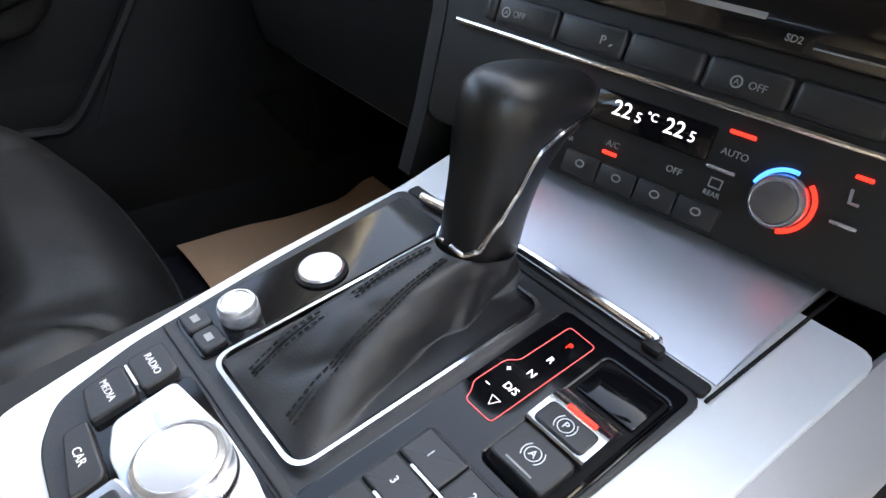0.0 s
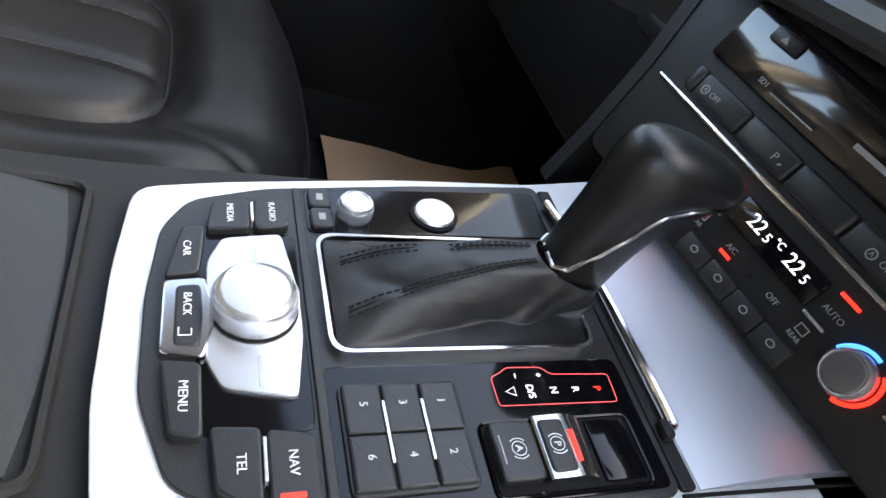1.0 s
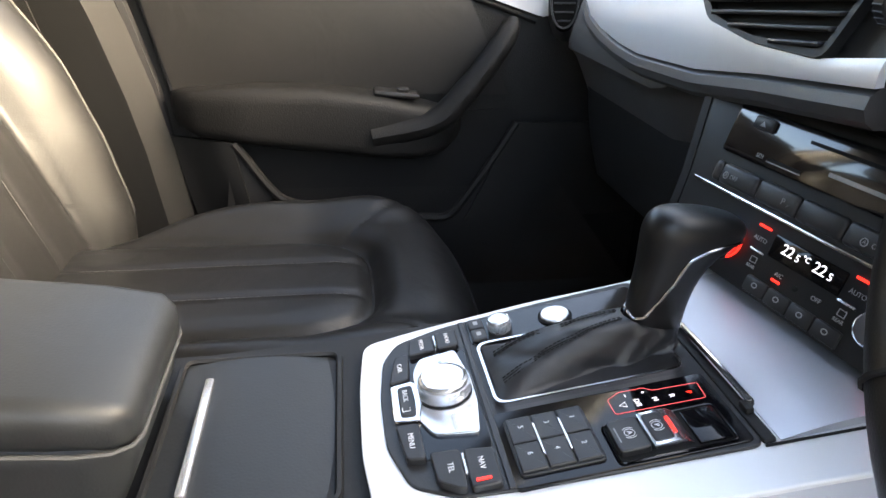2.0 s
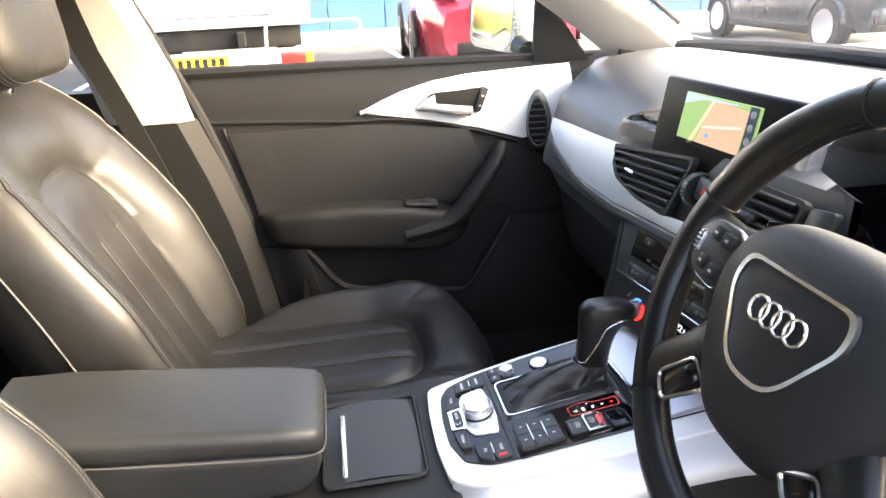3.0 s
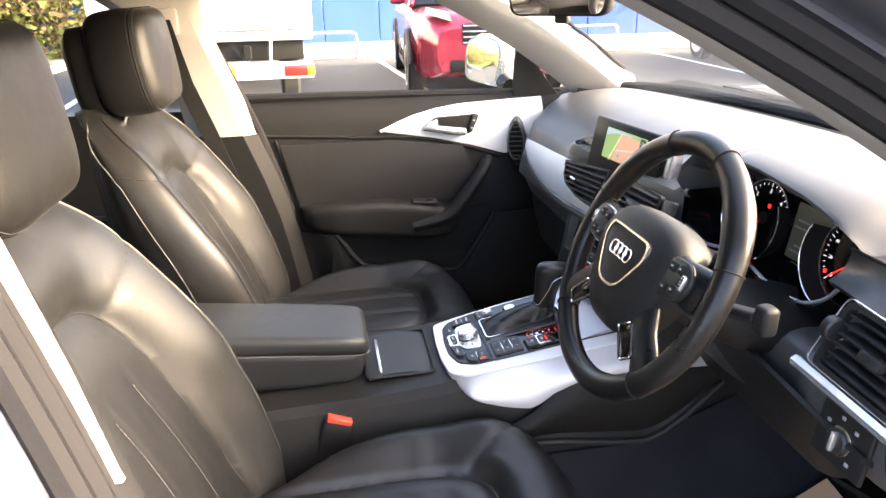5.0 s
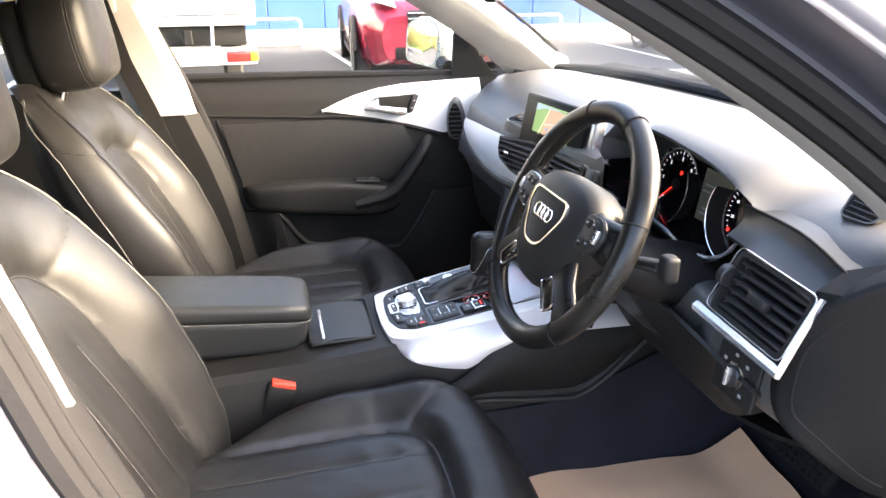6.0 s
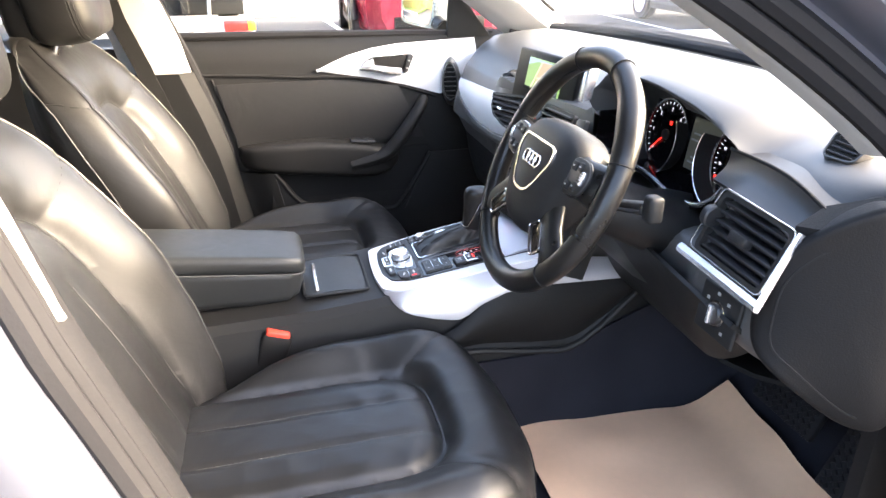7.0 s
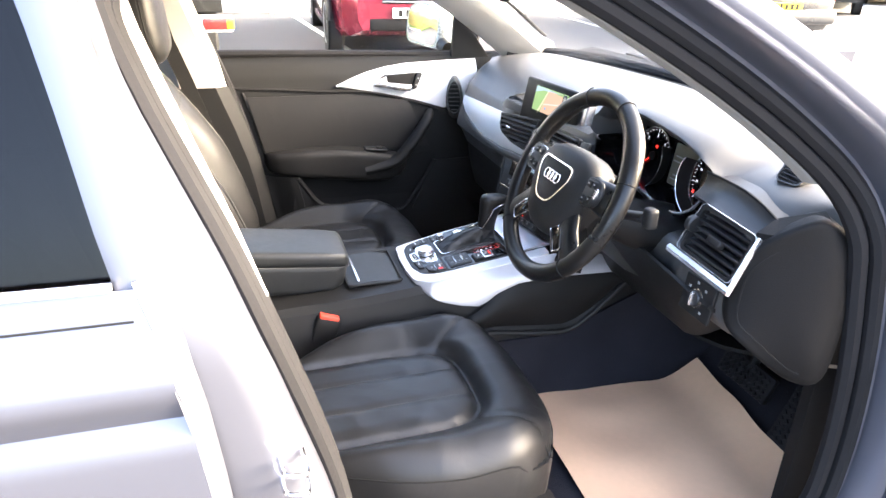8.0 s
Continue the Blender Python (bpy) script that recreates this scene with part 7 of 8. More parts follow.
part("grab_handle", sweep(spline([(-0.672, -0.17, 0.645), (-0.662, -0.075, 0.668), (-0.662, -0.03, 0.712), (-0.668, 0.01, 0.762), (-0.680, 0.035, 0.795), (-0.705, 0.045, 0.806)], 6), [0.034, 0.033, 0.032, 0.031, 0.030, 0.029] + [0.028] * 4 + [0.0265] * 4 + [0.025] * 4 + [0.0235] * 4 + [0.022] * 4 + [0.020] * 5, 14, flat=0.72), M_DOORPAD, door, "sloping grab handle", m=LEFT)
part("handle_pocket", prism(rounded([(-0.085, 0.735), (-0.02, 0.80), (-0.05, 0.815), (-0.10, 0.79)], 0.01), 0.003, 0.001, m=LEFT @ SIDE @ Matrix.Translation((0, 0, 0.006))), M_SHADOW, door)
ws = part("window_switch", rbox(0.035, 0.07, 0.008, 0.003, 2, (-0.675, -0.135, 0.708), rot=Matrix.Rotation(radians(-5), 4, "X")), M_KEY, door, "window switch on the armrest", m=LEFT)
part("lever", rbox(0.012, 0.018, 0.006, 0.002, 2, (-0.672, -0.125, 0.714)), M_KEY, ws, m=LEFT)
# map pocket
PK = [(-0.385, 0.632), (-0.365, 0.605), (-0.335, 0.560), (-0.300, 0.534), (-0.20, 0.516), (-0.08, 0.504), (-0.045, 0.508), (-0.015, 0.545), (0.030, 0.615), (0.058, 0.664)]
pk = [(p.x, p.y) for p in spline([(a, b, 0) for a, b in PK], 5)]
part("pocket_back", prism(rounded([(-0.39, 0.64), (0.07, 0.68), (0.07, 0.50), (-0.30, 0.48)][::-1], 0.02), 0.003, 0.0, m=LEFT @ SIDE @ Matrix.Translation((0, 0, 0.012))), M_SHADOW, door, "dark map pocket")
low = [(lerp(door_rear(0.38), 0.30, k / (len(pk) - 1)), 0.36) for k in range(len(pk))]
part("pocket_front", loft([[(-0.664 + 0.012 * t - 0.03 * t * t, lerp(a[0], b[0], t), lerp(a[1], b[1], t)) for a, b in zip(pk, low)] for t in np.linspace(0, 1, 8)], False, False), M_PLASTIC, door, "black plastic lower panel", m=LEFT)
part("pocket_rim", sweep([(-0.664, a, b) for a, b in pk], 0.0075, 8), M_DOORPAD, door, "smooth pocket rim", m=LEFT)
part("lower_side", sheet(lambda u, v: (lerp(-0.664, -0.70, smooth(0, 1, 1 - u)), lerp(door_rear(lerp(0.36, 0.64, v)), lerp(-0.33, -0.385, v), u), lerp(0.36, 0.635, v)), 8, 10, 0.006), M_PLASTIC, door, m=LEFT)
part("lower_front", sheet(lambda u, v: (lerp(-0.664, -0.70, u * u), lerp(lerp(-0.02, 0.055, v), 0.34, u), lerp(0.50, 0.665, v)), 8, 10, 0.006), M_PLASTIC, door, m=LEFT)
pane = part("pane", sheet(lambda u, v: (-0.782 + 0.165 * v, lerp(lerp(-0.60, -0.70, v), lerp(0.20, -0.20, v), u), lerp(0.985, 1.32, v)), 8, 8, 0.004), M_GLASS, door, "clear side window", m=LEFT)
pane.visible_shadow = False
part("quarter_cover", prism([(0.165, 0.958), (0.300, 0.955), (0.222, 1.060), (0.182, 1.100), (0.170, 1.095)], 0.012, 0.002, m=plane((-0.766, 0, 0), (0, 1, 0), (0.0, 0, 1))), M_PLASTIC, door, "black triangular mirror base cover")

# door mirror
mir = thing("door_mirror", "silver door mirror outside the passenger window", "car mirror")
MM = plane((-0.925, 0.125, 1.045), (0.93, 0.30, 0.0), (0, 0.05, 1))
mo = rounded([(-0.105, -0.062), (0.085, -0.068), (0.100, 0.0), (0.090, 0.060), (-0.02, 0.075), (-0.100, 0.050)], 0.035, 6)
part("housing", loft([[MM @ Vector((p[0] * k, p[1] * k, h)) for p in mo] for k, h in ((1.0, 0.008), (1.04, 0.0), (1.04, -0.03), (0.9, -0.075), (0.5, -0.11), (0.1, -0.12))]), mat("pale_silver_mirror_paint", (0.50, 0.57, 0.63), 0.25, 0.55, vary=0.03, coat=0.6), mir, "pale silver painted shell", angle=60)
part("mirror_glass", prism([(p[0] * 0.90, p[1] * 0.90) for p in mo], 0.003, 0.0005, m=MM @ Matrix.Translation((0, 0, 0.007))), M_MIRROR, mir, "mirror glass reflecting hedge and sky")
part("arm", sweep([(-0.83, 0.155, 0.995), (-0.79, 0.165, 0.985)], 0.022, 12), M_PLASTIC, mir)

# rear-view mirror
rv = thing("rear_view_mirror", "black rear-view mirror under the windscreen top", "mirror")
RV = plane((0.005, 0.030, 1.232), (0.80, 0.60, 0.02), (0.04, -0.10, 1))
ro_ = rounded([(-0.100, -0.028), (0.085, -0.030), (0.092, 0.020), (0.075, 0.034), (-0.088, 0.034), (-0.104, 0.010)], 0.02, 5)
part("housing", loft([[RV @ Vector((p[0] * k, p[1] * k, h)) for p in ro_] for k, h in ((0.98, 0.008), (1.03, 0.002), (1.0, -0.015), (0.8, -0.03), (0.3, -0.036))]), M_PLASTIC, rv, angle=60)
part("mirror_glass", prism([(p[0] * 0.93, p[1] * 0.9) for p in ro_], 0.002, 0.0005, m=RV @ Matrix.Translation((0, 0, 0.0075))), M_MIRROR, rv)
part("stem", sweep([(0.02, 0.06, 1.235), (0.01, 0.075, 1.27), (0.0, 0.06, 1.31)], 0.012, 10), M_PLASTIC, rv)
part("stem_shroud", rbox(0.06, 0.10, 0.03, 0.012, 3, (0, 0.03, 1.315), rot=Matrix.Rotation(radians(-25), 4, "X")), M_PLASTIC, rv)
part("toggle", rbox(0.025, 0.014, 0.014, 0.004, 2, (0, -0.034, 0.0)), M_KEY, rv, m=RV)

# sun visor, pedals
vis = thing("sun_visor", "grey folded sun visor under the headliner", "sun visor")
part("panel", rbox(0.36, 0.16, 0.018, 0.008, 3, (0.33, -0.14, 1.312), rot=Matrix.Rotation(radians(-12), 4, "X")), M_HEADLINER, vis)


def pedal(name, xc, w, h, z, label):
    p = thing(name, label, "pedal")
    m = plane((xc, 0.502, z), (1, 0, 0), (0, 0.42, 1))
    part("pad", rbox(w, h, 0.014, 0.004, 2), M_RUBBER, p, m=m)
    for k in range(int(w / 0.014)):
        for j in range(int(h / 0.014)):
            part("tread", rbox(0.009, 0.009, 0.005, 0.001, 1, (-w / 2 + 0.009 + 0.014 * k, -h / 2 + 0.009 + 0.014 * j, 0.008), rot=Matrix.Rotation(radians(45), 4, "Z")), M_RUBBER, p, m=m)
    part("arm", sweep([(xc, 0.512, z + 0.02), (xc, 0.57, z + 0.15), (xc, 0.66, z + 0.28)], 0.011, 8), M_SHADOW, p)


pedal("brake_pedal", 0.388, 0.150, 0.062, 0.452, "black rubber brake pedal with diamond tread")
pedal("accelerator_pedal", 0.530, 0.052, 0.13, 0.44, "black accelerator pedal beside the side panel")


# ---- outside ----
def line(x0, y0, x1, y1, w=0.10):
    a, b = Vector((x0, y0, 0)), Vector((x1, y1, 0))
    d = (b - a).normalized()
    s = Vector((-d.y, d.x, 0)) * w / 2
    bm = bmesh.new()
    n = 24
    lo = [a.lerp(b, k / n) - s * (1 + 0.12 * noise.noise((k * 0.9, x0, 1))) for k in range(n + 1)]
    hi = [a.lerp(b, k / n) + s * (1 + 0.12 * noise.noise((k * 0.9, x0, 7))) for k in range(n + 1)]
    bm = loft([[Vector((p.x, p.y, 0.004)) for p in lo], [Vector((p.x, p.y, 0.006)) for p in lo], [Vector((p.x, p.y, 0.006)) for p in hi], [Vector((p.x, p.y, 0.004)) for p in hi]], False, False)
    return tagged(part("bay_line", bm, M_LINE), "worn white parking bay line on asphalt", "road marking", "bay lines", "structure")


line(-5.9, 1.09, -12.2, 0.72)
line(-5.5, 5.6, -12.8, 6.1)
line(-5.9, -3.2, -12.2, -3.7)
line(-5.5, 5.6, -5.7, 9.5)


def kerb(x0, y0, x1, y1, w=0.9, h=0.10, label="pale concrete kerb and path"):
    d = (Vector((x1, y1, 0)) - Vector((x0, y0, 0)))
    ang = math.atan2(d.y, d.x)
    k = thing("kerb", label, "kerb", kind="structure")
    n = int(d.length / 0.9)
    for i in range(n):
        c = Vector((x0, y0, 0)) + d * (i + 0.5) / n
        part("kerbstone", rbox(d.length / n - 0.008, 0.14, h, 0.012, 2), M_KERB, k, m=Matrix.Translation((c.x, c.y, h / 2)) @ Matrix.Rotation(ang, 4, "Z"))
    s = Vector((-d.y, d.x, 0)).normalized() * (w / 2 + 0.08)
    c = Vector((x0, y0, 0)) + d / 2 + s
    part("path", rbox(d.length, w, h, 0.005, 1), M_KERB, k, m=Matrix.Translation((c.x, c.y, h / 2)) @ Matrix.Rotation(ang, 4, "Z"))


kerb(-12.6, -8, -12.6, 22, 2.0)


# blue and white clad building behind the bays
bld = thing("building", "low building with blue and white metal cladding", "building")
for k in range(26):
    y = -8 + 1.2 * k
    part("panel", rbox(0.08, 1.185, 1.02, 0.01, 1, (-14.7, y, 0.66)), M_BLUEWALL, bld, "blue cladding panel" if k == 0 else "")
    part("panel", rbox(0.07, 1.19, 3.2, 0.01, 1, (-14.72, y, 2.80)), M_WHITEWALL, bld, "white cladding panel" if k == 0 else "")
part("plinth", rbox(0.10, 31.2, 0.16, 0.01, 1, (-14.69, 7, 0.08)), M_KERB, bld)
part("roof_edge", rbox(0.3, 31.4, 0.25, 0.03, 2, (-14.75, 7, 4.5)), M_WHITEWALL, bld)
part("core", rbox(6.0, 31.0, 4.3, 0.02, 1, (-17.9, 7, 2.2)), M_WHITEWALL, bld)


def hoop(x, y, w, h=0.50):
    g_ = thing("hoop_barrier", "galvanised steel hoop barrier by the kerb", "barrier", "hoop barriers")
    r = 0.10
    pts = [(x, y - w / 2, 0)] + [(x, y - w / 2 + r - r * math.cos(t), h - r + r * math.sin(t)) for t in np.linspace(0, math.pi / 2, 7)] + [(x, y + w / 2 - r + r * math.sin(t), h - r + r * math.cos(t)) for t in np.linspace(0, math.pi / 2, 7)] + [(x, y + w / 2, 0)]
    part("hoop", sweep(pts, 0.028, 12, up=(1, 0, 0)), M_GALV, g_)


hoop(-12.3, -0.65, 2.0)
hoop(-12.3, 4.6, 1.8)
hoop(-12.3, 8.2, 1.8)


def car_wheel(parent, x, y, r, face, alloy=True):
    """A wheel with its axle along y, its outer face towards face (+1 or -1)."""
    m = Matrix.Translation((x, y, r)) @ Matrix.Rotation(radians(-90 * face), 4, "X")
    t = part("wheel", turned([(r * 0.62, -0.10), (r * 0.93, -0.10), (r, -0.07), (r, 0.07), (r * 0.94, 0.10), (r * 0.66, 0.105), (r * 0.64, 0.06)], 40, m), M_TYRE, parent, "black tyre")
    part("rim", turned([(r * 0.65, 0.05), (r * 0.66, 0.10), (r * 0.60, 0.095), (r * 0.56, 0.03), (0.0, 0.03)], 40, m), M_SHADOW, t)
    for k in range(7):
        part("spoke", loft([[(a, b, c) for a, b, c in ((q, -w, h), (q, w, h), (q, w * 0.8, h + 0.02), (q, -w * 0.8, h + 0.02))] for q, w, h in ((r * 0.10, 0.03, 0.06), (r * 0.35, 0.022, 0.075), (r * 0.62, 0.03, 0.07))]), M_RIMALLOY, t, m=m @ Matrix.Rotation(2 * math.pi * k / 7, 4, "Z"))
    part("rim_edge", turned([(r * 0.60, 0.085), (r * 0.67, 0.10), (r * 0.67, 0.107), (r * 0.61, 0.098)], 40, m), M_RIMALLOY, t)
    part("hub_cap", turned([(r * 0.13, 0.05), (r * 0.13, 0.085), (r * 0.09, 0.092), (0, 0.092)], 20, m), M_RIMALLOY, t)


def parked_car(M, paint, label, length, width, height, wheelbase, r, nose, suv=True, rear_lamps=False):
    """A car along its own x axis, nose at +x, origin on the ground amidships."""
    c = thing("parked_car", label, "car")
    hl, hw = length / 2, width / 2
    belt = 0.62 * height
    prof = [(-hl, 0.45, belt - 0.05, 0.80), (-hl + 0.06, 0.30, belt + 0.01, 0.92), (-hl * 0.7, 0.24, belt + 0.03, 0.985), (0.0, 0.22, belt, 1.0), (hl * 0.42, 0.22, belt - 0.03, 1.0), (hl * 0.52, 0.22, belt - 0.05, 0.99), (hl * 0.78, 0.24, belt - nose * 0.5, 0.95), (hl * 0.93, 0.28, belt - nose * 0.85, 0.86), (hl, 0.36, belt - nose - 0.12, 0.70)]
    rr = []
    for x, z0, z1, k in prof:
        w = hw * k
        rr.append([(x, a, b) for a, b in ((-w * 0.90, z0), (-w * 0.98, z0 + 0.10), (-w, lerp(z0, z1, 0.55)), (-w * 0.985, z1 - 0.12), (-w * 0.93, z1 - 0.02), (-w * 0.75, z1 + 0.015), (0, z1 + 0.03), (w * 0.75, z1 + 0.015), (w * 0.93, z1 - 0.02), (w * 0.985, z1 - 0.12), (w, lerp(z0, z1, 0.55)), (w * 0.98, z0 + 0.10), (w * 0.90, z0))])
    smooth_rr = []
    for i in range(len(rr) - 1):
        for t in (0, 0.5):
            smooth_rr.append([Vector(a).lerp(Vector(b), t) for a, b in zip(rr[i], rr[i + 1])])
    smooth_rr.append(rr[-1])
    part("body", loft(smooth_rr), paint, c, "", angle=40)
    gh = []
    for x, z, k in ((-hl * 0.95, belt + 0.02, 0.86), (-hl * 0.84, height - 0.10, 0.74), (-hl * 0.55, height - 0.01, 0.72), (0, height, 0.72), (hl * 0.12, height - 0.04, 0.72), (hl * 0.50, belt + 0.0, 0.86)):
        w = hw * k
        gh.append([(x, -hw * 0.90, belt - 0.05), (x, -w, lerp(belt, z, 0.95)), (x, -w * 0.85, z), (x, w * 0.85, z), (x, w, lerp(belt, z, 0.95)), (x, hw * 0.90, belt - 0.05)])
    part("cabin", loft(gh), M_PIANO, c, "dark glazed cabin", angle=30)
    part("roof", loft([[(x, -hw * 0.66, z - 0.02), (x, -hw * 0.62, z + 0.012), (x, 0, z + 0.03), (x, hw * 0.62, z + 0.012), (x, hw * 0.66, z - 0.02)] for x, z in ((-hl * 0.80, height - 0.10), (-hl * 0.5, height - 0.005), (0, height), (hl * 0.12, height - 0.05))]), paint, c)
    for s in (-1, 1):
        for x0, x1 in ((hl * 0.50, hl * 0.12), (-hl * 0.02, -hl * 0.05), (-hl * 0.50, -hl * 0.52), (-hl * 0.90, -hl * 0.80)):
            part("pillar", sweep([(x0, s * hw * 0.90, belt - 0.02), (x1, s * hw * 0.70, height - 0.05)], 0.035, 8), paint, c)
        for x in (wheelbase / 2, -wheelbase / 2):
            car_wheel(c, x, s * (hw - 0.09), r, s)
            part("arch", sweep([(x + (r + 0.05) * math.cos(t), s * (hw - 0.012), r + (r + 0.05) * math.sin(t)) for t in np.linspace(0.15, math.pi - 0.15, 18)], 0.035, 8), M_PLASTIC if suv else paint, c, "dark wheel arch")
            part("wheel_well", disc(r + 0.04, 0.02, 28, m=Matrix.Translation((x, s * (hw - 0.02) - 0.01, r)) @ Matrix.Rotation(radians(90), 4, "X")), M_SHADOW, c)
        part("headlamp", loft([[(hl * 0.985 - k, s * hw * a, belt - nose - d) for a, d in ((0.52, 0.02), (0.80, -0.06), (0.82, -0.13), (0.56, -0.08))] for k in (0.0, 0.22)]), M_LENS, c, "clear headlamp")
        part("rear_lamp", rbox(0.10, 0.20, 0.30, 0.03, 2, (-hl + 0.07, s * hw * 0.78, belt - 0.14)), M_REDLENS, c, "red rear lamp")
        for x in (hl * 0.05, -hl * 0.42):
            part("door_grip", rbox(0.18, 0.03, 0.03, 0.01, 2, (x, s * hw * 0.99, belt - 0.12)), M_CHROME if suv else paint, c)
        part("side_mirror", rbox(0.12, 0.20, 0.14, 0.04, 3, (hl * 0.36, s * (hw + 0.06), belt + 0.07)), paint, c)
        part("fog_lamp", rbox(0.06, 0.10, 0.18, 0.02, 2, (hl * 0.955, s * hw * 0.66, 0.50)), M_LENS, c, "upright daytime lamp")
    part("lower_grille", rbox(0.05, hw * 1.1, 0.14, 0.03, 2, (hl - 0.01, 0, 0.42)), M_SHADOW, c)
    grille = part("grille", rbox(0.05, hw * 0.80, 0.24, 0.04, 2, (hl - 0.015, 0, belt - nose - 0.16)), M_SHADOW, c, "dark grille with chrome bars")
    for k in range(4):
        part("bar", rbox(0.02, hw * 0.78, 0.018, 0.004, 1, (hl + 0.012, 0, belt - nose - 0.25 + 0.06 * k)), M_CHROME, grille)
    for x, z in ((hl - 0.0, 0.55), (-hl - 0.005, 0.62)):
        pl = part("number_plate", rbox(0.02, 0.52, 0.11, 0.004, 1, (x + (0.03 if x > 0 else -0.02), 0, z)), M_PRINT if x > 0 else M_PLATE, c, "yellow number plate" if x < 0 else "white number plate")
        for k in range(5):
            part("bar", rbox(0.004, 0.045, 0.07, 0, 1, (x + (0.043 if x > 0 else -0.033), -0.17 + 0.085 * k, z)), M_SHADOW, pl)
    part("bumper", rbox(0.20, width * 0.90, 0.20, 0.06, 3, (-hl + 0.02, 0, 0.48)), paint, c)
    part("sill", rbox(wheelbase - 2 * r, width * 0.97, 0.12, 0.03, 2, (0, 0, 0.27)), M_PLASTIC, c)
    c.matrix_world = M
    return c


parked_car(pose(-8.95, 1.74, 0, 0, 0, -3.5), M_RED_PAINT, "red sport utility car parked nose out in a bay", 4.64, 1.89, 1.71, 2.95, 0.36, 0.14)
parked_car(pose(-9.0, 7.05, 0, 0, 0, 176), M_GREY_PAINT, "dark grey car parked beyond the windscreen", 4.5, 1.82, 1.55, 2.9, 0.33, 0.12, False)
parked_car(pose(-13.8, 14.2, 0, 0, 0, 137), M_GREY_PAINT, "dark grey van-like car parked with its tail towards the bays", 4.8, 1.95, 1.95, 3.0, 0.35, 0.10, True)
parked_car(pose(-14.5, 17.6, 0, 0, 0, 137), M_WHITE_PAINT, "white car parked at the far side", 4.5, 1.82, 1.50, 2.7, 0.33, 0.12, False)


# white tipper truck seen from behind
def truck(M):
    t = thing("box_truck", "white flat-bed truck seen from its tail with lamps and plate", "truck")
    part("bed", rbox(3.4, 2.10, 0.10, 0.015, 2, (-1.72, 0, 0.82)), M_GALV, t, "grey metal load bed")
    part("tail_board", rbox(0.05, 2.10, 0.95, 0.01, 2, (0.01, 0, 1.36)), M_WHITE_PAINT, t, "white tail board")
    for s in (-1, 1):
        part("side_board", rbox(3.3, 0.05, 0.95, 0.01, 2, (-1.68, s * 1.03, 1.36)), M_WHITE_PAINT, t)
        part("hinge", rbox(0.03, 0.08, 0.10, 0.008, 2, (0.045, s * 0.7, 0.92)), M_GALV, t)
        for dx in (0.0,):
            w = part("wheel", turned([(0.18, -0.10), (0.32, -0.10), (0.345, -0.07), (0.345, 0.07), (0.32, 0.10), (0.19, 0.10)], 36, Matrix.Translation((-0.75, s * 0.80, 0.345)) @ Matrix.Rotation(radians(90), 4, "X")), M_TYRE, t, "black tyre")
            part("rim", turned([(0.19, -0.09), (0.19, 0.09), (0.10, 0.02), (0.0, 0.02)], 24, Matrix.Translation((-0.75, s * 0.80, 0.345)) @ Matrix.Rotation(radians(90), 4, "X")), M_RIMALLOY, w)
        part("mudguard", sweep([(-0.75 + 0.42 * math.cos(a), s * 0.80, 0.345 + 0.40 * math.sin(a)) for a in np.linspace(0.1, math.pi - 0.1, 12)], 0.10, 8, flat=0.2), M_SHADOW, t)
        lamp = part("rear_lamp", rbox(0.05, 0.30, 0.11, 0.01, 2, (0.045, s * 0.88, 0.475)), M_REDLENS, t, "red and amber rear lamp")
        part("lens", rbox(0.055, 0.075, 0.10, 0.008, 2, (0.047, s * 1.0, 0.475)), M_AMBER, lamp, "amber lens")
        part("chassis_rail", rbox(3.6, 0.08, 0.14, 0.01, 1, (-1.8, s * 0.38, 0.66)), M_SHADOW, t)
        part("stay", sweep([(-0.05, s * 0.62, 0.78), (-0.02, s * 0.60, 0.52)], 0.018, 6), M_GALV, t)
    # added dark block: paints the shade in the gap between bed and bar
    part("gap_shade", rbox(0.90, 1.90, 0.20, 0.02, 2, (-0.55, 0, 0.67)), M_SHADOW, t, "dark block standing in for the shaded gap below the bed")
    part("rear_bar", rbox(0.06, 2.06, 0.17, 0.02, 2, (0.0, 0, 0.475)), M_WHITE_PAINT, t, "white under-run bar")
    pl = part("number_plate", rbox(0.01, 0.52, 0.11, 0.004, 1, (0.037, -0.02, 0.475)), M_PLATE, t, "yellow number plate")
    for k in range(6):
        part("bar", rbox(0.003, 0.045, 0.07, 0, 1, (0.044, -0.20 + 0.075 * k, 0.475)), M_SHADOW, pl)
    part("hose", rbox(0.02, 0.05, 0.09, 0.006, 1, (0.04, 0.42, 0.475)), M_GALV, t)
    part("load_box", rbox(2.2, 1.96, 1.1, 0.03, 2, (-1.6, 0, 2.25)), M_WHITE_PAINT, t, "white box on the bed")
    for y in (-0.45, 0.05):
        part("beacon", rbox(0.06, 0.10, 0.07, 0.015, 2, (0.03, y, 1.88)), M_AMBER, t, "amber beacon")
    part("light_rail", rbox(0.05, 1.2, 0.05, 0.01, 1, (0.02, -0.3, 1.82)), M_GALV, t)
    part("cab", rbox(1.7, 1.98, 1.75, 0.18, 4, (-4.35, 0, 1.25)), M_WHITE_PAINT, t, "white driver's cab")
    part("cab_window", rbox(0.03, 1.3, 0.55, 0.03, 2, (-3.49, 0, 1.75)), M_PIANO, t)
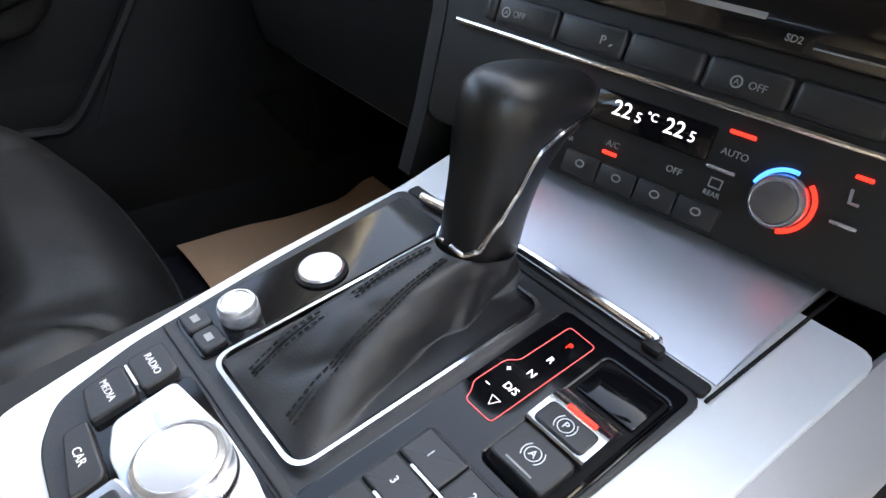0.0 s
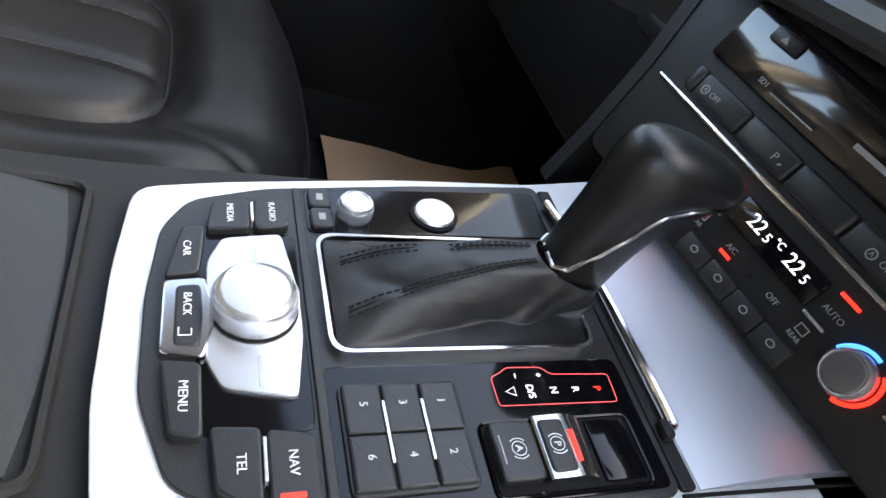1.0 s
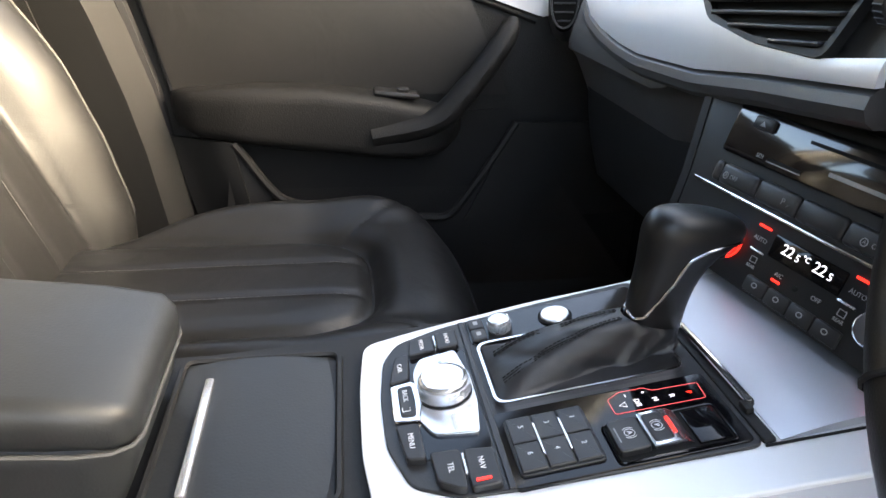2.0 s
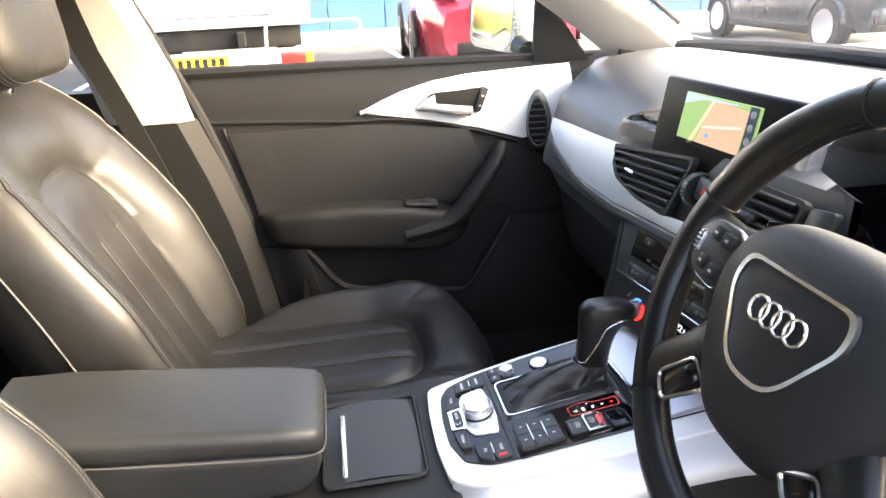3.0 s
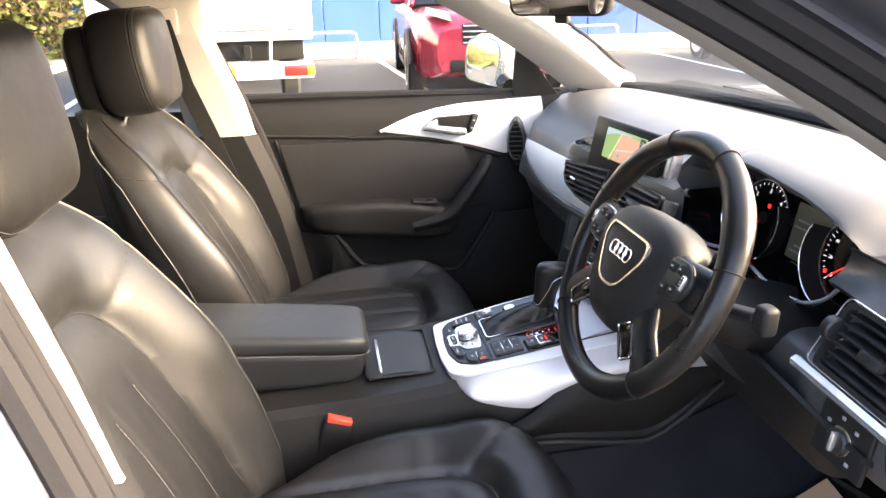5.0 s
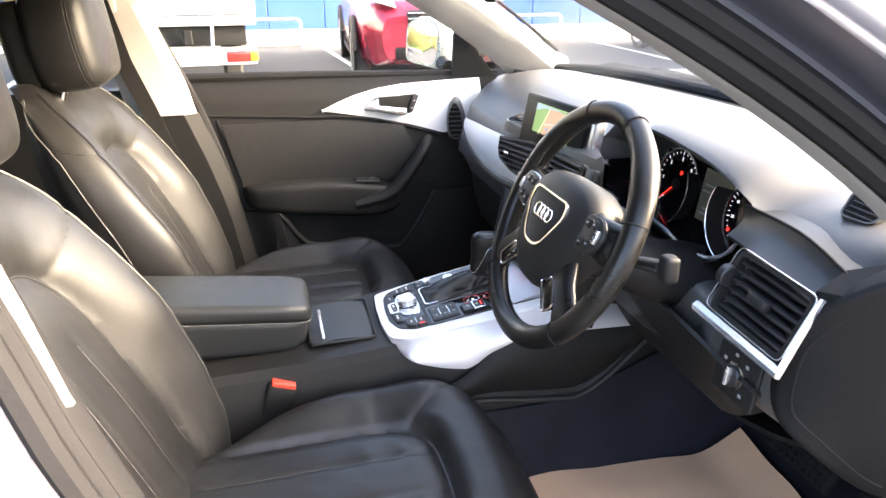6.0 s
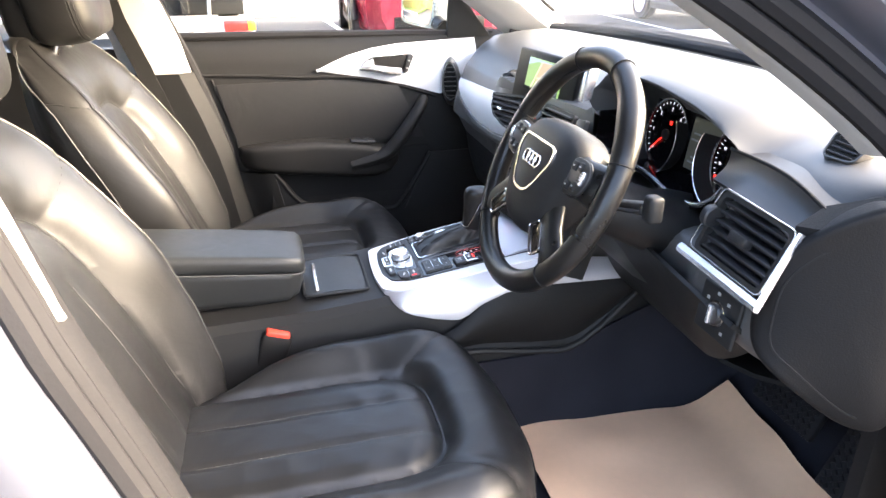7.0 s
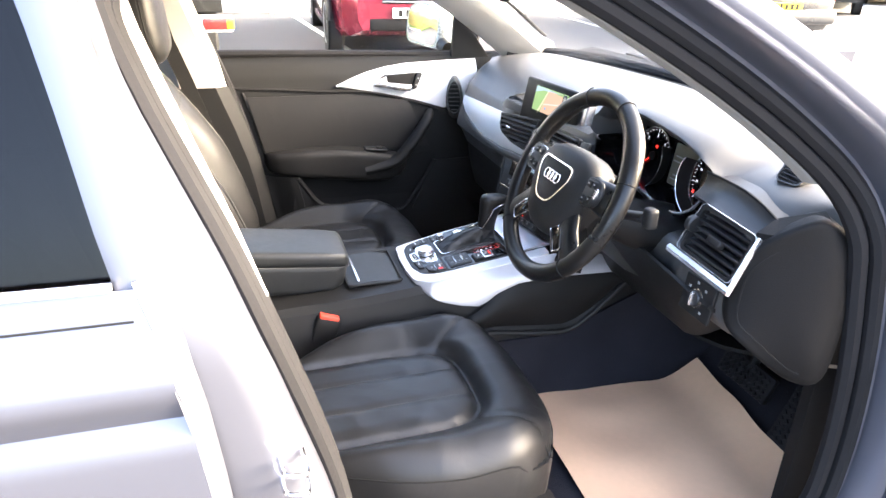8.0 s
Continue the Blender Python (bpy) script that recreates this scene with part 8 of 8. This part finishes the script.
    for s in (-1, 1):
        part("wheel", turned([(0.18, -0.10), (0.32, -0.10), (0.345, -0.07), (0.345, 0.07), (0.32, 0.10), (0.0, 0.10)], 36, Matrix.Translation((-4.5, s * 0.85, 0.345)) @ Matrix.Rotation(radians(90), 4, "X")), M_TYRE, t)
    t.matrix_world = M


truck(pose(-6.30, -1.45, 0, 0, 0, 4))

# grass verge and autumn hedge behind the bays
verge = thing("verge", "green grass verge with kerbstones", "grass verge", kind="structure")
part("turf", sheet(lambda u, v: (lerp(-30, -5.2, u), lerp(-14, -4.9 + 0.55 * (1 - u) * 0, v), 0.10 + 0.03 * noise.noise((14 * u, 9 * v, 0)) + 0.25 * smooth(0.9, 0.2, v)), 40, 24, 0.05), M_GRASS, verge)
for k in range(26):
    part("kerbstone", rbox(0.90, 0.14, 0.12, 0.012, 2, (-5.6 - 0.91 * k, -4.82, 0.06)), M_KERB, verge)


def hedge(name, spots, seed, label, tall):
    """Bushes of stems and thousands of small leaf blades."""
    rnd = random.Random(seed)
    h = thing(name, label, "hedge")
    stems = bmesh.new()
    va, fa, vb, fb = [], [], [], []
    for x, y in spots:
        top = tall * rnd.uniform(0.75, 1.15)
        for k in range(7):
            a = rnd.uniform(0, 6.28)
            l = rnd.uniform(0.3, 0.9)
            sweep([(x, y, 0.05), (x + 0.4 * l * math.cos(a), y + 0.4 * l * math.sin(a), top * 0.4), (x + l * math.cos(a), y + l * math.sin(a), top * rnd.uniform(0.75, 1.0))], [0.035, 0.02, 0.006], 5, bm=stems)
        for k in range(1500):
            a, e, q = rnd.uniform(0, 6.28), rnd.uniform(0.03, 1.0), rnd.random() ** 0.5
            wide = 1.15 * math.sin(math.pi * min(1, 0.25 + 0.75 * e)) ** 0.6
            c = Vector((x + wide * q * math.cos(a), y + wide * q * math.sin(a), 0.1 + top * e * (1 + 0.12 * math.sin(5 * a))))
            d = Vector((rnd.gauss(0, 1), rnd.gauss(0, 1), rnd.gauss(0, 0.7))).normalized() * rnd.uniform(0.04, 0.09)
            s = d.cross(Vector((rnd.gauss(0, 1), rnd.gauss(0, 1), rnd.gauss(0, 1)))).normalized() * d.length * 0.55
            vs, fs = (va, fa) if rnd.random() < 0.62 else (vb, fb)
            n = len(vs)
            vs += [c - d, c + s, c + d, c - s]
            fs.append((n, n + 1, n + 2, n + 3))
    part("stems", stems, M_BARK, h)
    for vs, fs, m_, nm in ((va, fa, M_LEAF_A, "foliage"), (vb, fb, M_LEAF_B, "dry_foliage")):
        me = bpy.data.meshes.new(nm)
        me.from_pydata([tuple(v) for v in vs], [], fs)
        me.materials.append(m_)
        ob = tagged(new(nm, me), kind="stuff")
        ob.parent = h
    return h


hedge("hedge", [(-6.2 - 1.1 * k, -6.6 - 0.35 * (k % 2) + 0.1 * k * 0) for k in range(12)], 3, "autumn hedge of green and brown bushes", 2.6)
hedge("hedge", [(-13.2 - 0.35 * (k % 2) - 0.1 * k, -3.9 - 0.62 * k) for k in range(9)], 5, "tall twiggy autumn hedge beyond the truck", 3.0)
hedge("hedge", [(2.0 - 1.5 * k, -9.5 - 0.4 * (k % 2)) for k in range(7)], 8, "yellow-green bushes behind the car", 2.2)
